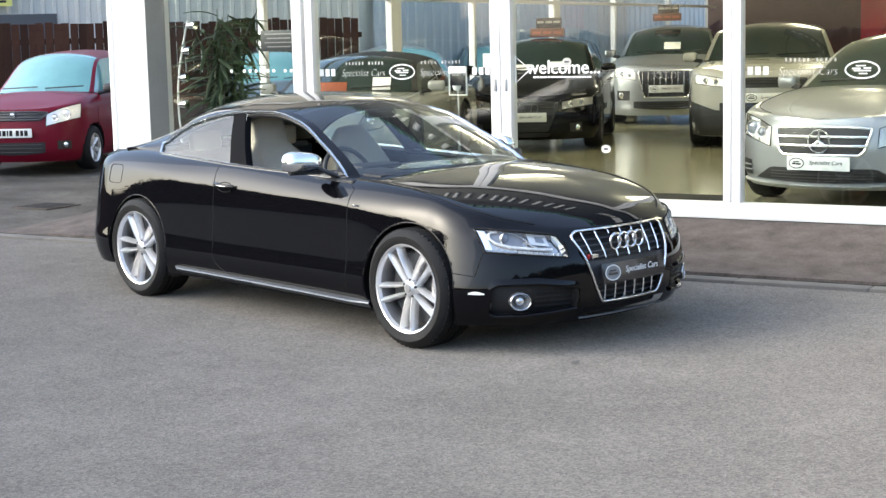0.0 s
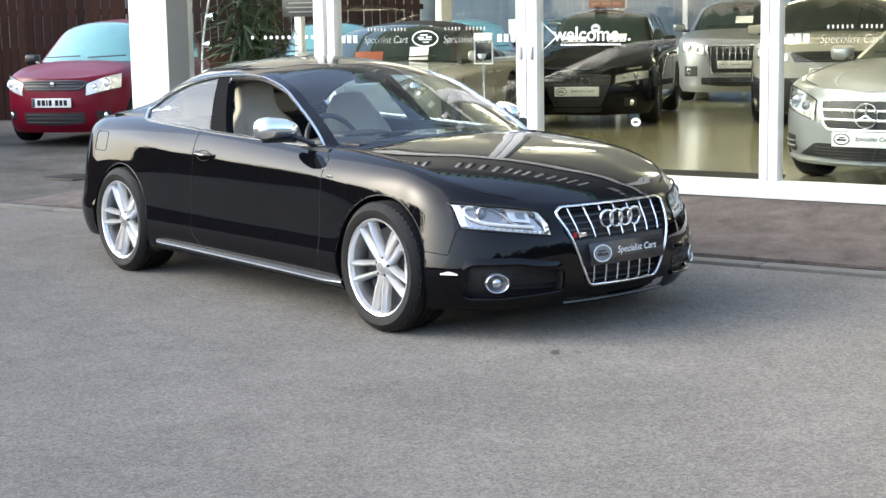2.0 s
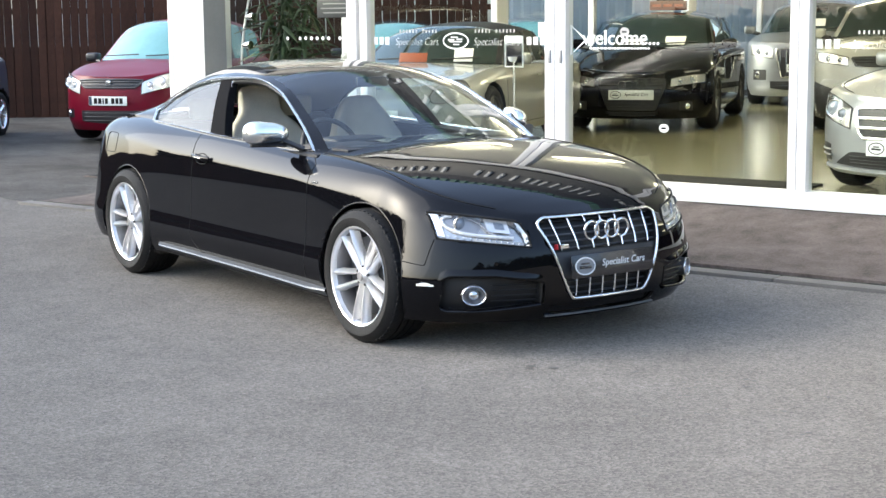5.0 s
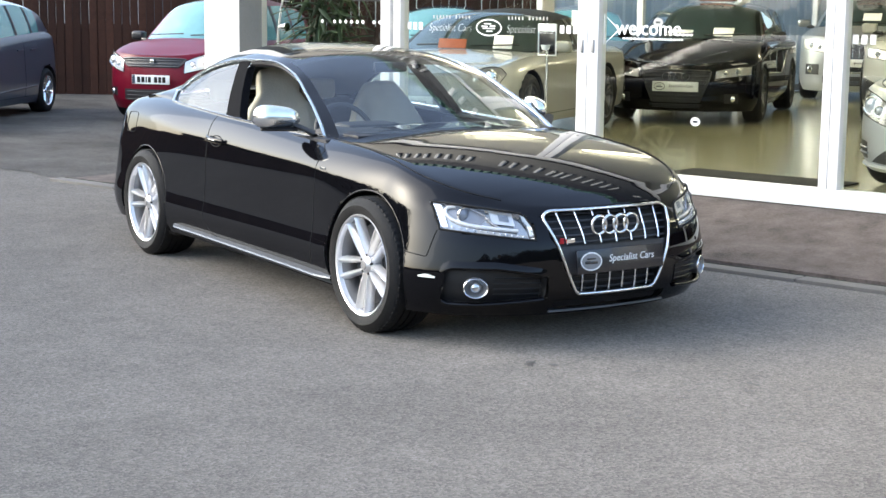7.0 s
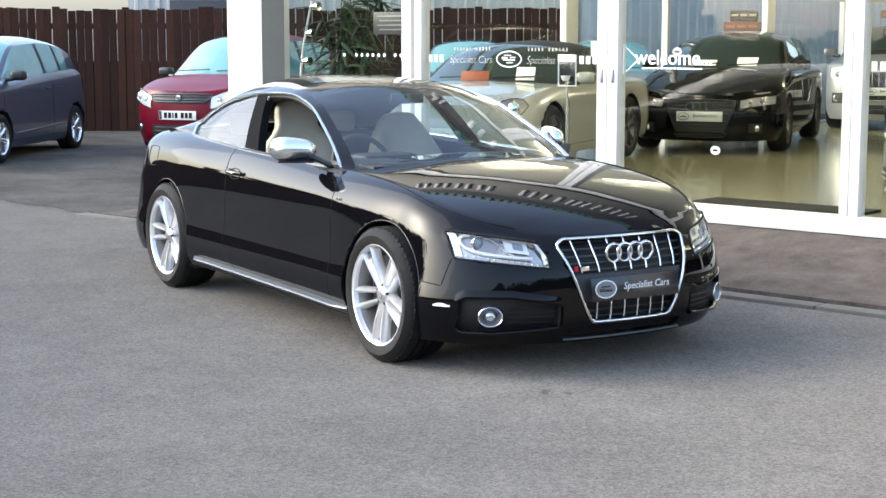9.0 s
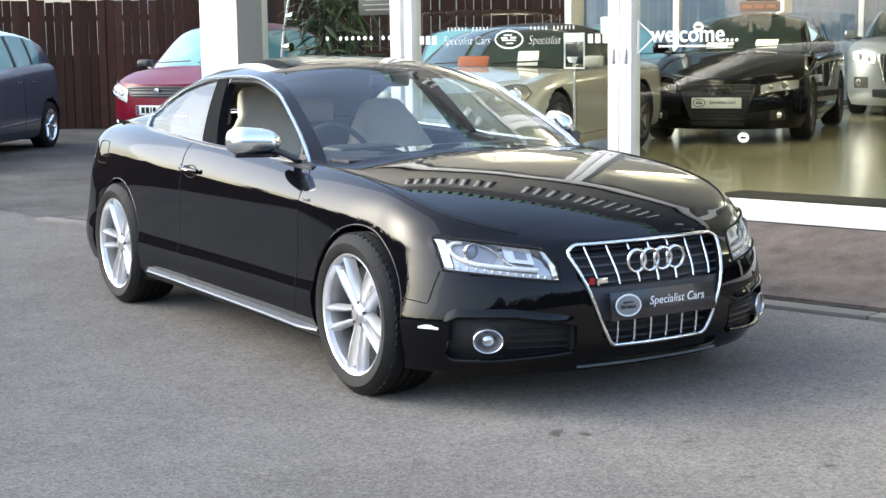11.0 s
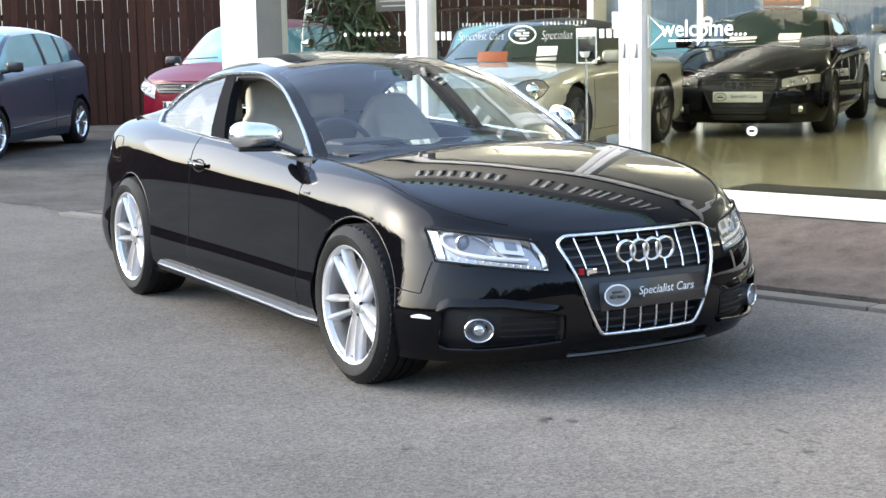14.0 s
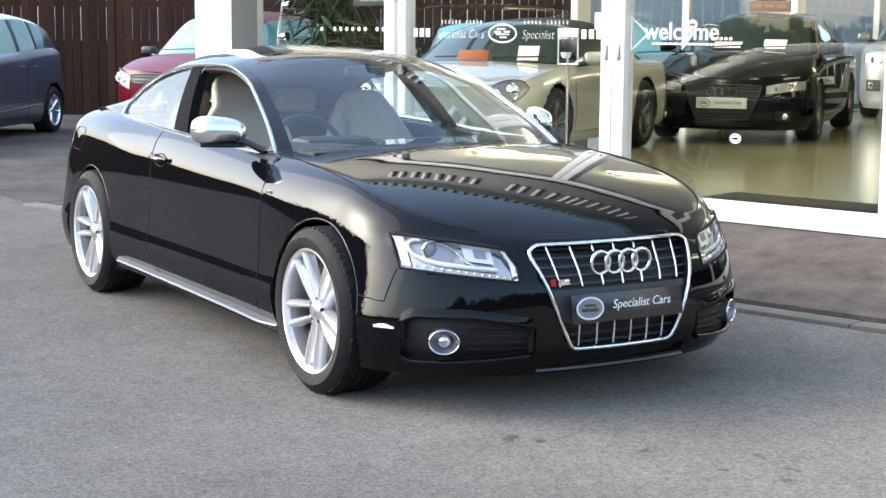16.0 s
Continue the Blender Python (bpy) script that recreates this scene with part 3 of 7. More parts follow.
def asphalt(name="asphalt", tone=1.0):
    m = bpy.data.materials.new(name)
    m.use_nodes = True
    nt = m.node_tree
    b = nt.nodes["Principled BSDF"]
    co = nt.nodes.new("ShaderNodeTexCoord")

    def noise_tex(scale, detail=4, rough=0.6):
        n = nt.nodes.new("ShaderNodeTexNoise")
        n.inputs["Scale"].default_value, n.inputs["Detail"].default_value, n.inputs["Roughness"].default_value = scale, detail, rough
        nt.links.new(co.outputs["Object"], n.inputs["Vector"])
        return n.outputs["Fac"]

    def ramp(src, stops):
        r = nt.nodes.new("ShaderNodeValToRGB")
        while len(r.color_ramp.elements) < len(stops):
            r.color_ramp.elements.new(0.5)
        for e, (p, v) in zip(r.color_ramp.elements, stops):
            e.position, e.color = p, (*v, 1) if hasattr(v, "__len__") else (v, v, v, 1)
        nt.links.new(src, r.inputs["Fac"])
        return r.outputs["Color"]

    def mix(kind, a, c, f=1.0):
        x = nt.nodes.new("ShaderNodeMixRGB")
        x.blend_type = kind
        x.inputs[0].default_value = f
        nt.links.new(a, x.inputs[1])
        nt.links.new(c, x.inputs[2])
        return x.outputs[0]
    v = nt.nodes.new("ShaderNodeTexVoronoi")
    v.inputs["Scale"].default_value = 105
    nt.links.new(co.outputs["Object"], v.inputs["Vector"])
    stones = ramp(v.outputs["Color"], [(p, tuple(tone * k for k in c)) for p, c in ((0.08, (0.115, 0.104, 0.090)), (0.5, (0.168, 0.152, 0.132)), (0.95, (0.232, 0.210, 0.184)))])
    col = mix("MULTIPLY", stones, ramp(noise_tex(0.8, 6, 0.65), [(0.33, 0.84 if tone == 1 else 0.45), (0.67, 1.10)]))
    col = mix("MULTIPLY", col, ramp(noise_tex(5.5, 6, 0.7), [(0.38, 0.92), (0.6, 1.03)]))
    col = mix("MULTIPLY", col, ramp(noise_tex(26, 4, 0.7), [(0.36, 0.93), (0.6, 1.03)]))
    nt.links.new(col, b.inputs["Base Color"])
    b.inputs["Roughness"].default_value = 0.9
    b.inputs["Specular IOR Level"].default_value = 0.12
    b.inputs["Diffuse Roughness"].default_value = 1.0
    bp = nt.nodes.new("ShaderNodeBump")
    bp.inputs["Strength"].default_value, bp.inputs["Distance"].default_value = 0.6, 0.004
    nt.links.new(v.outputs["Distance"], bp.inputs["Height"])
    nt.links.new(bp.outputs["Normal"], b.inputs["Normal"])
    return m


M["asphalt"] = asphalt()
M["brown_paving"] = mat("brown_tarmac", (0.102, 0.085, 0.076), 0.9, 0, 0.55, 4.5, 0.9, 110, spec=0.15)
M["kerb"] = mat("concrete_kerb", (0.115, 0.108, 0.098), 0.9, 0, 0.2, 4, 0.3, 90)
M["floor_tile"] = mat("shop_floor", (0.275, 0.262, 0.165), 0.16, 0, 0.07, 0.8, 0.02, 8)
M["wood_fence"] = mat("stained_fence_board", (0.043, 0.018, 0.011), 0.8, 0, 0.4, 5, 0.5, 60, per_object=0.4, spec=0.2)
M["cladding"] = mat("white_cladding", (0.50, 0.50, 0.48), 0.5, 0, 0.08, 1.2)
M["blue_cladding"] = mat("grey_blue_cladding", (0.48, 0.52, 0.54), 0.5, 0, 0.06, 1.0)
M["ceiling"] = mat("ceiling_white", (0.76, 0.75, 0.68), 0.8, 0, 0.05, 3)
M["lamp_glow"] = bpy.data.materials.new("strip_light")
M["lamp_glow"].use_nodes = True
M["lamp_glow"].node_tree.nodes["Principled BSDF"].inputs["Emission Color"].default_value = (1.0, 0.91, 0.66, 1)
M["lamp_glow"].node_tree.nodes["Principled BSDF"].inputs["Emission Strength"].default_value = 3.0
M["inner_wall"] = mat("maroon_wall", (0.085, 0.035, 0.035), 0.7, 0, 0.3, 1.4, 0.1, 60)
M["navy"] = mat("dark_blue_cladding", (0.012, 0.016, 0.028), 0.6, 0, 0.15, 2)
M["notice_ink"] = mat("notice_print", (0.22, 0.22, 0.22), 0.6, 0, 0.1, 20)
M["lining"] = mat("grey_side_sheet", (0.24, 0.24, 0.235), 0.7, 0, 0.1, 3, 0.1, 60)
M["parapet"] = mat("green_sheet", (0.10, 0.25, 0.20), 0.4, 0, 0.1, 2)
M["fascia"] = mat("dark_green_fascia", (0.010, 0.016, 0.016), 0.35, 0, 0.1, 3)


def ground_z(x, y):
    """Nearly level yard that rises a little towards the far fence."""
    d = max(0.0, -x - 4.0)
    return 0.10 * min(1.0, d / 6.0) ** 1.5


def ground():
    rows = []
    xs = [-1500, -400, -120, -60] + list(np.linspace(-30, 20, 51)) + [60, 150, 400, 1500]
    ys = [-1500, -400, -120, -60] + list(np.linspace(-30, 30, 31)) + [60, 150, 400, 1500]
    for x in xs:
        rows.append([(x, y, ground_z(x, y)) for y in ys])
    bm = grid_mesh(rows)
    bmesh.ops.recalc_face_normals(bm, faces=bm.faces)
    if bm.faces[0].normal.z < 0:
        bmesh.ops.reverse_faces(bm, faces=bm.faces)
    tagged(part("ground", bm, M["asphalt"], smooth=60), "worn grey asphalt yard", "ground", kind="structure")


ground()


def side_road():
    """Darker asphalt beyond the edging, towards the fence."""
    rows = []
    inv = FAC
    for s in np.linspace(-34.0, -4.05, 91):
        row = []
        edge = -1.34 + 0.10 * math.sin(s * 2.1) + 0.07 * math.sin(s * 5.3 + 1.0) if s < -4.3 else -1.34
        for n in np.linspace(edge, 22.0, 24):
            p = inv @ Vector((s, n, 0))
            row.append((p.x, p.y, ground_z(p.x, p.y) + 0.005))
        rows.append(row)
    bm = grid_mesh(rows)
    bmesh.ops.recalc_face_normals(bm, faces=bm.faces)
    if bm.faces[0].normal.z < 0:
        bmesh.ops.reverse_faces(bm, faces=bm.faces)
    tagged(part("road", bm, asphalt("dark_asphalt", 0.74), smooth=60), "darker patched asphalt by the fence", "road", kind="structure")


side_road()


def placed(ob, m):
    ob.matrix_world = m
    return ob


def slab(z0, z1):
    """The showroom's plan, with its flank splayed a little, as a thick sheet."""
    plan = ((-3.36, -0.02), (13.2, -0.02), (13.2, 20.0), (-4.78, 20.0))
    bm = grid_mesh([[(s, n, z0) for s, n in plan], [(s, n, z1) for s, n in plan]], closed_v=True)
    bm.verts.ensure_lookup_table()
    bm.faces.new([bm.verts[k] for k in range(4)])
    bm.faces.new([bm.verts[7 - k] for k in range(4)])
    bmesh.ops.recalc_face_normals(bm, faces=bm.faces)
    return bm


def shop_front():
    # raised pavement, a ramp up from a low kerb
    rows = []
    for s in np.linspace(-4.05, 9.0, 60):
        k = min(1.0, max(0.0, (s + 4.05) / 0.9))
        rows.append([(s, -1.34, -0.05), (s, -1.34, 0.004 + 0.041 * k), (s, -1.30, 0.006 + 0.044 * k), (s, -0.9, 0.01 + 0.09 * k), (s, -0.45, 0.02 + 0.16 * k), (s, -0.12, 0.03 + 0.225 * k), (s, 0.3, 0.03 + 0.228 * k), (s, 0.3, -0.05)])
    bm = grid_mesh(rows)
    bm.verts.ensure_lookup_table()
    bm.faces.new([bm.verts[k] for k in range(8)])
    bmesh.ops.recalc_face_normals(bm, faces=bm.faces)
    placed(tagged(part("pavement", bm, M["brown_paving"], smooth=20), "brown tarmac pavement before the shop", "pavement", kind="structure"), FAC)
    for i in range(15):
        s = -4.05 + 0.915 * i
        placed(tagged(part("kerb", box((0.91, 0.14, 0.06), (s + 0.4575, -1.42, -0.006), 0.010), M["kerb"]), "worn concrete edging stone", "kerb", "edging stones", "structure"), FAC)
    rng = random.Random(12)
    jt = [(s, -1.346 + rng.uniform(-0.008, 0.008), 0.020 + rng.uniform(-0.006, 0.004)) for s in np.linspace(-4.0, 9.0, 160)]
    placed(tagged(part("trim", sweep(jt, [0.009 + rng.uniform(-0.005, 0.008) for _ in jt], 0.010, sides=6), mat("damp_soil", (0.022, 0.022, 0.016), 0.95, 0, 0.5, 30, 0.5, 90)), "dark dirt filled joint along the pavement edge", "joint", kind="structure"), FAC)
    placed(tagged(part("floor", slab(0.08, 0.28), M["floor_tile"]), "glossy olive shop floor", "floor", kind="structure"), FAC)
    W_ = M["frame_white"]
    fr = tagged(new("shop_window"), "white framed glazed shop front with sliding doors", "shop front", kind="structure")
    fr.matrix_world = FAC

    def bar(name, s0, s1, z0, z1, n0=-0.05, n1=0.05, bev=0.006):
        return part(name, box((s1 - s0, n1 - n0, z1 - z0), ((s0 + s1) / 2, (n0 + n1) / 2, (z0 + z1) / 2), bev), W_, fr)
    TOP = 2.75
    bar("sill", -2.9, 8.8, 0.262, 0.385, -0.06, 0.07)
    bar("head", -2.9, 8.8, TOP, TOP + 0.14, -0.06, 0.07)
    for s0, s1 in ((-1.371, -1.268), (-1.225, -1.149), (0.645, 0.735), (0.742, 0.835), (2.672, 2.735), (2.74, 2.812), (4.64, 4.78), (6.6, 6.74), (8.66, 8.8)):
        bar("mullion", s0, s1, 0.385, TOP, -0.055, 0.055)
    for s in (0.69, 0.79):
        part("door_lock", box((0.022, 0.012, 0.10), (s, -0.06, 1.30), 0.003), M["alloy_dark"], fr)
    for s0, s1 in ((-2.88, -1.371), (-1.149, 0.645), (0.835, 2.672), (2.812, 4.64), (4.78, 6.6), (6.74, 8.66)):
        g = part("pane", grid_mesh([[(s0, 0, 0.385), (s0, 0, TOP)], [(s1, 0, 0.385), (s1, 0, TOP)]]), M["pane"], fr, smooth=0)
        g.visible_shadow = False
    # column at the corner, with a downpipe
    col = tagged(part("wall_column", box((0.40, 0.34, 3.2), (-3.08, -0.096, 1.6), 0.01), W_), "white rendered corner column", "column", kind="structure")
    placed(col, FAC)
    # thin sheet over the column's inner face, greyer than its white front
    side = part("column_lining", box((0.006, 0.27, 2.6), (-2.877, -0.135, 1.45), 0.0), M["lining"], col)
    pipe = tagged(part("downpipe", sweep([(-3.345, -0.20, z) for z in np.linspace(0.0, 3.1, 6)], 0.05, 0.05, sides=16, up=(1, 0, 0)), W_), "white round downpipe beside the column", "pipe")
    placed(pipe, FAC)
    # fascia with its sign
    fa = tagged(part("wall_fascia", box((12.4, 0.25, 0.9), (2.75, 0.0, 3.35), 0.01), M["fascia"]), "dark green sign board above the shop window", "fascia", kind="structure")
    placed(fa, FAC)
    s = -1.2
    for wd in (0.20, 0.20, 0.20, 0.20, 0.0, 0.20, 0.24, 0.30, 0.24, 0.22, 0.09):
        if wd > 0.1:
            for u in (0.025, wd - 0.025) if wd < 0.28 else (0.025, wd / 2, wd - 0.025):
                part("sign_bar", box((0.05, 0.04, 0.36), (s + u, -0.14, 3.42), 0.008), M["white_ink"], fa)
        elif wd:
            part("sign_bar", box((0.05, 0.04, 0.36), (s + wd / 2, -0.14, 3.42), 0.008), M["white_ink"], fa)
        s += wd + 0.13 if wd else 0.3
    for i in range(26):
        part("sign_bar", box((0.035 + 0.02 * (i % 3), 0.03, 0.13 + 0.06 * (i % 5 == 0)), (2.9 + 0.10 * i, -0.14, 3.34), 0.006), M["white_ink"], fa)
    # ribbed green sheet above the sign board
    rows = []
    for k in range(82):
        x0 = -3.45 + 0.15 * k
        for dx, y in ((0.0, -0.10), (0.08, -0.10), (0.095, -0.055), (0.135, -0.055)):
            rows.append([(x0 + dx, y, 3.80), (x0 + dx, y, 4.35), (x0 + dx, 0.1, 4.35), (x0 + dx, 0.1, 3.80)])
    para = tagged(part("wall_parapet", grid_mesh(rows, closed_v=True), M["parapet"], smooth=0), "ribbed pale green metal sheet above the sign board", "fascia", kind="structure")
    placed(para, FAC)
    # strip lights; the row nearest the glass is added to brighten the ceiling
    for s in (-1.6, 0.2, 2.2, 4.2, 6.2, 8.2):
        for n in (2.2, 6.0, 11.0, 16.0):
            la = tagged(new("ceiling_light"), "long pale yellow strip light on the ceiling", "ceiling light", "ceiling lights")
            la.matrix_world = FAC @ Matrix.Translation((s, n, 2.74))
            part("housing", box((0.07, 1.5, 0.07), (0, 0, 0.065), 0.01), M["frame_white"], la)
            for y in (-0.5, 0.5):
                part("hanger", box((0.012, 0.012, 0.13), (0, y, 0.155), 0.002), M["frame_white"], la)
            part("diffuser", box((0.24, 1.42, 0.05), (0, 0, 0.0), 0.012), M["lamp_glow"], la)
    placed(tagged(part("wall_upper", box((12.6, 0.3, 0.34), (2.75, 0.04, 3.97), 0.02), M["navy"]), "dark parapet above the sign", "wall", kind="structure"), FAC)
    ce = tagged(part("ceiling", slab(2.95, 3.15), M["ceiling"]), "plain white ceiling", "ceiling", kind="structure")
    placed(ce, FAC)
    placed(tagged(part("wall_east", box((0.2, 20.0, 2.9), (13.3, 10.0, 1.5)), M["inner_wall"]), "dark maroon inner wall", "wall", kind="structure"), FAC)
    placed(tagged(part("wall_north", box((18.2, 0.2, 2.9), (4.1, 20.1, 1.5)), M["inner_wall"]), "dark maroon inner wall", "wall", kind="structure"), FAC)
    # glazed flank towards the fence
    fl = tagged(new("side_window"), "white framed glazed side wall of the showroom", "glazing", kind="structure")
    fl.matrix_world = FAC
    fl.matrix_world = FAC @ Matrix.Translation((-3.35, 0.25, 0)) @ Matrix.Rotation(radians(4.0), 4, "Z") @ Matrix.Translation((3.35, -0.25, 0))
    part("sill", box((0.12, 19.4, 0.20), (-3.35, 10.0, 0.20), 0.006), M["grey_panel"], fl)
    part("head", box((0.12, 19.4, 0.20), (-3.35, 10.0, 2.85), 0.006), W_, fl)
    part("transom", box((0.07, 19.4, 0.05), (-3.35, 10.0, 2.2), 0.006), W_, fl)
    posts = (0.36, 2.37, 5.42, 7.77, 10.83, 13.53, 16.52)
    for i, n in enumerate(posts):
        wide = 0.26 if i in (2, 4) else 0.07
        part("mullion", box((0.09, wide, 2.46), (-3.35, n, 1.52), 0.006), W_, fl)
        if i:
            a, b = posts[i - 1] + 0.04, n - wide / 2
            g = part("pane", grid_mesh([[(-3.35, a, 0.3), (-3.35, a, 2.75)], [(-3.35, b, 0.3), (-3.35, b, 2.75)]]), M["pane"], fl, smooth=0)
            g.visible_shadow = False
    placed(tagged(part("wall_end", box((0.5, 0.3, 2.9), (9.05, 0.0, 1.55), 0.01), W_), "white rendered end pier", "wall", kind="structure"), FAC)
    placed(tagged(part("wall_west_front", box((4.2, 0.2, 3.4), (11.3, 0.1, 1.7)), M["ceiling"]), "plain rendered wall", "wall", kind="structure"), FAC)


shop_front()


# ---- other cars ----
def simple_car(name, label, paint, glass_mat, at, heading, wb, fo, ro, w, h, nose, cowl, belt, cowl_x, roof_f, tail="hatch", lamps=(), grille=None, intake=None, plate_z=0.5,
               wheel=(0.32, 0.21), pf=2.5, nose_drop=0.04, dealer=False, from_nose=True, fogs=None, rim_mat=None, soft_top=False, emblem=None, clad=False, plate_base=None, band=None, lens=None, oval=False, tray=None, lift=0.0, rear_pane=0.3):
    """A parked car. lamps: (y1, y2, bottom inner, bottom outer, top inner, top outer); grille: (half width top, half width bottom, z0, z1, bars, vertical)."""
    car = tagged(new(name), label, "car")
    F, R = wb + fo, -ro
    g0 = R + 0.10 if tail == "hatch" else R + 0.62
    g1 = cowl_x - 0.16
    mid = (g0 + roof_f) / 2 + 0.1
    S = Shell(
        xA=R + 0.38, xB=wb + fo - 0.62, pf=pf, pr=2.8, nr=10, nf=20, dx=0.04, rows=(14, 6, 8),
        xf=curve((0.15, F - 0.07), (0.28, F - 0.005), (0.45, F), (nose - 0.12, F - 0.02), (nose, F - 0.02 - nose_drop)),
        xr=curve((0.18, R + 0.07), (0.35, R), (0.65, R), (belt, R + 0.06)),
        W=curve((0.15, w - 0.07), (0.28, w - 0.015), (0.5, w), (belt - 0.15, w - 0.005), (belt, w - 0.02)),
        Wx=curve((R, 0.99), (0, 1.0), (wb, 1.0), (F, 0.99)),
        zb=curve((R, 0.24), (0.4, 0.17), (wb - 0.4, 0.17), (F, 0.15)),
        zs=curve((R, belt - 0.08 + lift), (0.3, belt - 0.09 + lift * 0.7), (cowl_x - 0.3, belt - 0.12), (wb + 0.1, (belt + nose) / 2 - 0.06), (F, nose - 0.06)),
        zt=curve((R, belt + lift), (0.3, belt + lift * 0.7), (cowl_x - 0.25, belt - 0.01), (cowl_x + 0.15, belt - 0.03), ((wb + F) / 2, (belt * 0.4 + nose * 0.6)), (F, nose)),
        yt=curve((R, w - 0.18), (0.5, w - 0.11), (cowl_x, w - 0.12), (F, w - 0.13)),
        hood=curve((cowl_x - 0.5, cowl), (cowl_x, cowl), ((cowl_x + F) / 2, (cowl * 0.58 + nose * 0.42)), (F - 0.02 - nose_drop, nose)), hood_x=cowl_x - 0.45,
        deck=curve((R, belt + lift), (R + 0.2, belt + lift + 0.05), (R + 0.7, belt + lift + 0.07)), deck_x=g0 + 0.2,
        arches=((0.0, wheel[0], wheel[0] + 0.035), (wb, wheel[0], wheel[0] + 0.035)),
        gx0=g0, gx1=g1,
        rail_z=curve((g0, belt + lift + 0.01), (g0 + (0.22 if tail == "hatch" else 0.55), h - (0.24 if tail == "hatch" else 0.22)), (g0 + 0.7, h - 0.13), (mid, h - 0.10), (roof_f, h - 0.13), (g1, belt)),
        rail_y=curve((g0, w - 0.20), (mid, w - 0.27), (roof_f, w - 0.26), (g1, w - 0.13)),
        top_z=curve((g0, belt + lift + 0.06), (g0 + (0.30 if tail == "hatch" else 0.75), h - 0.05), (mid, h), (roof_f, h - 0.04), (g1, cowl - 0.012)),
        bow=curve((g0, -0.08), (g0 + 0.5, -0.03), (mid, 0.0), (roof_f, 0.08), (g1, 0.26)),
        round=0.8, g0=g0 + rear_pane, g1=g1 - 0.02, xw=roof_f, xb=g0 + 0.34, xbe=g0 + 0.03,
        panes=((g0 + rear_pane, g0 + 0.72, "quarter_window"), (g0 + 0.78, mid + 0.22, "rear_door_window"), (mid + 0.30, g1, "door_window")), holes=())
    S.build(car, paint)
    arch_liners(S, car)
    part("underbody", box((wb + 0.9, 2 * w - 0.3, 0.1), (wb / 2, 0, 0.24), 0.02), M["plastic"], car)
    cabin(S, car, M["dash"] if soft_top else paint, glass_mat, ns=4, nt=9, n=70)
    part("cabin_floor", box((g1 - g0, 2 * w - 0.34, 0.04), ((g0 + g1) / 2, 0, belt - 0.10)), M["dash"], car)
    for sg in (-1, 1):
        for x0, x1 in ((g0 + 0.715, g0 + 0.785), (mid + 0.215, mid + 0.305)):
            rows = []
            for t in np.linspace(0, 1, 6):
                row = []
                for x in (x0, x1):
                    by, bz, ry, rz = float(S.yt(x)) - 0.004, float(S.zt(x)) - 0.012, float(S.rail_y(x)), float(S.rail_z(x))
                    row.append((x, sg * (by + (ry - by) * t + 0.012 * 4 * t * (1 - t) + 0.003), bz + (rz - bz) * t))
                rows.append(row)
            part("door_pillar", grid_mesh(rows), M["plastic"], car)
        for x in (mid + 0.26, cowl_x + 0.02):
            seam([S.on_side(x, z, 0.0, sg) for z in np.linspace(0.26, belt - 0.03, 10)], car, 0.003)
        seam([S.on_side(x, 0.26, 0.0, sg) for x in np.linspace(0.45, cowl_x, 12)], car, 0.003)
        for x in (mid + 0.42, g0 + 1.0):
            hp = [S.on_side(x + 0.09 * t, belt - 0.14, 0.006 + 0.022 * (1 - t * t), sg) for t in np.linspace(-1, 1, 7)]
            part("door_handle", sweep(hp, 0.01, 0.013, sides=6), paint, car, smooth=60)
        mx, my, mz = cowl_x - 0.30, w + 0.05, belt + 0.045
        mr = part("door_mirror", box((0.12, 0.18, 0.12), (mx, sg * my, mz), 0.045, seg=3), paint if dealer else M["plastic"], car, smooth=60)
        part("mirror_foot", sweep([(mx + 0.06, sg * (w - 0.10), belt - 0.01), (mx + 0.02, sg * (w + 0.0), mz - 0.04)], 0.03, 0.025, sides=8), M["plastic"], mr)
        part("mirror_glass", box((0.004, 0.16, 0.10), (mx - 0.061, sg * my, mz), 0.001), M["chrome"], mr)
        if lift:
            part("sill_crease", sweep([S.on_side(x, 0.335 + 0.03 * (2.1 - x), 0.0, sg) for x in np.linspace(0.42, 2.1, 16)], 0.008, 0.012, sides=8), paint, car, smooth=60)
        # tail lamp
        rows = []
        for i in range(9):
            x = S.xA - 0.12 - (S.xA - R) * 0.62 * i / 8
            rows.append([(x, sg * (S.side(x, z) + 0.004), z) for z in np.linspace(belt - 0.30, belt - 0.06, 5)])
        part("tail_lamp", grid_mesh(rows), M["red_lens"], car, smooth=60)
        for y1, y2, b0, b1, t0, t1 in lamps:
            def lb(y):
                u = (y - y1) / (y2 - y1)
                if oval:
                    return (b0 + t0) / 2 + (b1 + t1 - b0 - t0) / 2 * u - (t0 - b0) / 2 * max(0.0, 1 - (2 * u - 1) ** 2) ** 0.5
                return b0 + (b1 - b0) * u

            def lt(y):
                u = (y - y1) / (y2 - y1)
                if oval:
                    return (b0 + t0) / 2 + (b1 + t1 - b0 - t0) / 2 * u + (t0 - b0) / 2 * max(0.0, 1 - (2 * u - 1) ** 2) ** 0.5 + 0.002
                return t0 + (t1 - t0) * u + 0.012 * math.sin(math.pi * u)
            lamp = part("headlamp", S.strip(y1, y2, lb, lt, 0.003, 12, 4, sg), tray or M["reflector"], car, "clear headlamp", smooth=60)
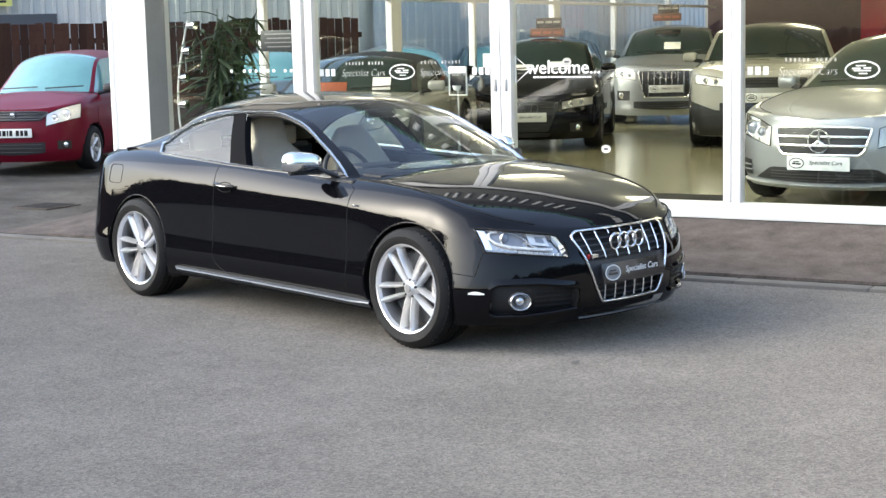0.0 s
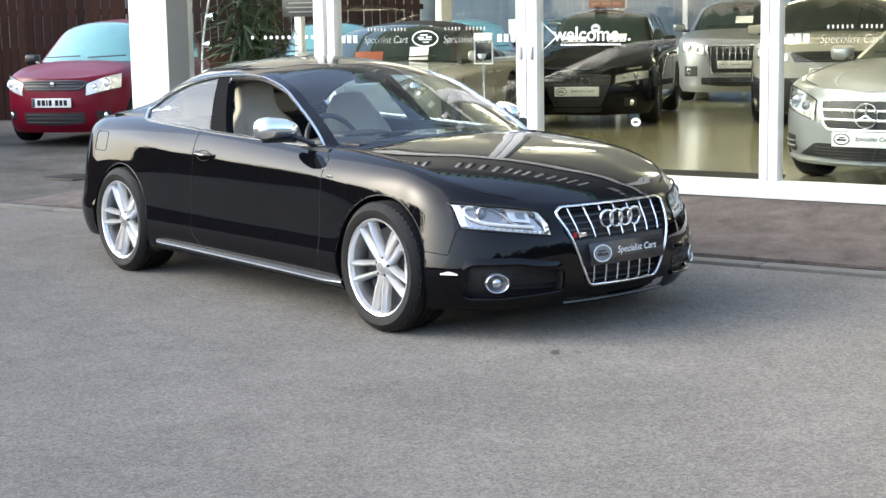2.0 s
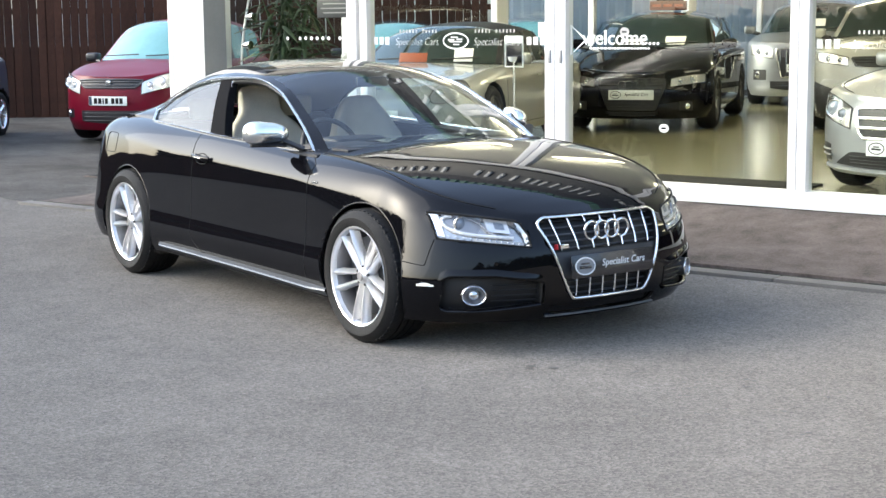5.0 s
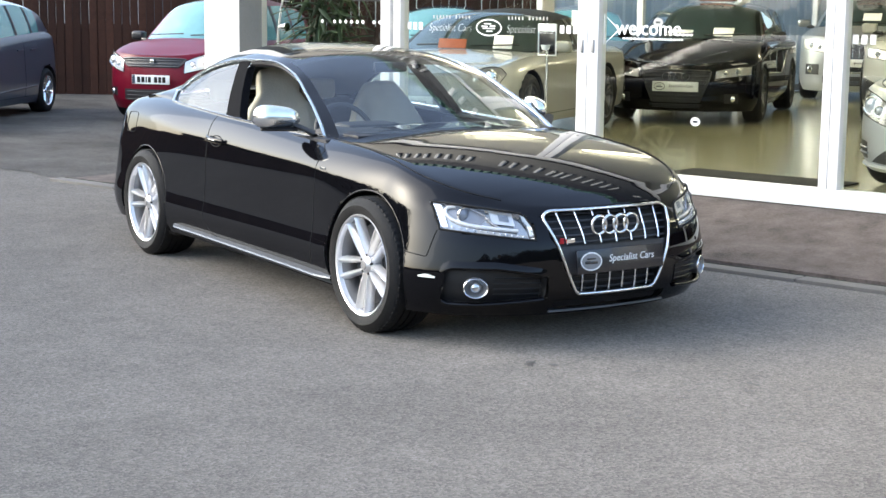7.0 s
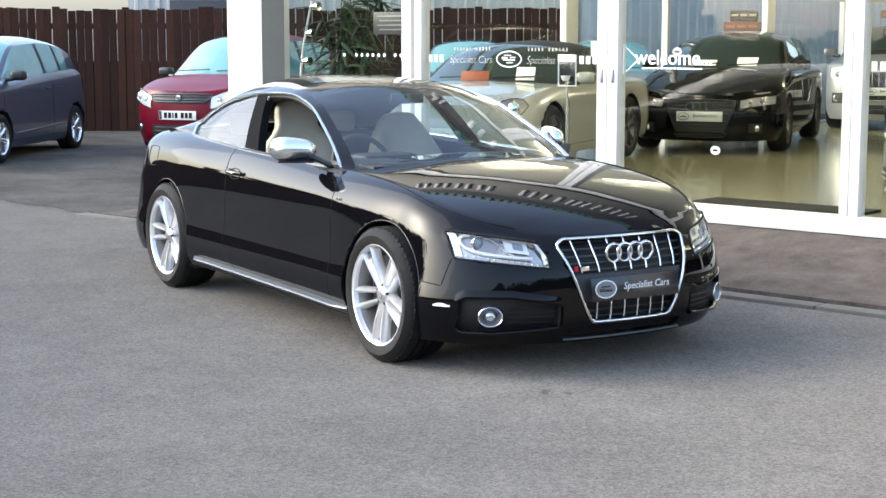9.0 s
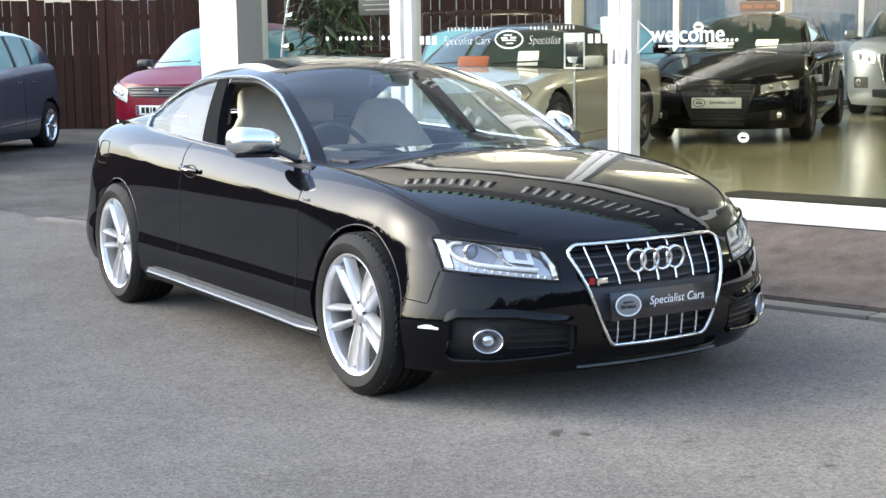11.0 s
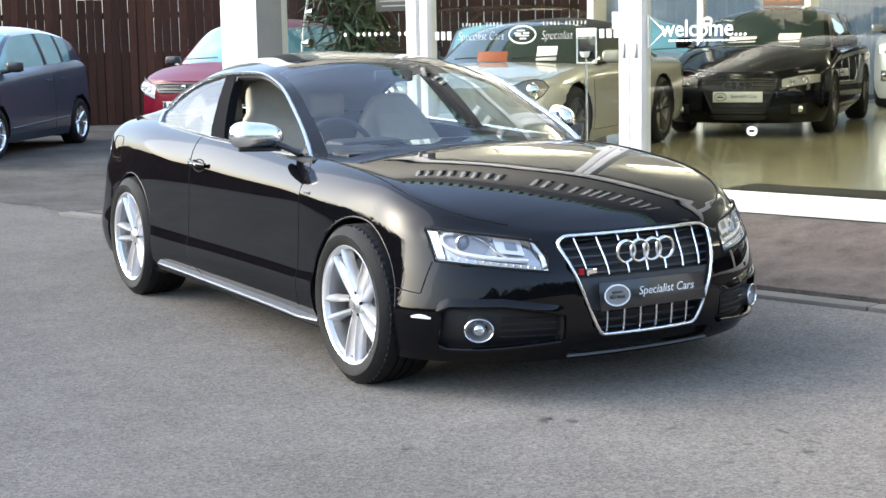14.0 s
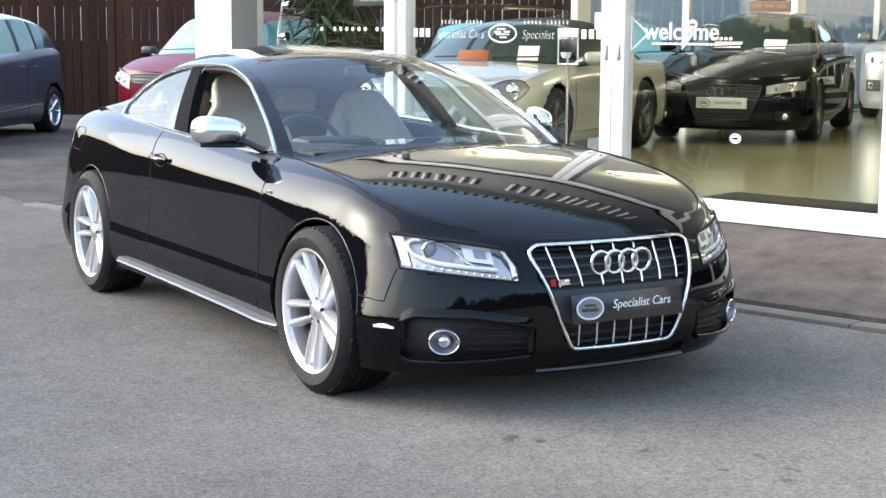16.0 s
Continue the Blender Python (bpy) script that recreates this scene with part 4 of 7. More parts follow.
            for u, rr in ((0.62, 0.33), (0.28, 0.22)):
                yc = y1 + (y2 - y1) * u
                zc = (lb(yc) + lt(yc)) / 2
                rr = rr * (lt(yc) - lb(yc))
                pr = lathe([(0.0, 0.022), (rr * 0.6, 0.016), (rr, 0.0)], 18, "x")
                bmesh.ops.translate(pr, vec=(S.front(yc, zc) + 0.004, sg * yc, zc), verts=pr.verts)
                part("projector_lens", pr, lens or M["lens_grey"], lamp, smooth=70)
                rg = [(S.front(yc, zc) + 0.008, sg * yc + rr * 1.1 * math.cos(a), zc + rr * 1.1 * math.sin(a)) for a in np.linspace(0, 2 * math.pi, 20, endpoint=False)]
                part("lens_ring", sweep(rg, 0.005, 0.006, sides=5, closed=True, up=(1, 0, 0)), M["chrome"], lamp)
            part("lamp_cover", S.strip(y1, y2, lb, lt, 0.028, 12, 4, sg), M["lamp_glass"], lamp, smooth=60)
            part("lamp_gap", sweep(S.loop(y1, y2, lb, lt, 0.004, sg, 10), 0.004, 0.004, sides=5, closed=True, up=(1, 0, 0)), M["seam"], lamp)
        if fogs:
            fy, fz, fr, chrome_ring = fogs
            fx = S.front(fy, fz) + 0.003
            fo_ = part("fog_lamp", lathe([(0.0, 0.012), (fr * 0.6, 0.008), (fr, 0.0)], 20, "x"), M["satin"], car, smooth=70)
            fo_.location = (fx, sg * fy, fz)
            part("fog_housing", S.strip(fy - fr * 2.4, fy + fr * 1.6, lambda y: fz - fr * 1.5, lambda y: fz + fr * 1.5, 0.0025, 8, 3, sg), M["plastic"], car)
        if clad:
            rows = []
            for x in np.linspace(wheel[0] + 0.05, wb - wheel[0] - 0.05, 12):
                rows.append([(x, sg * (S.side(x, z) + o), z) for z, o in ((0.20, 0.0), (0.22, 0.02), (0.36, 0.02), (0.38, 0.0))])
            part("sill_cladding", grid_mesh(rows), M["plastic"], car)
    if grille:
        wt, wbm, z0, z1, bars, vertical, mate = grille

        def gb(y):
            return z0 + (max(0.0, (y - wbm) / (wt - wbm)) * (z1 - z0) * 0.8 if wt > wbm else 0.0)

        def gt(y):
            return z1 - 0.012 * (y / wt) ** 4
        gr = part("grille", S.strip(-wt, wt, gb, gt, 0.003, 18, 5), M["plastic"], car, "front grille", smooth=60)
        part("grille_frame", sweep(S.loop(-wt, wt, gb, gt, 0.008, n=20), 0.012, 0.009, sides=6, closed=True, up=(1, 0, 0)), mate, gr, smooth=60)
        for k in range(bars):
            if vertical:
                y = -wt * 0.86 + 1.72 * wt * k / (bars - 1)
                part("grille_bar", sweep([(S.front(y, z) + 0.010, y, z) for z in np.linspace(gb(abs(y)) + 0.01, gt(abs(y)) - 0.01, 5)], 0.005, 0.006, sides=6, up=(1, 0, 0)), mate, gr)
            else:
                z = z0 + (z1 - z0) * (k + 0.7) / (bars + 0.4)
                ym = wbm + (wt - wbm) * min(1, (z - z0) / ((z1 - z0) * 0.8)) if wt > wbm else wt
                part("grille_bar", sweep([(S.front(y, z) + 0.010, y, z) for y in np.linspace(-ym * 0.97, ym * 0.97, 11)], 0.006, 0.009, sides=6), mate, gr)
    if intake:
        iw, z0, z1 = intake
        it = part("lower_intake", S.strip(-iw, iw, lambda y: z0 + 0.03 * (y / iw) ** 2, lambda y: z1, 0.003, 16, 3), M["plastic"], car, smooth=60)
        for k in range(3):
            z = z0 + (z1 - z0) * (k + 0.8) / 3.4
            part("intake_slat", sweep([(S.front(y, z) + 0.006, y, z) for y in np.linspace(-iw * 0.9, iw * 0.9, 9)], 0.005, 0.004, sides=5), M["grey_plastic"], it)
    if emblem == "rings":
        ez = grille[3] - 0.07
        for k in range(4):
            yc = (k - 1.5) * 0.072
            part("ring_emblem", sweep([(S.front(yc, ez) + 0.022, yc + 0.047 * math.cos(a), ez + 0.047 * math.sin(a)) for a in np.linspace(0, 2 * math.pi, 24, endpoint=False)], 0.007, 0.007, sides=6, closed=True, up=(1, 0, 0)), M["chrome"], car, smooth=60)
    elif emblem == "disc":
        ez = (grille[2] + grille[3]) / 2
        ex = S.front(0, ez) + 0.024
        em = sweep([(ex, 0.088 * math.cos(a), ez + 0.088 * math.sin(a)) for a in np.linspace(0, 2 * math.pi, 32, endpoint=False)], 0.008, 0.008, sides=6, closed=True, up=(1, 0, 0))
        for k in range(3):
            a = math.pi / 2 + 2 * math.pi * k / 3
            merge(em, sweep([(ex, 0, ez), (ex, 0.084 * math.cos(a), ez + 0.084 * math.sin(a))], [0.012, 0.005], 0.005, sides=6, up=(1, 0, 0)))
        part("round_emblem", em, M["satin"], car, smooth=60)
    elif emblem == "small":
        ez = (grille[2] + grille[3]) / 2 + 0.005
        part("badge", box((0.012, 0.075, 0.075), (S.front(0, ez) + 0.018, 0, ez), 0.02, seg=3), M["chrome"], car, smooth=60)
    px = S.front(0, plate_z) + 0.022
    pm = Matrix.Translation((px, 0, plate_z))
    if dealer:
        dealer_plate(car, pm, M["plate_white"], M["plate_black"])
    else:
        plate(car, pm, base=plate_base, band=band)
    for x in (0.0, wb):
        for y in (-w + 0.012, w - 0.012):
            add_wheel(car, x, y, wheel[0], wheel[1], (5, 4.0, 12.0, 0.16, 0.17) if wheel[1] > 0.2 else (7, 0.0, 0.0, 0.2, 0.24), rim_mat or M["alloy"], 0.2)
    for y0 in (-0.5, 0.1):
        part("wiper", sweep([(g1 + 0.10 + 0.12 * (1 - ((y0 + t * 0.5) / w) ** 2), y0 + t * 0.5, cowl + 0.03 + 0.02 * t) for t in np.linspace(0, 1, 5)], 0.007, 0.008, sides=5), M["plastic"], car)
    m = Matrix.Translation(at) @ Matrix.Rotation(radians(heading), 4, "Z")
    if from_nose:
        m = m @ Matrix.Translation((-F, 0, 0))
    car.matrix_world = m
    return car, S


FLOOR = 0.282
simple_car("hatchback", "red five-door hatchback parked before the wooden fence", M["red_paint"], M["teal_glass"], (-8.75, 2.77, 0.12), -52, 2.425, 0.72, 0.46, 0.80, 1.53,
           0.80, 1.02, 0.98, 2.25, 1.45, lens=M["reflector"], lamps=((0.42, 0.755, 0.60, 0.69, 0.745, 0.865),), grille=(0.43, 0.36, 0.68, 0.78, 2, False, M["grey_plastic"]), intake=(0.40, 0.24, 0.40), plate_z=0.52,
           wheel=(0.285, 0.185), fogs=(0.62, 0.36, 0.035, False), emblem="small", band=M["blue_paint"])
simple_car("hatchback", "slate blue five-door hatchback parked side on by the fence", M["blue_paint"], M["teal_glass"], (-11.77, 1.66, 0.09), -39, 2.50, 0.80, 0.60, 0.85, 1.53,
           0.78, 1.03, 1.00, 2.38, 1.40, lens=M["reflector"], lamps=((0.45, 0.76, 0.60, 0.68, 0.74, 0.84),), grille=(0.42, 0.36, 0.60, 0.70, 2, False, M["chrome"]), intake=(0.42, 0.24, 0.42), plate_z=0.50,
           wheel=(0.30, 0.20), from_nose=False, lift=0.09, rear_pane=0.44, rim_mat=M["satin"])
for (x_, y_), hd, col, lab in (((-9.3, 7.4), -34, "blue_paint", "dark blue hatchback parked behind the showroom"), ((-8.35, 9.3), -34, "silver_paint", "silver hatchback parked behind the showroom"), ((-8.9, 12.0), -36, "blue_paint", "blue hatchback parked behind the showroom")):
    simple_car("hatchback", lab, M[col], M["teal_glass"], (x_, y_, 0.09), hd, 2.5, 0.78, 0.55, 0.84, 1.50, 0.80, 1.02, 0.98, 2.32, 1.42,
               lamps=((0.44, 0.75, 0.60, 0.70, 0.74, 0.84),), grille=(0.42, 0.36, 0.62, 0.72, 2, False, M["chrome"]), intake=(0.42, 0.24, 0.42), plate_z=0.5, wheel=(0.30, 0.20))
blk, BS = simple_car("hatchback", "black premium hatchback on the showroom floor", M["black_paint"], M["dark_glass"], (-4.03, 7.10, FLOOR), -52.5, 2.60, 0.84, 0.78, 0.88, 1.40,
           0.67, 0.96, 0.94, 2.25, 1.35, lamps=((0.44, 0.80, 0.52, 0.57, 0.61, 0.66),), grille=(0.38, 0.27, 0.26, 0.61, 8, False, M["plastic"]), intake=(0.3, 0.18, 0.24), plate_z=0.43,
           wheel=(0.325, 0.235), dealer=True, fogs=(0.62, 0.30, 0.035, True), emblem="rings", tray=M["alloy_dark"], rim_mat=M["grey_plastic"])
suv, QS = simple_car("suv", "silver sport utility vehicle at the back of the showroom", M["silver_paint"], M["dark_glass"], (-5.95, 12.20, FLOOR), -54, 2.55, 0.88, 0.70, 0.90, 1.54,
           0.91, 1.08, 1.05, 2.50, 1.55, lamps=((0.46, 0.80, 0.69, 0.75, 0.82, 0.88),), grille=(0.42, 0.34, 0.43, 0.84, 9, True, M["chrome"]), intake=(0.5, 0.24, 0.37), plate_z=0.56,
           wheel=(0.36, 0.24), dealer=True, fogs=(0.68, 0.46, 0.05, True), emblem="rings", clad=True)
evq, ES = simple_car("suv", "white compact sport utility vehicle in the showroom", M["white_paint"], M["dark_glass"], (-1.80, 8.93, FLOOR), -56, 2.66, 0.86, 0.84, 0.95, 1.53,
           0.93, 1.08, 1.05, 2.42, 1.50, lamps=((0.50, 0.86, 0.75, 0.79, 0.84, 0.89),), grille=(0.46, 0.44, 0.75, 0.85, 3, False, M["grey_plastic"]), intake=(0.56, 0.34, 0.56), plate_z=0.62,
           wheel=(0.36, 0.24), dealer=True, clad=True)
part("bumper_cladding", ES.strip(-0.92, 0.92, lambda y: 0.16, lambda y: 0.47 + 0.10 * max(0.0, (y - 0.6) / 0.3), 0.016, 30, 5), M["plastic"], evq, "black plastic lower bumper", smooth=60)
for sg_ in (-1, 1):
    part("arch_cladding", sweep([(2.66 + 0.41 * math.cos(a), sg_ * (ES.side(2.66 + 0.41 * math.cos(a), 0.36 + 0.41 * math.sin(a)) + 0.004), 0.36 + 0.41 * math.sin(a)) for a in np.linspace(-0.3, math.pi + 0.3, 24)], 0.035, 0.012, sides=6, up=(0, 1, 0)), M["plastic"], evq, smooth=60)
sal, SS = simple_car("saloon", "silver saloon car with a wide chrome grille in the showroom", M["silver_paint"], M["dark_glass"], (2.17, 4.00, FLOOR), -79, 2.76, 0.80, 1.03, 0.885, 1.41,
           0.70, 0.94, 0.91, 2.30, 1.30, tail="saloon", pf=2.1, lamps=((0.45, 0.77, 0.49, 0.57, 0.64, 0.74),), grille=(0.395, 0.345, 0.43, 0.65, 0, False, M["satin"]), plate_z=0.365,
           wheel=(0.325, 0.235), dealer=True, emblem="disc", nose_drop=0.05, tray=M["lamp_bowl"])


def saloon_front(car, S):
    """Bumper openings, lip, slats and bonnet creases of the silver saloon."""
    for z in (0.505, 0.575):
        part("grille_slat", sweep([(S.front(y, z) + 0.014, y, z) for y in np.linspace(-0.375, 0.375, 15)], 0.010, 0.013, sides=8), M["satin"], car, smooth=60)
    low = part("lower_intake", S.strip(-0.62, 0.62, lambda y: 0.205 + 0.02 * (y / 0.62) ** 2, lambda y: 0.325 - 0.105 * max(0.0, (y - 0.44) / 0.18), 0.004, 30, 4), M["plastic"], car, "black mesh intake in the bumper", smooth=60)
    for k in range(4):
        z = 0.222 + 0.024 * k
        part("intake_slat", sweep([(S.front(y, z) + 0.007, y, z) for y in np.linspace(-0.44, 0.44, 11)], 0.004, 0.003, sides=5), M["grey_plastic"], low)
    part("bumper_lip", sweep([(S.front(y, 0.19) + 0.012, y, 0.182 + 0.015 * (y / 0.8) ** 2) for y in np.linspace(-0.80, 0.80, 25)], 0.030, 0.016, sides=10), M["silver_paint"], car, smooth=60)
    for sg in (-1, 1):
        vent = part("side_vent", S.strip(0.66, 0.83, lambda y: 0.245, lambda y: 0.375 - 0.12 * abs(y - 0.75), 0.005, 10, 4, sg), M["plastic"], car, smooth=60)
        for z in (0.285, 0.325):
            part("vent_blade", sweep([(S.front(y, z) + 0.012, sg * y, z) for y in np.linspace(0.655, 0.83, 8)], 0.010, 0.007, sides=6), M["silver_paint"], vent, smooth=60)
        crease = []
        for x in np.linspace(2.30, 3.42, 20):
            ye, ze, zc = float(S.yt(min(x, S.xB))) * S.end(x, float(S.zt(x))), float(S.zt(x)), float(S.hood(x))
            y = 0.60 * ye
            crease.append((x, sg * y, ze + (zc - ze) * (1 - 0.60 ** 2.2) - 0.004))
        part("bonnet_crease", sweep(crease, 0.018, 0.006, sides=8), M["silver_paint"], car, smooth=60)
        seam([(x, sg * float(S.yt(min(x, S.xB))) * S.end(x, float(S.zt(x))) * 0.97, float(S.zt(x)) + 0.004) for x in np.linspace(2.28, 3.36, 20)], car, 0.003)


saloon_front(sal, SS)
rd, RS = simple_car("roadster", "pearl white roadster with a dark fabric roof in the showroom", M["cream_paint"], M["dark_glass"], (-4.89, 5.71, FLOOR), -56, 2.47, 0.90, 1.0, 0.90, 1.28,
           0.66, 0.88, 0.865, 2.02, 1.25, tail="saloon", oval=True, lens=M["chrome"], tray=M["alloy_dark"], lamps=((0.52, 0.83, 0.50, 0.58, 0.70, 0.78),), intake=(0.55, 0.18, 0.32), plate_z=0.42, wheel=(0.335, 0.24), from_nose=False, dealer=True, soft_top=True, nose_drop=0.10, rim_mat=M["grey_plastic"])


# ---- fence, sheds, trees ----
def fence():
    f = tagged(new("fence"), "tall dark brown close-boarded wooden fence", "fence")
    a, b = Vector((-29.6, -19.6, 0.08)), Vector((-10.86, 10.3, 0.1))
    d = (b - a)
    L = d.length
    d.normalize()
    f.matrix_world = Matrix.Translation(a) @ Matrix.Rotation(math.atan2(d.y, d.x), 4, "Z")
    bm = box((0.1225, 0.020, 1.95), (0, 0, 0.985), 0.003, seg=1)
    proto = part("fence_board", bm, M["wood_fence"], f, smooth=0)
    me = proto.data
    n = int(L / 0.130)
    rng = random.Random(3)
    for i in range(n):
        ob = proto if i == 0 else new("fence_board", me)
        ob.parent = f
        ob.location = (0.06 + i * 0.130 + rng.uniform(-0.004, 0.004), rng.uniform(-0.004, 0.004), rng.uniform(-0.02, 0.02) + (0.03 if (i // 15) % 2 else 0.0))
        ob.rotation_euler = (0, rng.uniform(-0.004, 0.004), 0)
    part("fence_backing", box((L, 0.016, 1.02), (L / 2, 0.024, 0.55), 0.002), M["wood_fence"], f)
    for z in (0.45, 1.1, 1.7):
        part("fence_rail", box((L, 0.045, 0.09), (L / 2, 0.04, z), 0.004), M["wood_fence"], f)
    for i in range(int(L / 1.86)):
        part("fence_post", box((0.1, 0.1, 2.0), (0.3 + i * 1.86, 0.10, 1.0), 0.006), M["wood_fence"], f)


fence()


def corrugated(name, label, a, b, z0, z1, material, pitch=0.22, depth=0.035):
    a, b = Vector((*a, 0)), Vector((*b, 0))
    d = b - a
    L = d.length
    n = int(L / pitch)
    rows = []
    for i in range(n):
        x = i * pitch
        for dx, y in ((0.0, 0.0), (pitch * 0.55, 0.0), (pitch * 0.65, -depth), (pitch * 0.90, -depth)):
            rows.append([(x + dx, y, z0), (x + dx, y, z1), (x + dx, 0.3, z1), (x + dx, 0.3, z0)])
    ob = tagged(part(name, grid_mesh(rows, closed_v=True), material, smooth=0), label, "building", kind="structure")
    ob.matrix_world = Matrix.Translation(a) @ Matrix.Rotation(math.atan2(d.y, d.x), 4, "Z")
    return ob


corrugated("shed_wall", "white corrugated industrial shed wall", (-20.6, 6.6), (-12.6, 19.4), 0.0, 6.5, M["cladding"])
corrugated("shed_wall", "grey blue corrugated industrial building wall", (-10.9, 10.6), (-14.6, 24.6), 0.0, 7.0, M["blue_cladding"], 0.28)


# ---- the black coupe ----
def black_coupe():
    car = tagged(new("coupe"), "glossy black two-door coupe with silver wheels and open window", "car")
    S = Shell(
        xA=-0.36, xB=2.87, pf=2.4, pr=2.3, nr=18, nf=40, dx=0.022, rows=(26, 9, 12),
        xf=curve((0.14, 3.50), (0.20, 3.555), (0.30, 3.60), (0.42, 3.605), (0.50, 3.595), (0.56, 3.572), (0.60, 3.546), (0.655, 3.51), (0.70, 3.47)),
        xr=curve((0.16, -0.92), (0.28, -0.99), (0.45, -1.025), (0.70, -1.0), (0.90, -0.97), (1.0, -0.96)),
        W=curve((0.14, 0.855), (0.20, 0.885), (0.30, 0.914), (0.355, 0.9195), (0.37, 0.9185), (0.425, 0.9075), (0.46, 0.9055), (0.55, 0.905), (0.66, 0.906), (0.80, 0.898), (0.88, 0.888)),
        Wx=curve((-0.45, 1.0), (0.1, 1.008), (0.9, 0.992), (1.8, 0.990), (2.75, 1.006), (2.87, 1.006)),
        zb=curve((-1.0, 0.24), (-0.4, 0.20), (0.3, 0.195), (2.4, 0.175), (3.1, 0.165), (3.6, 0.165)),
        zs=curve((-1.02, 0.862), (-0.6, 0.872), (0.0, 0.868), (0.7, 0.815), (1.4, 0.79), (2.05, 0.775), (2.45, 0.745), (2.75, 0.725), (3.05, 0.665), (3.3, 0.625), (3.45, 0.618), (3.60, 0.622)),
        zt=curve((-1.02, 0.935), (-0.6, 0.965), (-0.2, 0.982), (0.4, 0.962), (1.2, 0.932), (2.06, 0.905), (2.3, 0.895), (2.75, 0.852), (3.1, 0.775), (3.3, 0.715), (3.45, 0.672), (3.60, 0.655)),
        yt=curve((-0.9, 0.67), (-0.45, 0.69), (0.0, 0.715), (0.5, 0.75), (1.0, 0.775), (2.06, 0.745), (2.4, 0.755), (2.87, 0.77)),
        hood=curve((2.0, 0.945), (2.35, 0.940), (2.6, 0.915), (2.9, 0.868), (3.2, 0.795), (3.4, 0.722), (3.52, 0.655)), hood_x=1.98,
        deck=curve((-1.05, 0.975), (-0.9, 0.985), (-0.5, 1.0), (-0.2, 1.02)), deck_x=-0.2,
        arches=((0.0, 0.335, 0.358), (2.751, 0.335, 0.362)),
        gx0=-0.42, gx1=2.08,
        rail_z=curve((-0.42, 0.99), (-0.2, 1.0), (0.02, 1.03), (0.23, 1.130), (0.47, 1.205), (0.79, 1.25), (1.14, 1.258), (1.47, 1.208), (1.74, 1.092), (1.99, 0.960), (2.08, 0.895)),
        rail_y=curve((-0.42, 0.70), (0.0, 0.675), (0.3, 0.63), (0.8, 0.585), (1.2, 0.585), (1.5, 0.615), (1.8, 0.67), (2.08, 0.735)),
        top_z=curve((-0.42, 1.01), (-0.2, 1.105), (0.0, 1.20), (0.28, 1.315), (0.5, 1.348), (0.8, 1.362), (1.1, 1.352), (1.3, 1.325), (1.5, 1.243), (1.7, 1.142), (1.9, 1.036), (2.08, 0.937)),
        bow=curve((-0.42, -0.16), (0.28, -0.07), (0.7, 0.0), (1.1, 0.04), (1.3, 0.11), (2.08, 0.30)),
        round=0.80, g0=0.05, g1=2.06, xw=1.30, xb=0.26, xbe=-0.40, panes=((0.05, 0.92, "quarter_window"), (0.92, 2.06, "door_window")),
        lean=curve((-0.36, 0.14), (0.0, 0.10), (0.6, 0.06), (2.2, 0.05), (2.6, 0.11), (2.87, 0.20)), holes=())

    def g_top(y):
        return 0.652 - 0.022 * max(0.0, (y - 0.325) / 0.047) ** 2

    def g_bot(y):
        return 0.262 + 0.004 * (y / 0.26) ** 2 + max(0.0, (y - 0.225) / 0.147) ** 1.35 * 0.34

    def h_top(y):
        return 0.548 + 0.094 * min(1.0, max(0.0, (y - 0.425) / 0.035)) ** 0.7 + 0.046 * min(1.0, max(0.0, (y - 0.46) / 0.30)) ** 0.9

    def h_bot(y):
        return 0.524 + 0.046 * ((y - 0.425) / 0.37)

    def i_top(y):
        return 0.355 + 0.040 * min(1.0, max(0.0, (y - 0.36) / 0.25)) - 0.05 * max(0.0, (y - 0.77) / 0.05) ** 2

    def i_bot(y):
        return 0.258 - 0.028 * min(1.0, max(0.0, (y - 0.36) / 0.3)) + 0.03 * max(0.0, (y - 0.77) / 0.05)

    def l_top(y):
        return 0.238

    def l_bot(y):
        return 0.192
    S.holes = ((0.0, 0.374, g_bot, g_top), (0.435, 0.785, h_bot, h_top), (0.392, 0.798, i_bot, i_top), (0.0, 0.33, l_bot, l_top))
    paint = M["black_paint"]
    S.build(car, paint)
    arch_liners(S, car, paint)
    part("underbody", box((4.0, 1.5, 0.10), (1.3, 0, 0.24), 0.03), M["plastic"], car)
    xs, P = cabin(S, car, paint, M["car_glass"], right_open=True)
    # slanted black pillar between the side windows
    for sg in (-1, 1):
        rows = []
        for t in np.linspace(0, 1, 9):
            x0, x1 = 0.935 - 0.19 * t, 1.115 - 0.245 * t
            row = []
            for u in (0.0, 0.5, 1.0):
                x = x0 + (x1 - x0) * u
                by, bz = float(S.yt(x)) - 0.004, float(S.zt(x)) - 0.012
                ry, rz = float(S.rail_y(x)), float(S.rail_z(x))
                row.append((x, sg * (by + (ry - by) * t + 0.012 * 4 * t * (1 - t) + 0.004), bz + (rz - bz) * t))
            row.append((row[-1][0], row[-1][1] - sg * 0.05, row[-1][2]))
            row.insert(0, (row[0][0], row[0][1] - sg * 0.05, row[0][2]))
            rows.append(row)
        part("door_pillar", tidy(grid_mesh(rows)), M["pillar"], car, "black pillar trim")
        # bright trim round the side windows
        top = [(x, sg * (float(S.rail_y(x)) + 0.006), float(S.rail_z(x)) + 0.002) for x in np.linspace(0.03, 2.07, 60)]
        bot = [(x, sg * (float(S.yt(x)) + 0.004), float(S.zt(x)) - 0.004) for x in np.linspace(2.07, 0.03, 60)]
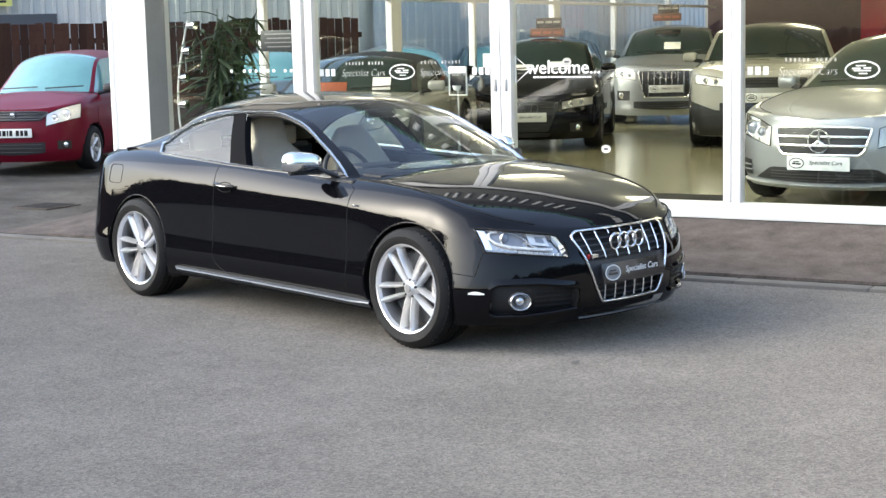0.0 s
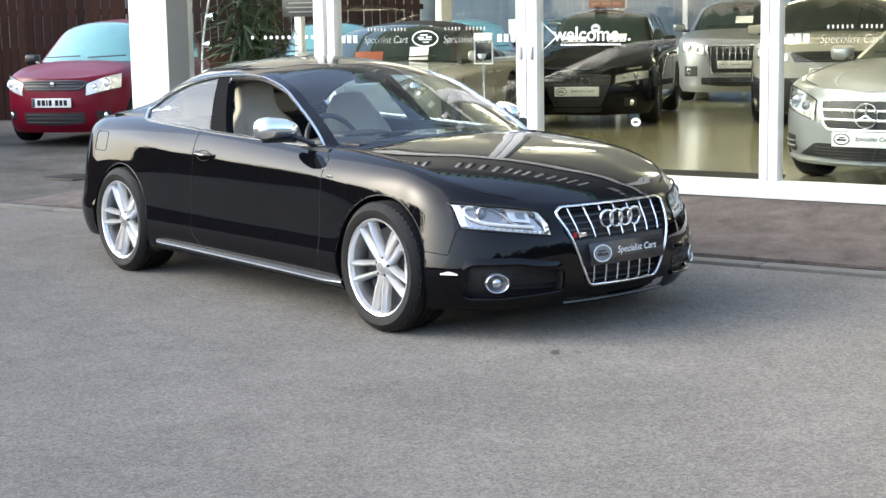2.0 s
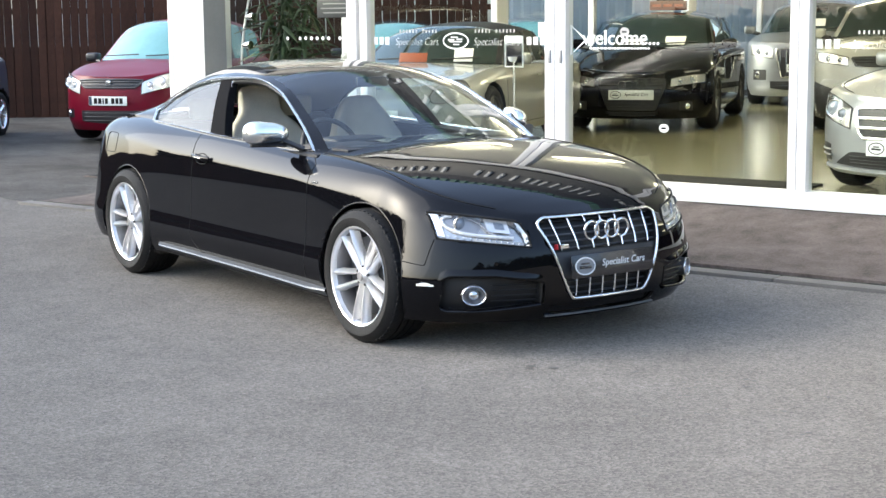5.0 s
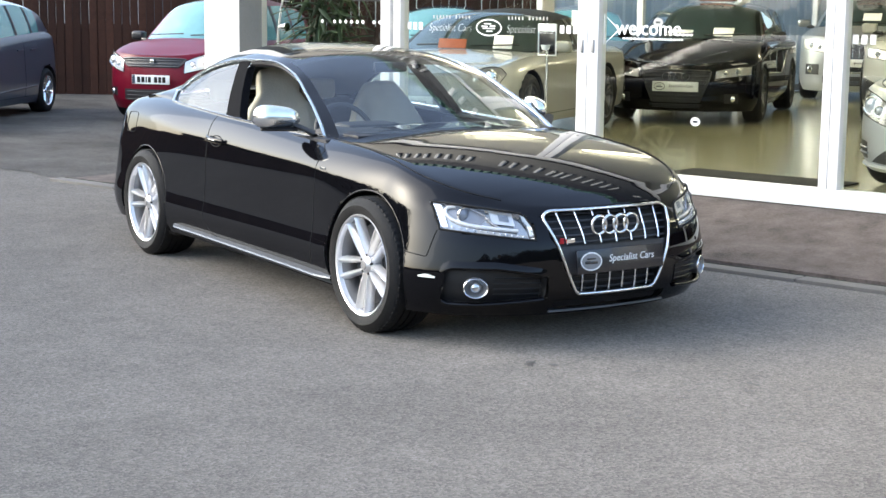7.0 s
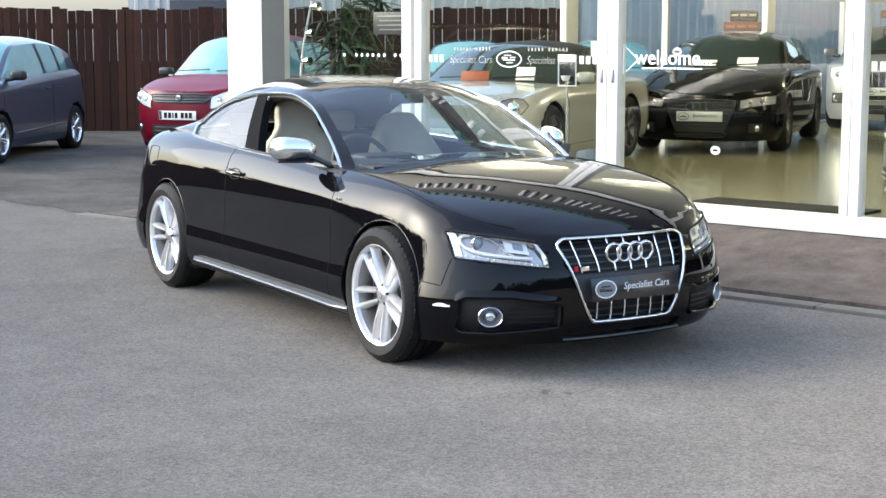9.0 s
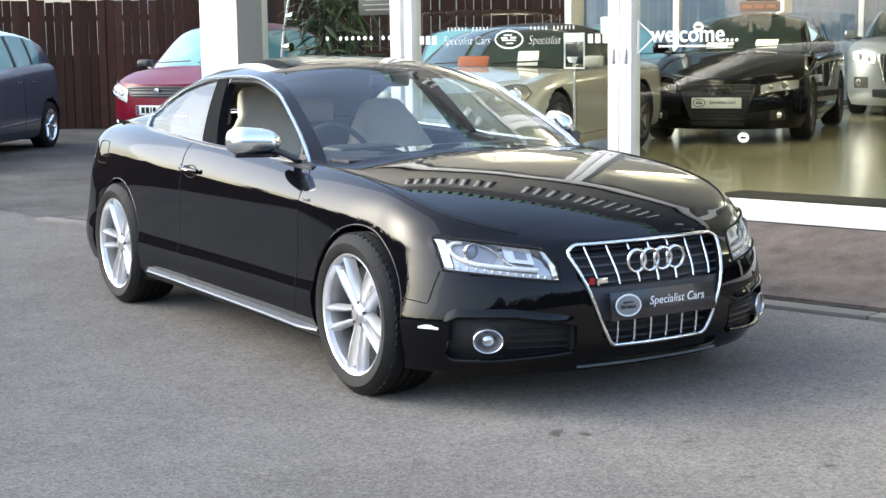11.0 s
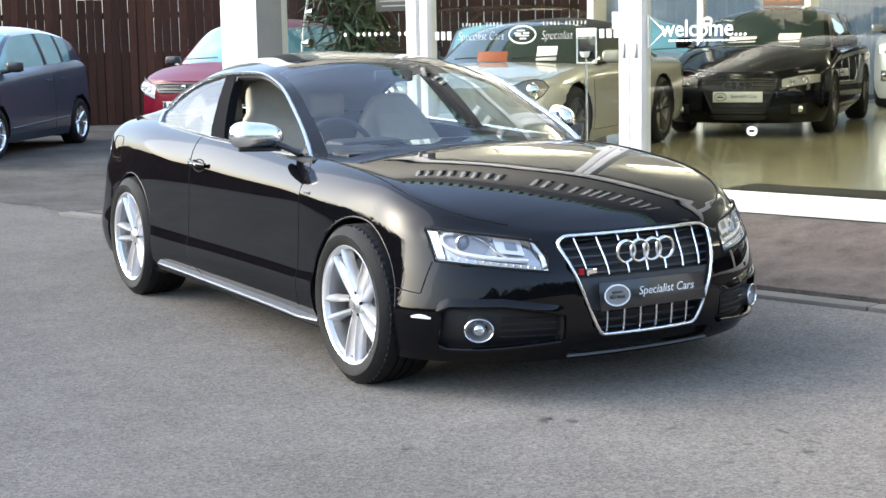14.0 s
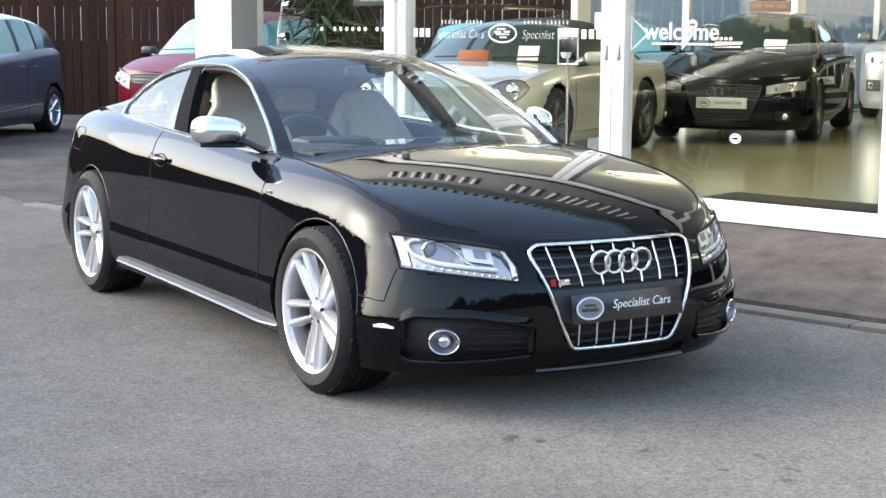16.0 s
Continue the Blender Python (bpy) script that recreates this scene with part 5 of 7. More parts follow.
        part("window_trim", sweep(top + bot[1:-1], 0.008, 0.015, sides=8, closed=True, up=(0, sg, 0.6)), M["satin"], car, "bright metal window trim", smooth=60)
        # inner frame of the window opening
        part("window_seal", sweep([(x, sg * (float(S.rail_y(x)) - 0.018), float(S.rail_z(x)) - 0.018) for x in np.linspace(0.1, 2.0, 50)], 0.02, 0.016, sides=6), M["plastic"], car)
        part("window_ledge", sweep([(x, sg * (float(S.yt(x)) - 0.03), float(S.zt(x)) - 0.02) for x in np.linspace(0.0, 2.05, 40)], 0.03, 0.012, sides=6), M["plastic"], car)
        # panel gaps
        seam([S.on_side(2.229, z, 0.0, sg) for z in np.linspace(0.26, 0.85, 20)] + [S.on_side(2.229 - 0.10 * t, 0.85 + 0.045 * t, 0.0, sg) for t in np.linspace(0.2, 1, 5)], car)
        seam([S.on_side(0.884 - 0.02 * max(0, (z - 0.8) / 0.1), z, 0.0, sg) for z in np.linspace(0.40, 0.935, 22)][::-1]
             + [S.on_side(0.884 + 0.30 * (1 - math.cos(a)), 0.40 - 0.17 * math.sin(a), 0.0, sg) for a in np.linspace(0.1, math.pi / 2, 12)], car)
        seam([S.on_side(x, 0.232 - 0.008 * (x - 1.2), 0.0, sg) for x in np.linspace(1.18, 2.229, 20)], car)
        seam([S.on_side(3.10 + 0.13 * t, 0.452 - 0.012 * t, 0.001, sg) for t in np.linspace(0, 0.9, 8)] + [S.on_side(3.225 + 0.02 * t, 0.445 + 0.12 * t, 0.001, sg) for t in np.linspace(0, 1, 8)], car)
        seam([(x, sg * float(S.yt(min(x, 2.87))) * S.end(x, float(S.zt(x))) * 0.985, float(S.zt(x)) + 0.003) for x in np.linspace(2.16, 3.36, 40)], car)
        # sill blade
        rows = []
        for x in np.linspace(0.45, 2.42, 30):
            y = S.side(x, 0.24)
            k = min(1.0, (x - 0.45) / 0.06, (2.42 - x) / 0.12)
            rows.append([(x, sg * (y - 0.01), 0.262 - 0.014 * (x - 0.45)), (x, sg * (y + 0.004 + 0.030 * k), 0.250 - 0.014 * (x - 0.45)), (x, sg * (y + 0.006 + 0.034 * k), 0.243 - 0.014 * (x - 0.45)), (x, sg * (y - 0.01), 0.215 - 0.014 * (x - 0.45))])
        part("sill_blade", grid_mesh(rows), M["sill_metal"], car, "satin metal sill strip", smooth=30)
        # door handle with its bowl
        bowl = part("handle_bowl", sweep([S.on_side(1.0 + 0.075 * math.cos(a), 0.800 + 0.030 * math.sin(a), -0.001, sg) for a in np.linspace(0, 2 * math.pi, 24, endpoint=False)], 0.004, 0.004, sides=5, closed=True, up=(0, 1, 0)), M["seam"], car)
        hp = [S.on_side(1.0 + 0.105 * t, 0.812 - 0.006 * t, 0.010 + 0.028 * (1 - t * t), sg) for t in np.linspace(-1, 1, 13)]
        part("door_handle", sweep(hp, 0.010, 0.014, sides=10, up=(0, 0, 1)), paint, car, smooth=60)
        part("handle_trim", sweep([(p[0], p[1] + sg * 0.009, p[2]) for p in hp[2:-2]], 0.0015, 0.0025, sides=6), M["chrome"], car, smooth=60)
        # door mirror; the one on the passenger side is folded back
        fold = Matrix.Translation((1.93, sg * 0.80, 0)) @ Matrix.Rotation(radians(58.0 if sg > 0 else 0.0), 4, "Z") @ Matrix.Translation((-1.93, -sg * 0.80, 0))
        rows = []
        for i in range(19):
            u = i / 18
            w = max(0.0, 1 - abs(2 * u - 1) ** 3.4) ** 0.5 * (0.72 + 0.28 * u)
            yc = 0.80 + 0.245 * u
            row = []
            for k in range(24):
                a = 2 * math.pi * k / 24
                ca, sa = math.cos(a), math.sin(a)
                rx = 0.092 if ca > 0 else 0.035
                rz = 0.080 if sa > 0 else 0.060
                row.append((1.895 - 0.06 * u + rx * w * math.copysign(abs(ca) ** 0.85, ca), sg * yc, 0.988 + 0.006 * u + rz * w * math.copysign(abs(sa) ** 0.75, sa)))
            rows.append(row)
        mir = tidy(grid_mesh(rows, closed_v=True))
        bmesh.ops.transform(mir, matrix=fold, verts=mir.verts)
        mirror = part("door_mirror", mir, M["satin"], car, "polished aluminium mirror shell", smooth=70)
        base = sweep([(1.905 - 0.05 * t, sg * (0.82 + 0.185 * t), 0.934 + 0.004 * t) for t in np.linspace(0, 1, 8)], [0.03, 0.058, 0.065, 0.065, 0.06, 0.052, 0.04, 0.02], 0.012, sides=10)
        bmesh.ops.transform(base, matrix=fold, verts=base.verts)
        part("mirror_base", base, M["plastic"], mirror, smooth=60)
        part("mirror_foot", sweep([(1.98, sg * 0.755, 0.912), (1.965, sg * 0.785, 0.928), (1.94, sg * 0.815, 0.945), (1.92, sg * 0.84, 0.955)], [0.05, 0.04, 0.034, 0.03], [0.020, 0.014, 0.014, 0.016], sides=10), M["plastic"], mirror, smooth=60)
        mg = box((0.004, 0.16, 0.09), (1.835, sg * 0.92, 0.99), 0.02)
        bmesh.ops.transform(mg, matrix=fold, verts=mg.verts)
        part("mirror_glass", mg, M["chrome"], mirror)
        # badge on the wing, flap on the quarter panel
        part("wing_badge", box((0.05, 0.004, 0.012), S.on_side(2.30, 0.765, 0.001, sg), 0.001), M["chrome"], car)
        # tail lamp wrapping round the corner
        rows = []
        for i in range(17):
            x = -0.70 - 0.26 * i / 16
            rows.append([(x, sg * (S.side(x, z) + 0.003), z) for z in np.linspace(0.70, 0.862 - 0.02 * (i / 16), 6)])
        part("tail_lamp", grid_mesh(rows), M["red_lens"], car, "dark red tail lamp", smooth=60)
        # repeater in the bumper flank
        rows = [[(x, sg * (S.side(x, z) + 0.004), z) for z in (0.345, 0.354, 0.362 - 0.012 * abs((x - 3.24) / 0.04) ** 2)] for x in np.linspace(3.20, 3.28, 9)]
        part("side_marker", grid_mesh(rows), M["plate_white"], car, smooth=60)
    # flap for the fuel filler
    fl = [(-0.335 + 0.085 * math.copysign(abs(math.cos(a)) ** 0.35, math.cos(a)), 0.822 + 0.062 * math.copysign(abs(math.sin(a)) ** 0.35, math.sin(a))) for a in np.linspace(0, 2 * math.pi, 40, endpoint=False)]
    part("fuel_flap", sweep([S.on_side(x, z, 0.0, -1) for x, z in fl], 0.0022, 0.0022, sides=5, closed=True, up=(0, 1, 0)), M["seam"], car)

    # grille
    recess = S.strip(-0.374, 0.374, g_bot, g_top, -0.055, 24, 8)
    grille = part("grille", recess, M["plastic"], car, "black grille with chrome uprights in a chrome frame")
    lp = S.loop(-0.374, 0.374, g_bot, g_top, -0.006, n=30)
    rows = [[(p[0] + 0.002, p[1], p[2]), (p[0] - 0.06, p[1] * 0.985, p[2] + (0.455 - p[2]) * 0.02)] for p in lp]
    part("grille_wall", grid_mesh(rows, closed_u=True), M["plastic"], grille)
    part("grille_frame", sweep(S.loop(-0.372, 0.372, g_bot, g_top, 0.004, n=44), 0.0075, 0.008, sides=8, closed=True, up=(1, 0, 0)), M["chrome"], grille, "chrome grille frame", smooth=60)
    for z in np.linspace(0.285, 0.63, 12):
        ym = min(0.362, 0.262 + (z - 0.262) / 0.34 * 0.108)
        if 0.375 < z < 0.47:
            continue
        part("grille_slat", sweep([(S.front(y, z) - 0.030, y, z) for y in np.linspace(-ym, ym, 13)], 0.008, 0.005, sides=6), M["grey_plastic"], grille)
    for k in range(-3, 4):
        y = k * 0.098
        for z0, z1 in ((0.498, 0.540), (0.618, 0.646)) if abs(k) < 2 else ((0.498, 0.644),):
            part("grille_bar", sweep([(S.front(y, z) - 0.012, y * (0.94 + 0.06 * (z - 0.5) / 0.14), z) for z in np.linspace(z0, z1, 6)], 0.0052, 0.008, sides=8, up=(1, 0, 0)), M["chrome"], grille, smooth=60)
    for k in (-2.5, -1.5, -0.5, 0.5, 1.5, 2.5):
        y = k * 0.079
        part("grille_bar", sweep([(S.front(y, z) - 0.016, y, z) for z in np.linspace(0.268, 0.362, 6)], 0.005, 0.008, sides=8, up=(1, 0, 0)), M["satin"], grille, smooth=60)
    panel = S.strip(-0.325, 0.325, lambda y: max(0.362, g_bot(y)), lambda y: 0.490, -0.014, 16, 4)
    part("plate_carrier", panel, M["grey_plastic"], grille)
    for k in range(4):
        yc = (k - 1.5) * 0.064
        ring = [(S.front(yc, 0.58) + 0.010, yc + 0.0425 * math.cos(a), 0.580 + 0.0425 * math.sin(a)) for a in np.linspace(0, 2 * math.pi, 32, endpoint=False)]
        part("ring_emblem", sweep(ring, 0.007, 0.008, sides=8, closed=True, up=(1, 0, 0)), M["chrome"], grille, smooth=60)
    part("model_badge", box((0.006, 0.022, 0.026), (S.front(0.31, 0.517) - 0.008, -0.305, 0.517), 0.002), M["red_ink"], grille)
    part("model_badge", box((0.006, 0.05, 0.022), (S.front(0.26, 0.517) - 0.008, -0.262, 0.517), 0.002), M["chrome"], grille)
    dealer_plate(car, Matrix.Translation((S.front(0, 0.42) + 0.012, 0.0, 0.420)) @ Euler((0, radians(-8), 0)).to_matrix().to_4x4(), M["plate_black"], M["white_ink"])
    # lower opening and splitter
    low = part("lower_intake", S.strip(-0.33, 0.33, l_bot, l_top, -0.05, 16, 3), M["plastic"], car)
    part("splitter", sweep([(S.front(y, 0.18) + 0.006, y, 0.182) for y in np.linspace(-0.345, 0.345, 17)], 0.012, 0.006, sides=8), M["alloy_dark"], car, "grey metal lip under the bumper", smooth=60)
    for sg in (-1, 1):
        # headlamp: tray, projector, light strip, cover
        lamp = part("headlamp", S.strip(0.435, 0.785, h_bot, h_top, -0.045, 24, 8, sg), M["lamp_bowl"], car, "clear headlamp with chrome reflector and projector lens")
        lp = S.loop(0.435, 0.785, h_bot, h_top, 0.0, sg)
        rows = [[(p[0], p[1], p[2]), (p[0] - 0.046, p[1], p[2])] for p in lp]
        part("lamp_wall", grid_mesh(rows, closed_u=True), M["chrome"], lamp)
        yc, zc, rr = 0.683, 0.634, 0.033
        xl = S.front(yc, zc) - 0.045
        pr = lathe([(0.0, 0.024), (rr * 0.5, 0.020), (rr * 0.86, 0.010), (rr * 0.9, 0.0)], 24, "x")
        bmesh.ops.translate(pr, vec=(xl + 0.004, sg * yc, zc), verts=pr.verts)
        part("projector_lens", pr, M["lens_grey"], lamp, smooth=70)
        rg = [(xl + 0.014, sg * yc + rr * 1.05 * math.cos(a), zc + rr * 1.05 * math.sin(a)) for a in np.linspace(0, 2 * math.pi, 28, endpoint=False)]
        part("lens_ring", sweep(rg, 0.003, 0.006, sides=6, closed=True, up=(1, 0, 0)), M["chrome"], lamp, smooth=60)
        # dark bowl round the projector, bright guide bent round it
        part("lamp_mask", S.strip(0.598, 0.735, lambda y: h_bot(y) + 0.036 + 0.045 * (abs(y - 0.668) / 0.067) ** 4, lambda y: h_top(y) - 0.010, -0.041, 14, 4, sg), M["alloy_dark"], lamp, smooth=60)

        def on_lamp(y, f, off):
            z = h_bot(y) + (h_top(y) - h_bot(y)) * f
            return (S.front(y, z) + off, sg * y, z)
        guide = [(0.705, 0.90), (0.728, 0.86), (0.743, 0.74), (0.744, 0.58), (0.734, 0.44), (0.712, 0.34), (0.68, 0.285), (0.64, 0.265), (0.59, 0.26), (0.54, 0.27), (0.49, 0.29)]
        part("light_guide", sweep([on_lamp(y, f, -0.026) for y, f in guide], 0.009, 0.008, sides=10, up=(1, 0, 0)), M["reflector"], lamp, "white light strip", smooth=60)
        edge = [(0.70, 0.95), (0.665, 0.92), (0.635, 0.84), (0.612, 0.70), (0.598, 0.54), (0.585, 0.42), (0.56, 0.36)]
        part("lamp_bezel", sweep([on_lamp(y, f, -0.024) for y, f in edge], 0.005, 0.010, sides=8, up=(1, 0, 0)), M["chrome"], lamp, smooth=60)
        pod = part("lamp_pod", S.strip(0.495, 0.588, lambda y: h_bot(y) + 0.45 * (h_top(y) - h_bot(y)), lambda y: h_top(y) - 0.009, -0.030, 8, 3, sg), M["reflector"], lamp, smooth=60)
        part("pod_lens", S.strip(0.515, 0.556, lambda y: h_bot(y) + 0.58 * (h_top(y) - h_bot(y)), lambda y: h_top(y) - 0.020, -0.027, 6, 3, sg), M["lens_grey"], pod)
        part("side_reflector", S.strip(0.752, 0.777, lambda y: h_bot(y) + 0.012, lambda y: h_top(y) - 0.006, -0.020, 5, 6, sg), M["satin"], lamp, smooth=60)
        part("turn_lamp", S.strip(0.455, 0.66, lambda y: h_bot(y) + 0.004, lambda y: h_bot(y) + 0.018, -0.020, 16, 2, sg), M["grey_panel"], lamp, smooth=60)
        for k in range(12):
            yd = 0.475 + 0.024 * k
            zd = h_bot(yd) + 0.009 + 0.010 * (yd - 0.455) / 0.31
            led = lathe([(0.0, 0.006), (0.004, 0.004), (0.0055, 0.0)], 10, "x")
            bmesh.ops.translate(led, vec=(S.front(yd, zd) - 0.020, sg * yd, zd), verts=led.verts)
            part("led_lens", led, M["chrome"], lamp, smooth=70)
        part("lamp_cover", S.strip(0.435, 0.785, h_bot, h_top, -0.001, 24, 8, sg), M["lamp_glass"], lamp, smooth=60)
        part("lamp_gap", sweep(S.loop(0.434, 0.786, h_bot, h_top, 0.0, sg), 0.0055, 0.0055, sides=6, closed=True, up=(1, 0, 0)), M["seam"], lamp)
        # side intake with the fog lamp
        intake = part("side_intake", S.strip(0.392, 0.798, i_bot, i_top, -0.05, 20, 5, sg), M["plastic"], car)
        lp = S.loop(0.392, 0.798, i_bot, i_top, 0.0, sg)
        part("intake_wall", grid_mesh([[(p[0], p[1], p[2]), (p[0] - 0.05, p[1], p[2])] for p in lp], closed_u=True), M["plastic"], intake)
        part("intake_lip", sweep([(S.front(y, i_bot(y)) - 0.004, sg * y, i_bot(y) - 0.006) for y in np.linspace(0.395, 0.79, 20)], 0.020, 0.011, sides=12), paint, intake, smooth=60)
        rows = []
        for y in np.linspace(0.385, 0.815, 26):
            zt_ = i_top(y)
            k = max(0.0, min(1.0, (y - 0.385) / 0.10, (0.815 - y) / 0.03)) ** 0.6
            rows.append([(S.front(y, zt_ + dz) + dx_ * k - 0.001, sg * y, zt_ + dz) for dz, dx_ in ((0.036, 0.0), (0.030, 0.0035), (0.018, 0.008), (0.007, 0.0125), (0.0, 0.012), (-0.005, 0.006), (-0.006, -0.02))])
        part("bumper_ledge", tidy(grid_mesh(rows)), paint, intake, smooth=60)
        for k in range(4):
            z = 0.275 + 0.025 * k
            part("intake_slat", sweep([(S.front(y, z) - 0.022, sg * y, z) for y in np.linspace(0.40, 0.61, 8)], 0.006, 0.003, sides=6), M["plastic"], intake)
        fx = S.front(0.688, 0.305) - 0.004
        nrm = Vector((0.86, sg * 0.51, 0)).normalized()
        fm = Matrix.Translation((fx, sg * 0.688, 0.306)) @ nrm.to_track_quat("X", "Z").to_matrix().to_4x4()
        fog = part("fog_lamp", lathe([(0.0, -0.04), (0.03, -0.035), (0.046, 0.0), (0.05, 0.0), (0.05, -0.05)], 32, "x"), M["alloy_dark"], intake, "round fog lamp in a chrome ring", smooth=60)
        fog.matrix_local = fm @ Matrix.Diagonal((1.0, 1.1, 0.92, 1.0))
        rg = [(0.004, 0.056 * math.cos(a), 0.045 * math.sin(a)) for a in np.linspace(0, 2 * math.pi, 32, endpoint=False)]
        ring = part("fog_ring", sweep(rg, 0.0035, 0.005, sides=8, closed=True, up=(1, 0, 0)), M["chrome"], intake, smooth=60)
        ring.matrix_local = fm
        dome = part("fog_glass", lathe([(0.0, 0.012), (0.025, 0.009), (0.047, 0.0)], 28, "x"), M["lamp_glass"], intake, smooth=70)
        dome.matrix_local = fm
        bulb = part("fog_bulb", lathe([(0.0, 0.0), (0.018, -0.004), (0.026, -0.018)], 20, "x"), M["chrome"], intake, smooth=70)
        bulb.matrix_local = fm
        # washer nozzle cover and parking sensor
        part("parking_sensor", lathe([(0.0, 0.003), (0.009, 0.002), (0.011, -0.004)], 16, "x"), M["black_paint"], car).matrix_local = Matrix.Translation((S.front(0.60, 0.455), sg * 0.60, 0.455)) @ Vector((0.9, sg * 0.4, 0)).to_track_quat("X", "Z").to_matrix().to_4x4()
    # wheels
    for x in (0.0, 2.751):
        for y in (-0.912, 0.912):
            add_wheel(car, x, y, 0.335, 0.252, (5, 0.085, 0.170, 0.078, 0.128), M["alloy"], 0.25, True, 48 if x > 1 else 36)
    # wipers, cowl
    part("cowl", sweep([(2.02 + 0.33 * (1 - (y / 0.73) ** 2), y, 0.908 + 0.028 * (1 - (y / 0.73) ** 2)) for y in np.linspace(-0.70, 0.70, 21)], 0.032, 0.008, sides=8), M["plastic"], car)
    for y0 in (-0.45, 0.15):
        part("wiper", sweep([(2.035 + 0.30 * (1 - ((y0 + t * 0.52) / 0.73) ** 2), y0 + t * 0.52, 0.918 + 0.028 * (1 - ((y0 + t * 0.52) / 0.73) ** 2)) for t in np.linspace(0, 1, 8)], 0.004, 0.005, sides=6), M["plastic"], car)
    # cabin
    for sg in (-1, 1):
        seat_at(car, 1.04 if sg < 0 else 0.98, sg * 0.375, sg > 0)
    bench = part("rear_seat", box((0.5, 1.1, 0.2), (0.38, 0, 0.50), 0.07), M["leather"], car, "cream leather rear bench")
    part("rear_backrest", box((0.16, 1.1, 0.52), (0.14, 0, 0.74), 0.06, Matrix.Rotation(radians(-18), 4, "Y") @ Matrix.Translation((-0.18, 0, 0.02))), M["leather"], bench)
    for y in (-0.33, 0.33):
        part("rear_headrest", box((0.09, 0.24, 0.14), (0.02, y, 1.03), 0.04, seg=3), M["leather"], bench, smooth=60)
    part("parcel_shelf", box((0.45, 1.15, 0.04), (-0.2, 0, 0.955), 0.01), M["dash"], car)
    dash = part("dashboard", box((0.42, 1.34, 0.20), (1.98, 0, 0.835), 0.06), M["dash"], car)
    part("dash_top", box((0.40, 1.30, 0.03), (2.06, 0, 0.905), 0.012), M["dash"], dash)
    part("instrument_hood", box((0.2, 0.34, 0.08), (1.86, -0.36, 0.915), 0.035), M["dash"], dash)
    wheelm = Matrix.Translation((1.62, -0.36, 0.865)) @ Matrix.Rotation(radians(-25), 4, "Y")
    sw = part("steering_wheel", sweep([(0, 0.182 * math.cos(a), 0.182 * math.sin(a)) for a in np.linspace(0, 2 * math.pi, 32, endpoint=False)], 0.015, 0.015, closed=True, up=(1, 0, 0)), M["dash"], car, smooth=60)
    sw.matrix_local = wheelm
    part("steering_boss", box((0.06, 0.17, 0.13), (0.03, 0, 0), 0.03), M["dash"], sw)
    part("steering_spoke", box((0.02, 0.34, 0.035), (0.02, 0, 0.02), 0.008), M["dash"], sw)
    part("cabin_floor", box((2.4, 1.4, 0.06), (1.1, 0, 0.30), 0.02), M["dash"], car)
    for sg in (-1, 1):
        lin_ = part("door_lining", box((1.25, 0.06, 0.33), (1.55, sg * 0.76, 0.51), 0.02), M["leather"], car)
        part("lining_top", box((1.25, 0.065, 0.22), (1.55, sg * 0.76, 0.79), 0.02), M["dash"], lin_)
    part("rear_bulkhead", box((0.05, 1.3, 0.6), (-0.05, 0, 0.65), 0.01), M["dash"], car)
    lin = [[(p[0], s_ * max(0.0, abs(p[1]) - 0.03), p[2] - 0.03) for s_ in (-1,) for p in row[6:]] + [(p[0], max(0.0, p[1] - 0.03), p[2] - 0.03) for p in row[-2:4:-1]] for row, x in zip(P, xs) if -0.32 < x < 1.30]
    part("headlining", tidy(grid_mesh(lin)), M["headlining"], car, "pale fabric roof lining")
    part("interior_mirror", box((0.03, 0.22, 0.06), (1.50, 0.0, 1.235), 0.015), M["plastic"], car)
    return car


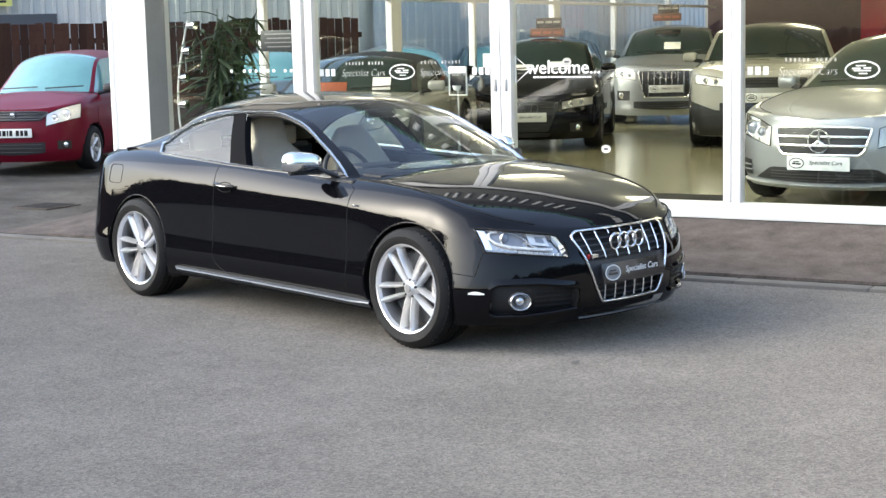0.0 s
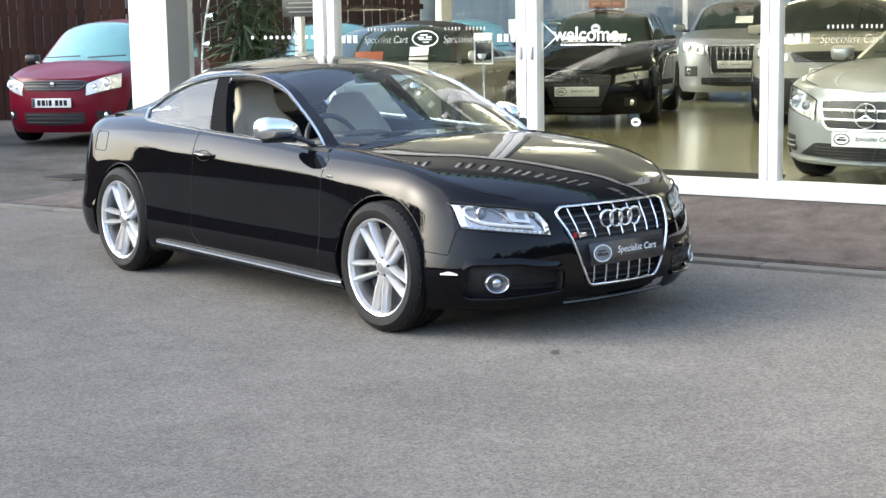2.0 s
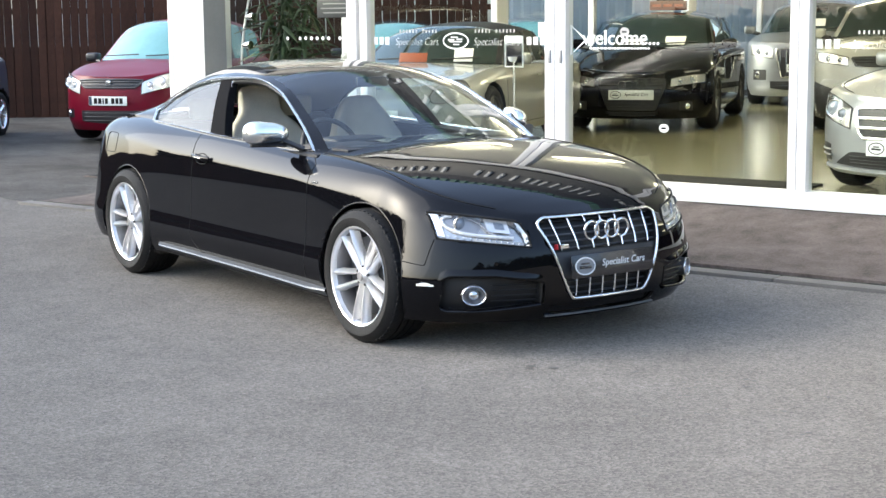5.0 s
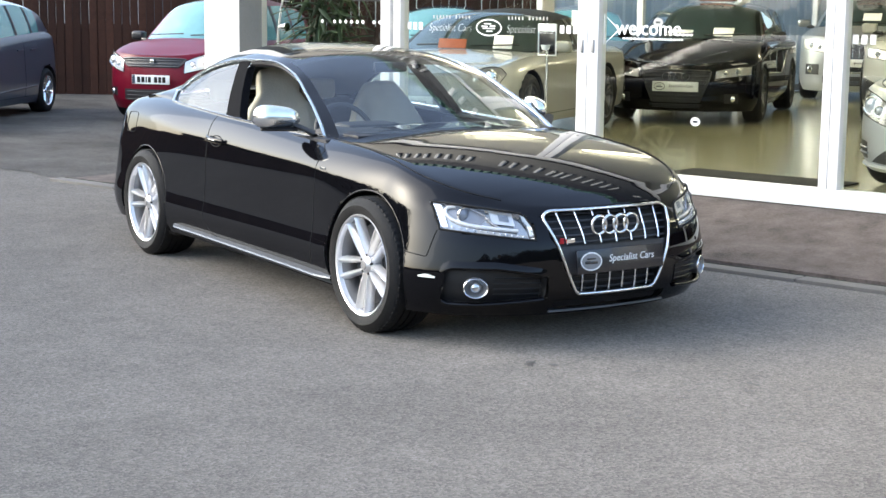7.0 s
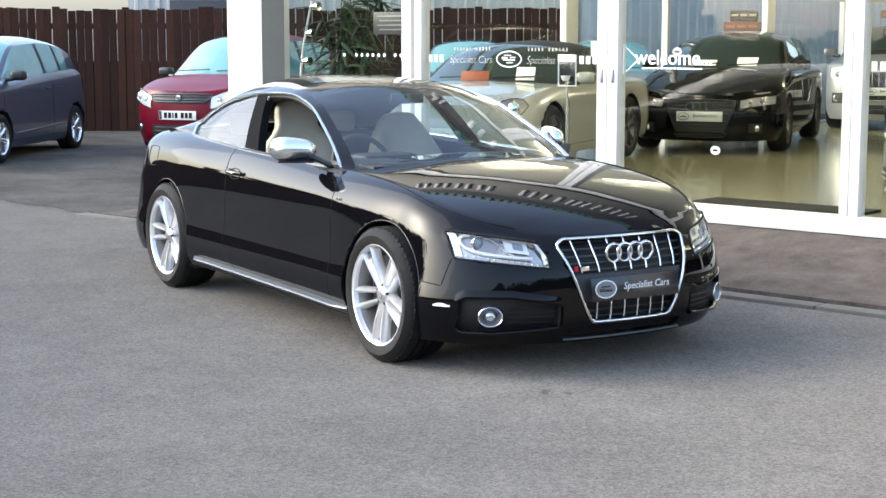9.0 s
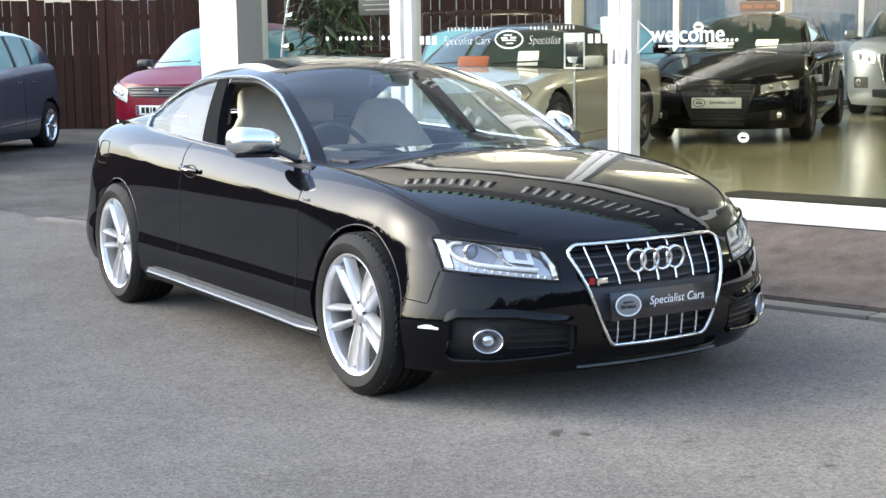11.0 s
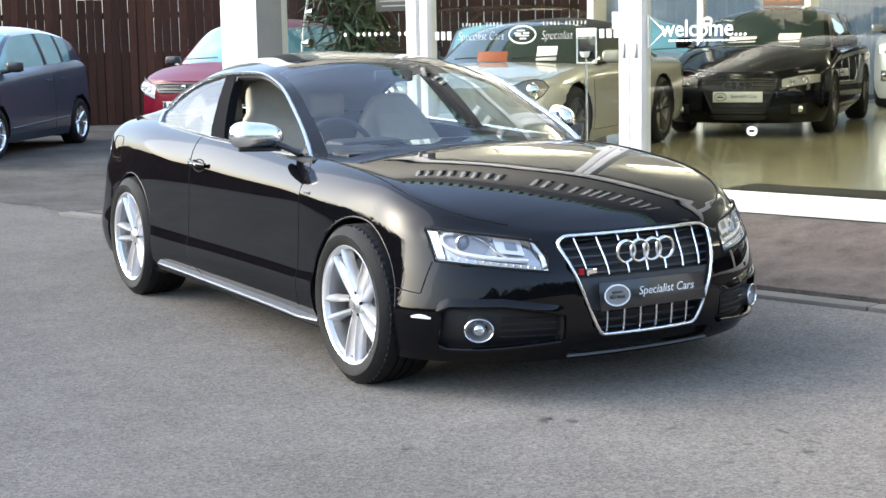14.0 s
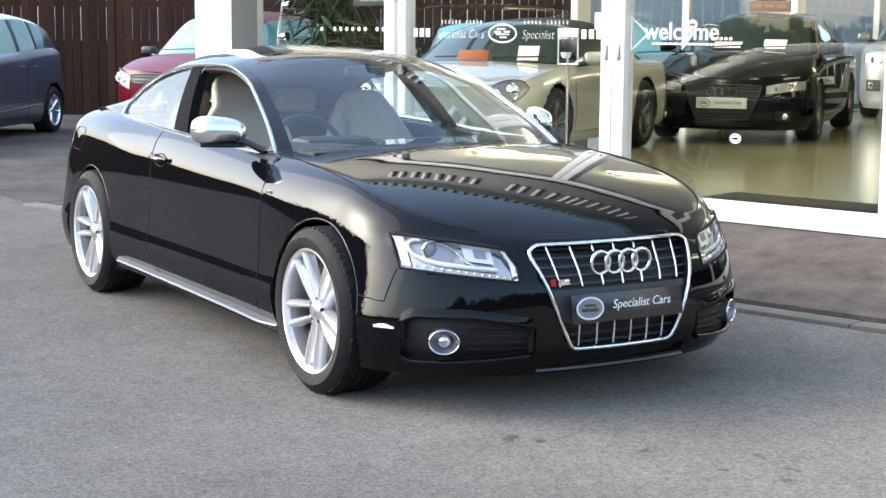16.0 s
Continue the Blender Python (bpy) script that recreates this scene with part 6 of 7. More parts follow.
def seat_at(car, x, y, low=False):
    base = part("seat", box((0.52, 0.50, 0.17), (x + 0.12, y, 0.50), 0.07), M["leather"], car, "cream leather sports seat")
    lean = Matrix.Translation((x - 0.08, y, 0.54)) @ Matrix.Rotation(radians(-16), 4, "Y")
    rows = []
    for z, w, d in ((0.0, 0.46, 0.13), (0.12, 0.50, 0.16), (0.28, 0.52, 0.15), (0.38, 0.50, 0.13), (0.44, 0.43, 0.12), (0.49, 0.33, 0.11), (0.53, 0.275, 0.11), (0.61, 0.265, 0.11), (0.65, 0.25, 0.10), (0.675, 0.21, 0.085), (0.685, 0.14, 0.06)):
        if low:                                            # lowered backrest with a broad rounded top
            z, w = z * 0.86, max(w, 0.52 * math.sqrt(max(0.05, 1 - (z / 0.70) ** 3)))
        row = []
        for k in range(24):
            a = 2 * math.pi * k / 24
            ca, sa = math.cos(a), math.sin(a)
            bol = 0.35 * abs(sa) ** 3 * min(1.0, max(0.0, (0.55 - z) / 0.2)) if ca > 0 else 0
            row.append((d * 0.5 * math.copysign(abs(ca) ** 0.6, ca) + d * bol + 0.03 * max(0.0, (z - 0.5) / 0.24), w / 2 * math.copysign(abs(sa) ** 0.7, sa), z))
        rows.append(row)
    g = grid_mesh(rows, closed_v=True)
    g.verts.ensure_lookup_table()
    g.faces.new([g.verts[240 + k] for k in range(24)])
    bmesh.ops.recalc_face_normals(g, faces=g.faces)
    bmesh.ops.transform(g, matrix=lean, verts=g.verts)
    part("backrest", g, M["leather"], base, smooth=60)
    # stitched inset between the side cushions
    ins = grid_mesh([[(0.062 + 0.012 * math.sin(math.pi * t), y_, 0.06 + 0.40 * t) for y_ in np.linspace(-0.14, 0.14, 5)] for t in np.linspace(0, 1, 9)])
    bmesh.ops.transform(ins, matrix=lean @ Matrix.Translation((0.022, 0, 0)), verts=ins.verts)
    part("seat_inset", ins, M["leather"], base, smooth=60)
    sides = bmesh.new()
    for sg in (-1, 1):
        box((0.40, 0.09, 0.16), (x + 0.14, y + sg * 0.24, 0.55), 0.04, bm=sides)
    part("seat_bolster", sides, M["leather"], base)
    return base


black_coupe()


# ---- on and behind the glass ----
def at_glass(s, n, z, rz=0.0):
    return FAC @ Matrix.Translation((s, n, z)) @ Matrix.Rotation(radians(rz), 4, "Z") @ Matrix.Rotation(math.pi / 2, 4, "X")


def oval(cx, r0, r1, thick=0.006):
    bm = sweep([(cx + r0 * math.cos(a), r1 * math.sin(a), 0) for a in np.linspace(0, 2 * math.pi, 36, endpoint=False)], thick, 0.0008, sides=6, closed=True)
    # a plain wheel-like mark inside the ring
    for k, (x, y, w_, h_) in enumerate(((-0.35, 0.15, 0.5, 0.10), (0.0, -0.1, 1.0, 0.08), (0.3, 0.2, 0.45, 0.10), (0.05, -0.45, 0.5, 0.08), (-0.1, 0.48, 0.6, 0.08))):
        box((w_ * r0, h_ * r0, 0.0016), (cx + x * r0, y * r1, 0), 0.0004, bm=bm, seg=1)
    return bm


def glass_signs():
    def band(s0, s1, z, name):
        th = tagged(new(name), "white vinyl lettering band with an oval mark on the shop glass", "window sticker")
        th.matrix_world = at_glass((s0 + s1) / 2, -0.006, z)
        L = s1 - s0
        for k in (0, 1, 2):
            for sg in (-1, 1):
                part("square", box((0.042, 0.062, 0.0012), (sg * (L / 2 - 0.04 - 0.062 * k), 0, 0), 0.0003, seg=1), M["glass_ink"], th)
        part("oval_mark", oval(0.0, 0.125, 0.062), M["glass_ink"], th)
        for sg in (-1, 1):
            text_mesh("Specialist Cars", 0.090, th, 0.0002, 0.25, "lettering", M["glass_ink"], Matrix.Translation((sg * (0.125 + (L / 2 - 0.125 - 0.2) / 2 + 0.0), -0.008, 0)) @ Matrix.Diagonal((0.86, 1, 1, 1)), thin=0.0022)
        for sg in (-1, 1):
            for k in range(12):
                if k != 5:
                    part("small_print", box((0.013, 0.026, 0.001), (sg * 0.20 + sg * 0.034 * k, 0.078, 0), 0.0003, seg=1), M["grey_panel"], th)
        return th
    band(-1.13, 0.63, 1.418, "window_sticker")
    band(2.83, 4.62, 1.398, "window_sticker")
    wel = tagged(new("welcome_sticker"), "white welcome lettering with an arrow on the glass door", "window sticker")
    wel.matrix_world = at_glass(1.0, -0.006, 1.425)
    tri = [(-0.145, 0.108, 0), (-0.145, -0.108, 0), (-0.012, 0.0, 0)]
    part("arrow_mark", sweep([tri[0], tri[1], tri[2]], 0.009, 0.0008, sides=4, closed=True), M["white_ink"], wel, smooth=0)
    t = text_mesh("welcome...", 0.155, wel, 0.0006, 0.0, "lettering", M["white_ink"], Matrix.Translation((0.29, 0.012, 0)))
    t2 = text_mesh("welcome...", 0.155, wel, 0.0006, 0.0, "lettering", M["white_ink"], Matrix.Translation((0.294, 0.014, 0.0002)))
    x = 0.02
    rng = random.Random(5)
    while x < 0.54:
        wd = rng.uniform(0.010, 0.030)
        part("small_print", box((wd, 0.014, 0.001), (x + wd / 2, -0.062, 0), 0.0003, seg=1), M["white_ink"], wel)
        x += wd + 0.007
    disc = tagged(part("round_sticker", lathe([(0.0, 0.001), (0.040, 0.001), (0.041, -0.001), (0.0, -0.001)], 28, "z"), M["glass_ink"]), "small round white sticker on the glass door", "window sticker")
    disc.matrix_world = at_glass(1.666, -0.006, 0.782) @ Matrix.Diagonal((1.0, 0.78, 1.0, 1.0))
    part("sticker_mark", box((0.04, 0.018, 0.001), (0, 0, 0.0018), 0.0003, seg=1), M["plate_black"], disc)
    rnd = tagged(part("round_sticker", lathe([(0.0, 0.001), (0.040, 0.001), (0.041, -0.001), (0.0, -0.001)], 28, "z"), M["grey_panel"]), "small oval white sticker above the welcome lettering", "window sticker")
    rnd.matrix_world = at_glass(1.325, -0.006, 1.485) @ Matrix.Diagonal((1.0, 0.8, 1.0, 1.0))
    part("sticker_mark", box((0.04, 0.018, 0.001), (0, 0, 0.0018), 0.0003, seg=1), M["grey_plastic"], rnd)
    sheet = tagged(part("paper_notice", box((0.09, 0.115, 0.002), (0, 0, 0), 0.0004), M["glass_ink"]), "small white paper notice taped inside the glass", "notice")
    sheet.matrix_world = at_glass(0.585, 0.012, 1.505)
    for k in range(4):
        part("print_line", box((0.06, 0.006, 0.001), (0, 0.03 - 0.02 * k, 0.0016), 0.0002, seg=1), M["grey_panel"], sheet)
    dots = tagged(new("dot_sticker"), "row of white dots on the shop glass", "window sticker")
    dots.matrix_world = at_glass(-2.04, -0.006, 1.44)
    for k in (0.0, 2.2, 3.2, 4.2, 5.2, 6.2, 7.2, 9.1, 10.1):
        b = lathe([(0.0, 0.001), (0.016, 0.001), (0.0, -0.001)], 18, "z")
        bmesh.ops.translate(b, vec=(-0.06 + 0.067 * k, 0, 0), verts=b.verts)
        part("dot", b, M["white_ink"], dots)
    note = tagged(part("notice", box((0.40, 0.19, 0.002), (0, 0, 0), 0.0005), M["grey_plastic"]), "pale grey notice with unreadable lines on the glass", "notice")
    note.matrix_world = at_glass(-1.57, 0.02, 1.71)
    for k in range(4):
        part("print_line", box((0.31 - 0.05 * (k % 2), 0.010, 0.002), (0, 0.06 - 0.038 * k, 0.002), 0.0004, seg=1), M["notice_ink"], note)


glass_signs()


def shop_things():
    # call point on a thin pole behind the door
    cp = tagged(new("call_point"), "white framed card holder on a thin metal pole", "sign stand")
    cp.matrix_world = FAC @ Matrix.Translation((0.22, 0.14, FLOOR))
    part("pole", sweep([(0, 0, 0.01), (0, 0, 1.0)], 0.009, 0.009, sides=10, up=(1, 0, 0)), M["satin"], cp, smooth=60)
    part("foot", lathe([(0.0, 0.02), (0.13, 0.015), (0.14, 0.0), (0.0, 0.0)], 28, "z"), M["satin"], cp)
    fr = sweep([(-0.085, 0, 0.93), (0.085, 0, 0.93), (0.085, 0, 1.16), (-0.085, 0, 1.16)], 0.009, 0.009, sides=4, closed=True, up=(0, 1, 0))
    part("card_frame", fr, M["white_ink"], cp, smooth=0)
    part("card_head", box((0.17, 0.02, 0.06), (0, 0, 1.145), 0.004), M["white_ink"], cp)
    part("card", box((0.15, 0.006, 0.16), (0, 0.006, 1.04), 0.001), M["plate_black"], cp)
    part("cup", lathe([(0.02, 0.0), (0.03, 0.01), (0.04, 0.04), (0.0, 0.035)], 16, "z"), M["white_ink"], cp).location = (0.0, -0.02, 0.97)
    # potted bamboo
    pl = tagged(new("potted_plant"), "tall leafy green potted plant behind the shop window", "plant")
    pl.matrix_world = FAC @ Matrix.Translation((-2.62, 0.62, FLOOR))
    part("pot", lathe([(0.0, 0.0), (0.16, 0.0), (0.20, 0.36), (0.21, 0.40), (0.19, 0.40), (0.17, 0.34), (0.0, 0.34)], 28, "z"), M["plastic"], pl)
    rng = random.Random(11)
    leaf = mat("bamboo_leaf", (0.036, 0.062, 0.020), 0.6, 0, 0.35, 9, per_object=0.35)
    lm = bmesh.new()
    L = 0.22
    rows = [[(-0.012 * math.sin(math.pi * t) - 0.001, t * L, -0.10 * t * t), (0, t * L, 0.006 - 0.10 * t * t), (0.012 * math.sin(math.pi * t) + 0.001, t * L, -0.10 * t * t)] for t in np.linspace(0, 1, 7)]
    lm = grid_mesh(rows)
    proto = part("leaf", lm, leaf, pl, smooth=60)
    count = 0
    for k in range(11):
        bx, by = rng.uniform(-0.10, 0.10), rng.uniform(-0.10, 0.10)
        tx, ty, hz = bx + rng.uniform(-0.30, 0.30), by + rng.uniform(-0.2, 0.2), rng.uniform(1.3, 1.95)
        pts = [(bx + (tx - bx) * t * t, by + (ty - by) * t * t, 0.33 + (hz - 0.33) * t) for t in np.linspace(0, 1, 9)]
        part("cane", sweep(pts, [0.012 - 0.008 * t for t in np.linspace(0, 1, 9)], None, sides=7, up=(1, 0, 0)), leaf, pl, smooth=60)
        for _ in range(25):
            t = rng.uniform(0.25, 1.0)
            ob = proto if count == 0 else new("leaf", proto.data)
            count += 1
            ob.parent = pl
            ob.location = (bx + (tx - bx) * t * t, by + (ty - by) * t * t, 0.33 + (hz - 0.33) * t)
            ob.rotation_euler = (rng.uniform(-0.9, 0.7), rng.uniform(-0.5, 0.5), rng.uniform(0, 6.28))
            k_ = rng.uniform(1.0, 1.9)
            ob.scale = (k_, k_, k_)
    # curved stand with four small spot lamps
    st = tagged(new("lamp_stand"), "curved white floor stand with small chrome spot lamps", "floor lamp")
    st.matrix_world = FAC @ Matrix.Translation((-2.98, 0.40, FLOOR))
    part("base", lathe([(0.0, 0.03), (0.14, 0.02), (0.15, 0.0), (0.0, 0.0)], 28, "z"), M["satin"], st)
    arc = [(0.16 * math.sin(math.pi * t) * -1.0 + 0.05, 0, 0.02 + 1.62 * t) for t in np.linspace(0, 1, 18)]
    part("stem", sweep(arc, 0.010, 0.010, sides=8, up=(0, 1, 0)), M["white_ink"], st, smooth=60)
    for t in (0.5, 0.66, 0.82, 0.97):
        x, z = 0.05 - 0.16 * math.sin(math.pi * t), 0.02 + 1.62 * t
        sp = part("spot_lamp", lathe([(0.0, -0.05), (0.02, -0.05), (0.035, 0.0), (0.04, 0.05), (0.034, 0.05), (0.0, 0.03)], 18, "x"), M["chrome"], st, smooth=50)
        sp.location = (x + 0.06, 0, z)
        part("spot_arm", sweep([(x, 0, z), (x + 0.03, 0, z)], 0.006, 0.006, sides=6), M["chrome"], st)
    # dark mat inside the door
    placed(tagged(part("door_mat", box((1.45, 0.46, 0.014), (1.62, 1.06, FLOOR + 0.007), 0.004), M["rubber"]), "black rubber mat inside the door", "mat"), FAC)


shop_things()


def back_of_shop():
    """Hanging board, red poster and a cardboard box seen past the white car."""
    th = tagged(new("hanging_sign"), "grey hanging sign board with pale print over the cars", "sign")
    th.matrix_world = FAC
    part("board", box((1.02, 0.03, 0.30), (0.918, 8.6, 2.266), 0.004), M["grey_panel"], th)
    for k in range(7):
        part("print_bar", box((0.07, 0.006, 0.05), (0.918 - 0.36 + 0.12 * k, 8.582, 2.176), 0.001), M["white_ink"], th)
    for s in (-0.4, 0.4):
        part("wire", box((0.008, 0.008, 0.534), (0.918 + s, 8.6, 2.683), 0.001), M["grey_plastic"], th)
    red = tagged(part("poster", box((0.600, 0.02, 0.9), (-1.449, 19.98, 1.903), 0.003), M["red_ink"]), "plain red poster on the back wall", "poster")
    red.matrix_world = FAC


back_of_shop()


def sign_box(ob_at, rz, label):
    th = tagged(new("roof_sign"), label, "sign")
    th.matrix_world = Matrix.Translation(ob_at) @ Matrix.Rotation(radians(rz), 4, "Z")
    part("panel", box((0.12, 0.46, 0.12), (0, 0, 0.06), 0.01), M["sign_orange"], th)
    part("upper_panel", box((0.10, 0.34, 0.14), (-0.01, 0.02, 0.19), 0.01), M["plate_black"], th)
    for k in range(3):
        part("print_bar", box((0.004, 0.11, 0.035), (0.062, -0.14 + 0.14 * k, 0.06), 0.001), M["orange"], th)
        part("print_bar", box((0.004, 0.09, 0.03), (0.042, -0.09 + 0.11 * k, 0.20), 0.001), M["grey_panel"], th)
    return th


h_ = Vector((math.cos(radians(-54)), math.sin(radians(-54)), 0))
sign_box(Vector((-4.03, 7.10, FLOOR + 1.39)) - h_ * 2.3, -52.5, "orange and black sign box on a car roof")
h_ = Vector((math.cos(radians(-54)), math.sin(radians(-54)), 0))
sign_box(Vector((-5.62, 11.64, FLOOR + 1.60)) - h_ * 2.4, -54, "orange and black sign box on a car roof")


# ---- oil spots and the drain ----
def stains():
    rng = random.Random(8)
    m = mat("oil_stain", (0.082, 0.074, 0.066), 0.7, 0, 0.3, 30, 0.2, 200)
    bm = bmesh.new()
    spots = [(3.78, -1.22, 0.03), (3.75, -0.556, 0.07), (4.52, -0.01, 0.035), (4.53, -0.43, 0.03), (4.67, -0.77, 0.035), (4.47, -0.30, 0.03), (4.92, 0.02, 0.03)]
    for _ in range(44):
        spots.append((4.6 + rng.gauss(0, 0.55), -0.2 + rng.gauss(0, 0.65), rng.uniform(0.014, 0.036)))
    for x, y, r in spots:
        for _ in range(3 if r > 0.025 else 1):
            cx, cy, rr = x + rng.uniform(-r, r) * 0.9, y + rng.uniform(-r, r) * 0.9, r * rng.uniform(0.22, 0.42)
            n = 11
            vs = [bm.verts.new((cx + rr * (0.45 + 0.9 * rng.random()) * math.cos(2 * math.pi * k / n), cy + rr * (0.40 + 0.9 * rng.random()) * math.sin(2 * math.pi * k / n), 0.003 + rng.uniform(0, 0.0006))) for k in range(n)]
            bm.faces.new(vs)
    tagged(part("oil_stains", bm, m, smooth=0), "small dark oil spots on the asphalt", "stains", kind="stuff")
    gr = tagged(part("drain_frame", box((0.50, 0.50, 0.012), (0, 0, 0.0), 0.004), mat("rusty_iron", (0.06, 0.045, 0.036), 0.85, 0, 0.4, 12, 0.4, 80)), "rusty iron drain cover in the asphalt", "drain")
    gr.matrix_world = Matrix.Translation((-5.75, 1.55, 0.028)) @ Matrix.Rotation(radians(16), 4, "Z")
    for k in range(9):
        part("drain_bar", box((0.44, 0.022, 0.012), (0, -0.2 + 0.05 * k, 0.006), 0.002), M["rubber"], gr)


stains()


# ---- trees across the street, seen in the paint and the glass, and an added hedge ----
def trees():
    leafm = mat("tree_leaf", (0.035, 0.048, 0.02), 0.7, 0, 0.4, 3)
    bark = mat("bark", (0.05, 0.042, 0.034), 0.9, 0, 0.3, 6, 0.5, 30)
    protos = []
    for v in range(2):
        rng = random.Random(20 + v)
        t = tagged(new("tree"), "dark leafy broadleaf tree across the street", "tree", "trees across the street")
        tr = sweep([(0.1 * math.sin(z), 0.08 * math.cos(z * 1.3), z) for z in np.linspace(0, 4.2, 9)], [0.22 - 0.02 * k for k in range(9)], None, sides=10, up=(1, 0, 0))
        tips = []
        for k in range(9):
            a = 2 * math.pi * k / 9 + rng.uniform(-0.3, 0.3)
            z0 = rng.uniform(1.8, 3.8)
            e = Vector((math.cos(a) * rng.uniform(1.2, 2.3), math.sin(a) * rng.uniform(1.2, 2.3), z0 + rng.uniform(0.8, 3.0)))
            merge(tr, sweep([(0.1, 0.05, z0), (e.x * 0.5, e.y * 0.5, z0 + (e.z - z0) * 0.4), tuple(e)], [0.09, 0.05, 0.02], None, sides=6, up=(0.3, 0.2, 1)))
            tips.append(e)
        part("trunk", tr, bark, t, smooth=60)
        bm = bmesh.new()
        for k in range(46):
            c = rng.choice(tips) + Vector((rng.gauss(0, 0.7), rng.gauss(0, 0.7), rng.gauss(0.1, 0.7)))
            for _ in range(34):
                p = c + Vector((rng.gauss(0, 0.32), rng.gauss(0, 0.32), rng.gauss(0, 0.26)))
                u = Vector((rng.gauss(0, 1), rng.gauss(0, 1), rng.gauss(0, 1))).normalized()
                s_ = u.orthogonal().normalized()
                r_ = rng.uniform(0.10, 0.20)
                bm.faces.new([bm.verts.new(p + u * r_), bm.verts.new(p + s_ * r_ * 0.5), bm.verts.new(p - u * r_), bm.verts.new(p - s_ * r_ * 0.5)])
        part("crown", bm, leafm, t, smooth=0, kind="stuff")
        protos.append(t)
    rng = random.Random(33)
    first = [True, True]
    for i in range(19):
        x = -62 + i * 2.9 + rng.uniform(-1, 1)
        y = -21 - rng.uniform(0, 4) + 0.18 * x * (1 if x < 0 else 0)
        v = i % 2
        m = Matrix.Translation((x, y, 0)) @ Matrix.Rotation(rng.uniform(0, 6.28), 4, "Z")
        if first[v]:
            protos[v].matrix_world = m
            first[v] = False
        else:
            copy_thing(protos[v], m)
    for k in range(6):
        copy_thing(protos[k % 2], Matrix.Translation((36 + rng.uniform(-2, 2), -18 + 5.2 * k, 0)) @ Matrix.Rotation(rng.uniform(0, 6.28), 4, "Z"))
    hedge = bmesh.new()

    # unseen hedge: tall where panes would mirror sky, low where the wing should
    def hedge_line(x):
        top = 4.3 + (0.5 if x < 0 else 1.0) * (1.7 * noise.noise((x * 0.16, 1.7, 0.0)) + 1.1 * noise.noise((x * 0.55, 4.1, 0.0)) + 0.6 * noise.noise((x * 1.9, 9.3, 0.0)))
        top *= 1.4 - 1.1 * max(0.0, min(1.0, (x + 9) / 4, (26 - x) / 10))
        return min(x, 33.0), -19 + 0.18 * min(x, 0) + max(0.0, x - 33), top
    # solid backing sheet that stops sky showing through, then the leaves over it
    core = []
    for x in np.arange(-60, 75, 0.4):
        px, py, top = hedge_line(float(x))
        core.append([hedge.verts.new((px + rng.uniform(-0.1, 0.1), py - 0.3 + rng.uniform(-0.1, 0.1), top * k)) for k in (0.0, 0.35, 0.65, 0.86 + rng.uniform(-0.06, 0.06))])
    for r0, r1 in zip(core, core[1:]):
        for k in range(3):
            hedge.faces.new((r0[k], r1[k], r1[k + 1], r0[k + 1]))
    for k in range(44000):
        px, py, top = hedge_line(rng.uniform(-60, 75))
        p = Vector((px + rng.gauss(0, 0.35) * (px > 32.9), py + rng.gauss(0, 0.35), top * rng.random() ** 0.85 + 0.12 * rng.gauss(0, 1)))
        u = Vector((rng.gauss(0, 1), rng.gauss(0, 1), rng.gauss(0, 1))).normalized()
        s_ = u.orthogonal().normalized()
        r_ = rng.uniform(0.16, 0.34)
        hedge.faces.new([hedge.verts.new(p + u * r_), hedge.verts.new(p + s_ * r_ * 0.6), hedge.verts.new(p - u * r_), hedge.verts.new(p - s_ * r_ * 0.6)])
    tagged(part("hedge", hedge, leafm, smooth=0), "dark leafy hedge added out of view to darken reflections", "hedge", kind="stuff")


trees()


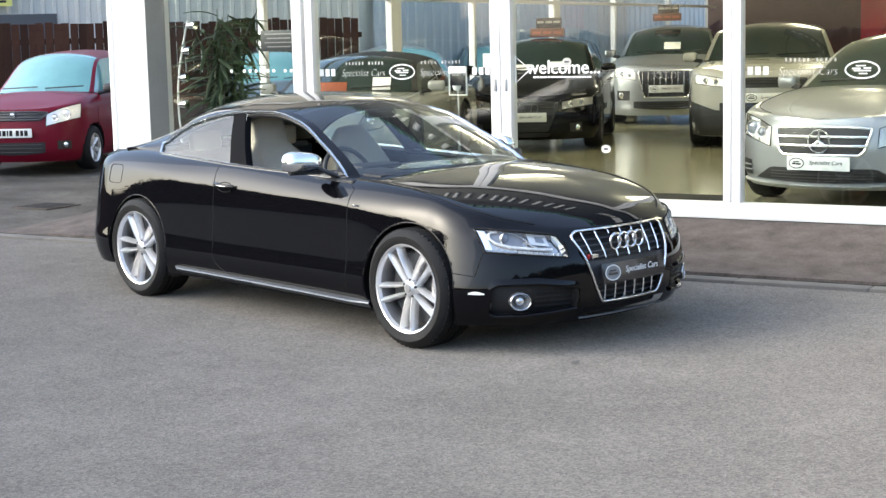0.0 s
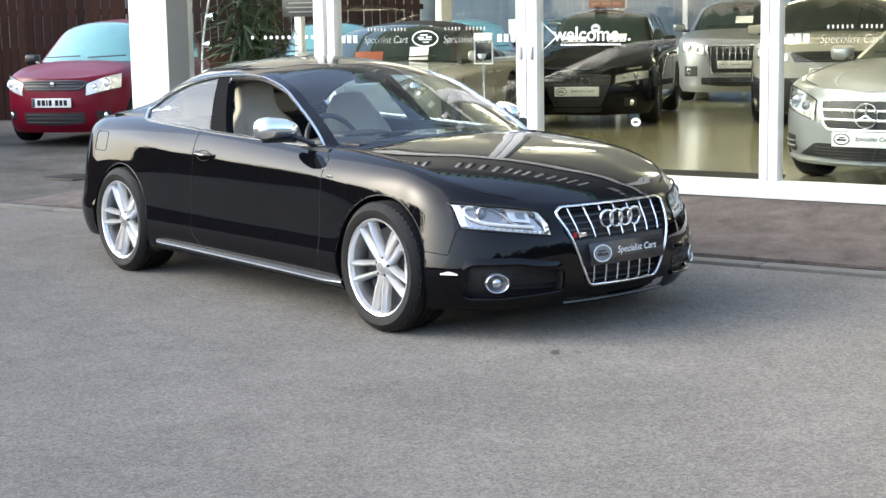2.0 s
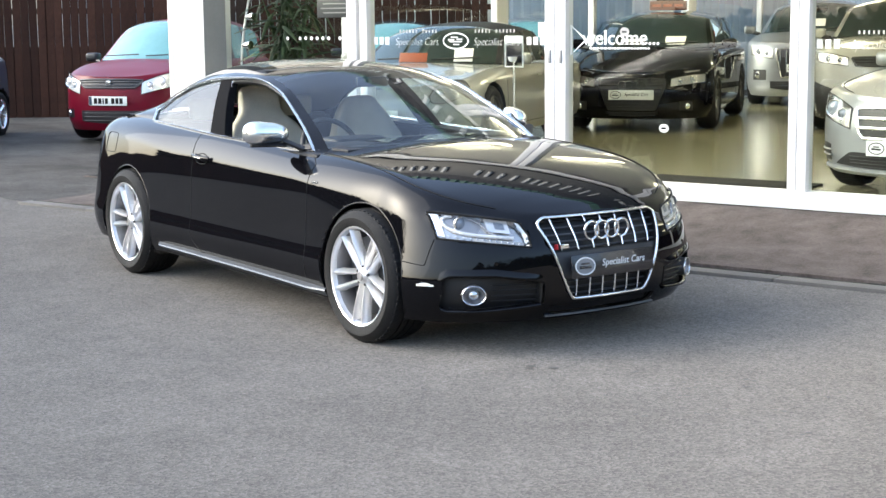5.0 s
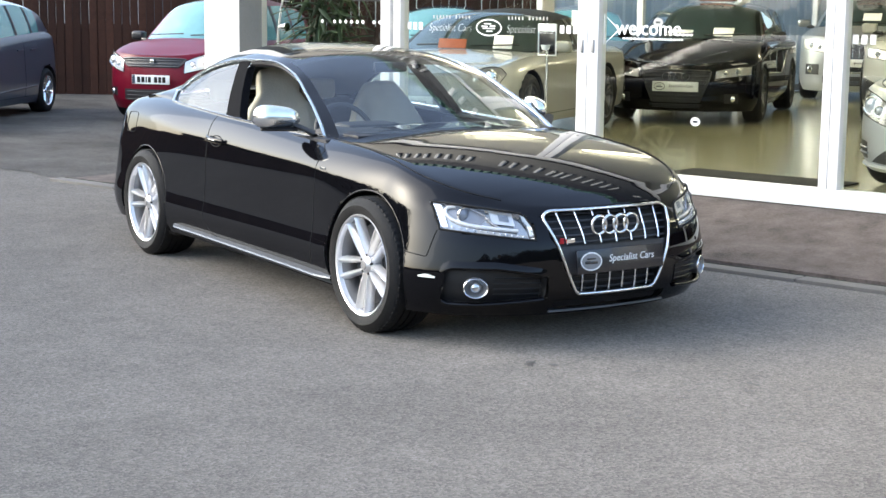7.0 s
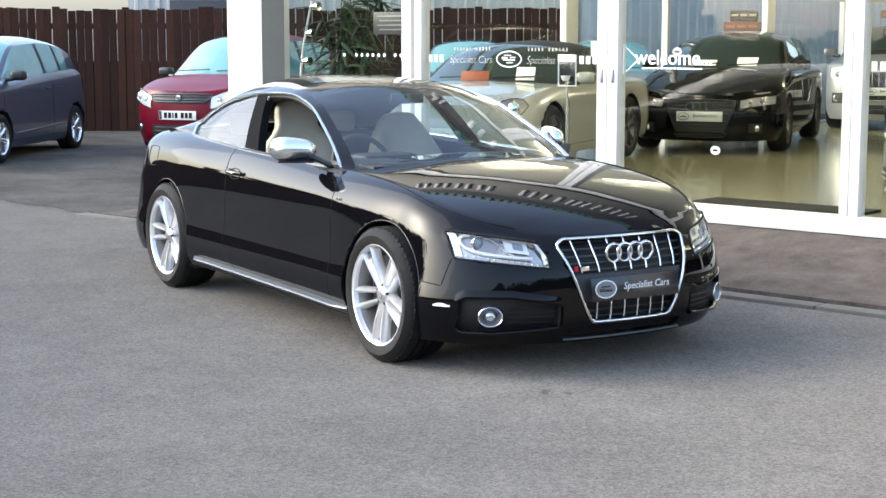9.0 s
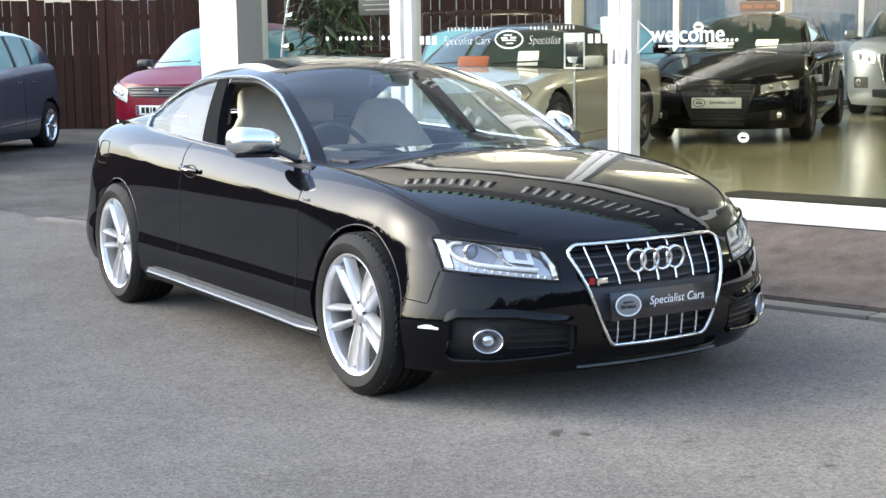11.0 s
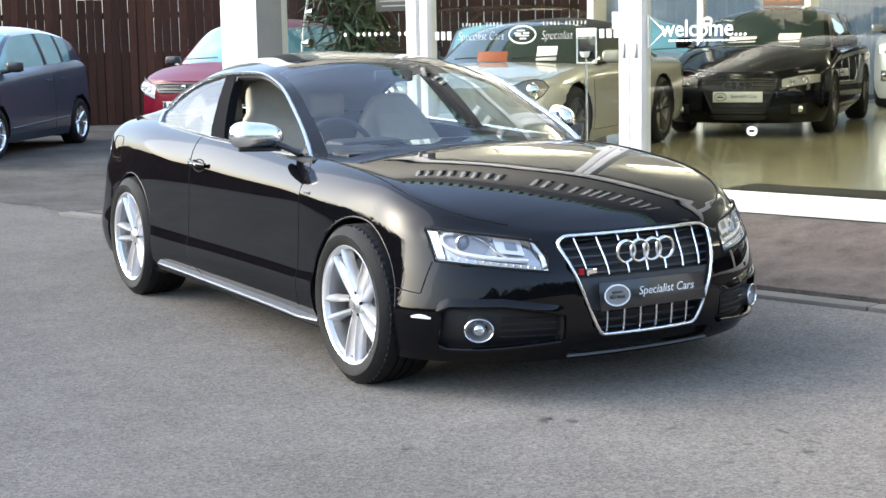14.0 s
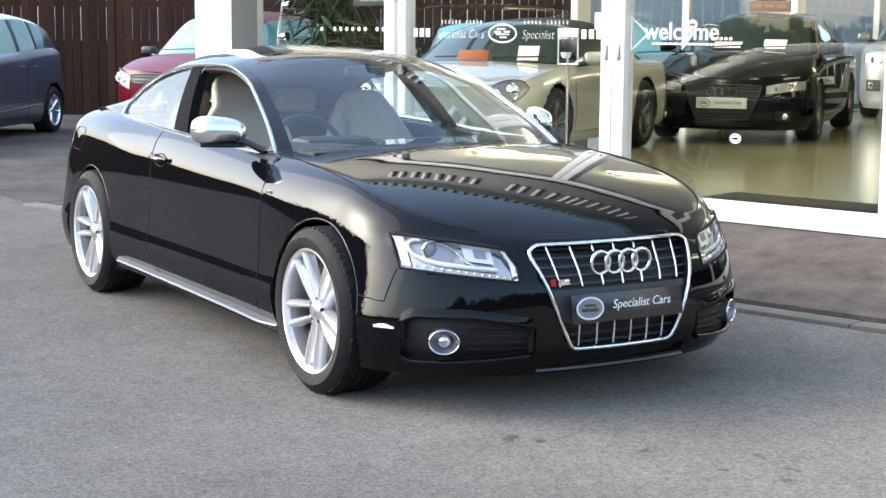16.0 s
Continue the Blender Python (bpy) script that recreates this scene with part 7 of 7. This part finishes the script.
# ---- cards in the windscreens, sign on the shed ----
def screen_card(car, S, y, t, w_, h_, material, label, name="price_card", stand=None):
    """A card leaning in the lower part of a windscreen."""
    x = S.gx1 + (S.xw - S.gx1) * t
    dx = 0.02
    z0, z1 = float(S.top_z(x + dx)), float(S.top_z(x - dx))
    b0, b1 = float(S.bow(x + dx)), float(S.bow(x - dx))
    k = 1 - (y / float(S.rail_y(x))) ** 2
    ang = math.atan2(z1 - z0, (x - dx + b1 * k) - (x + dx + b0 * k))
    ry, rz, cz = float(S.rail_y(x)), float(S.rail_z(x)), float(S.top_z(x))
    f = abs(y) / ry
    z = rz + (cz - rz) * (1 - f ** 2.1) ** S.round
    th = tagged(part(name, box((h_, w_, 0.004), (0, 0, 0), 0.001), material), label, "card")
    lift_ = 0.012
    if stand:
        ang, lift_ = stand, 0.5 * h_
    th.matrix_world = car.matrix_world @ Matrix.Translation((x + float(S.bow(x)) * k, y, z + lift_)) @ Matrix.Rotation(-ang, 4, "Y")
    for i in range(3):
        part("print_bar", box((h_ * 0.14, w_ * 0.7, 0.002), (-h_ * 0.3 + h_ * 0.3 * i, 0, 0.003), 0.0005, seg=1), M["grey_panel"] if material != M["orange"] else M["white_ink"], th)
    return th


screen_card(rd, RS, -0.09, 0.03, 0.30, 0.10, M["orange"], "orange card with pale print at the foot of a windscreen", stand=radians(112))
screen_card(rd, RS, 0.42, 0.04, 0.20, 0.14, M["white_ink"], "white paper at the foot of a windscreen", stand=radians(112))
screen_card(blk, BS, 0.30, 0.15, 0.26, 0.20, M["white_ink"], "white paper behind a windscreen")
screen_card(blk, BS, -0.20, 0.12, 0.30, 0.14, M["white_ink"], "white paper behind a windscreen")
screen_card(suv, QS, 0.05, 0.25, 0.26, 0.22, M["white_ink"], "white paper behind a windscreen")
screen_card(sal, SS, 0.22, 0.16, 0.20, 0.20, M["white_ink"], "white paper behind a windscreen")


def shed_sign():
    m = Matrix.Translation((-19.45, 8.1, 0)) @ Matrix.Rotation(math.atan2(0.848, 0.53), 4, "Z")
    sg_ = tagged(part("shed_sign", box((0.72, 0.03, 0.62), (0, -0.10, 2.82), 0.005), mat("yellow_board", (0.72, 0.70, 0.22), 0.5, 0, 0.06, 8)), "yellow sign board on the shed wall", "sign")
    sg_.matrix_world = m
    text_mesh("CAR SALES", 0.125, sg_, 0.002, 0.0, "lettering", M["plate_black"], Matrix.Translation((0, -0.119, 2.80)) @ Matrix.Rotation(math.pi / 2, 4, "X"))
    for z, w_ in ((2.95, 0.56), (2.68, 0.5), (2.60, 0.5)):
        part("print_bar", box((w_, 0.006, 0.05), (0, -0.118, z), 0.001), M["plate_black"], sg_)
    dr = tagged(part("shed_door", box((2.2, 0.08, 2.35), (0.1, -0.08, 1.17), 0.01), M["grey_plastic"]), "dark shed door opening below the sign", "door")
    dr.matrix_world = m


shed_sign()
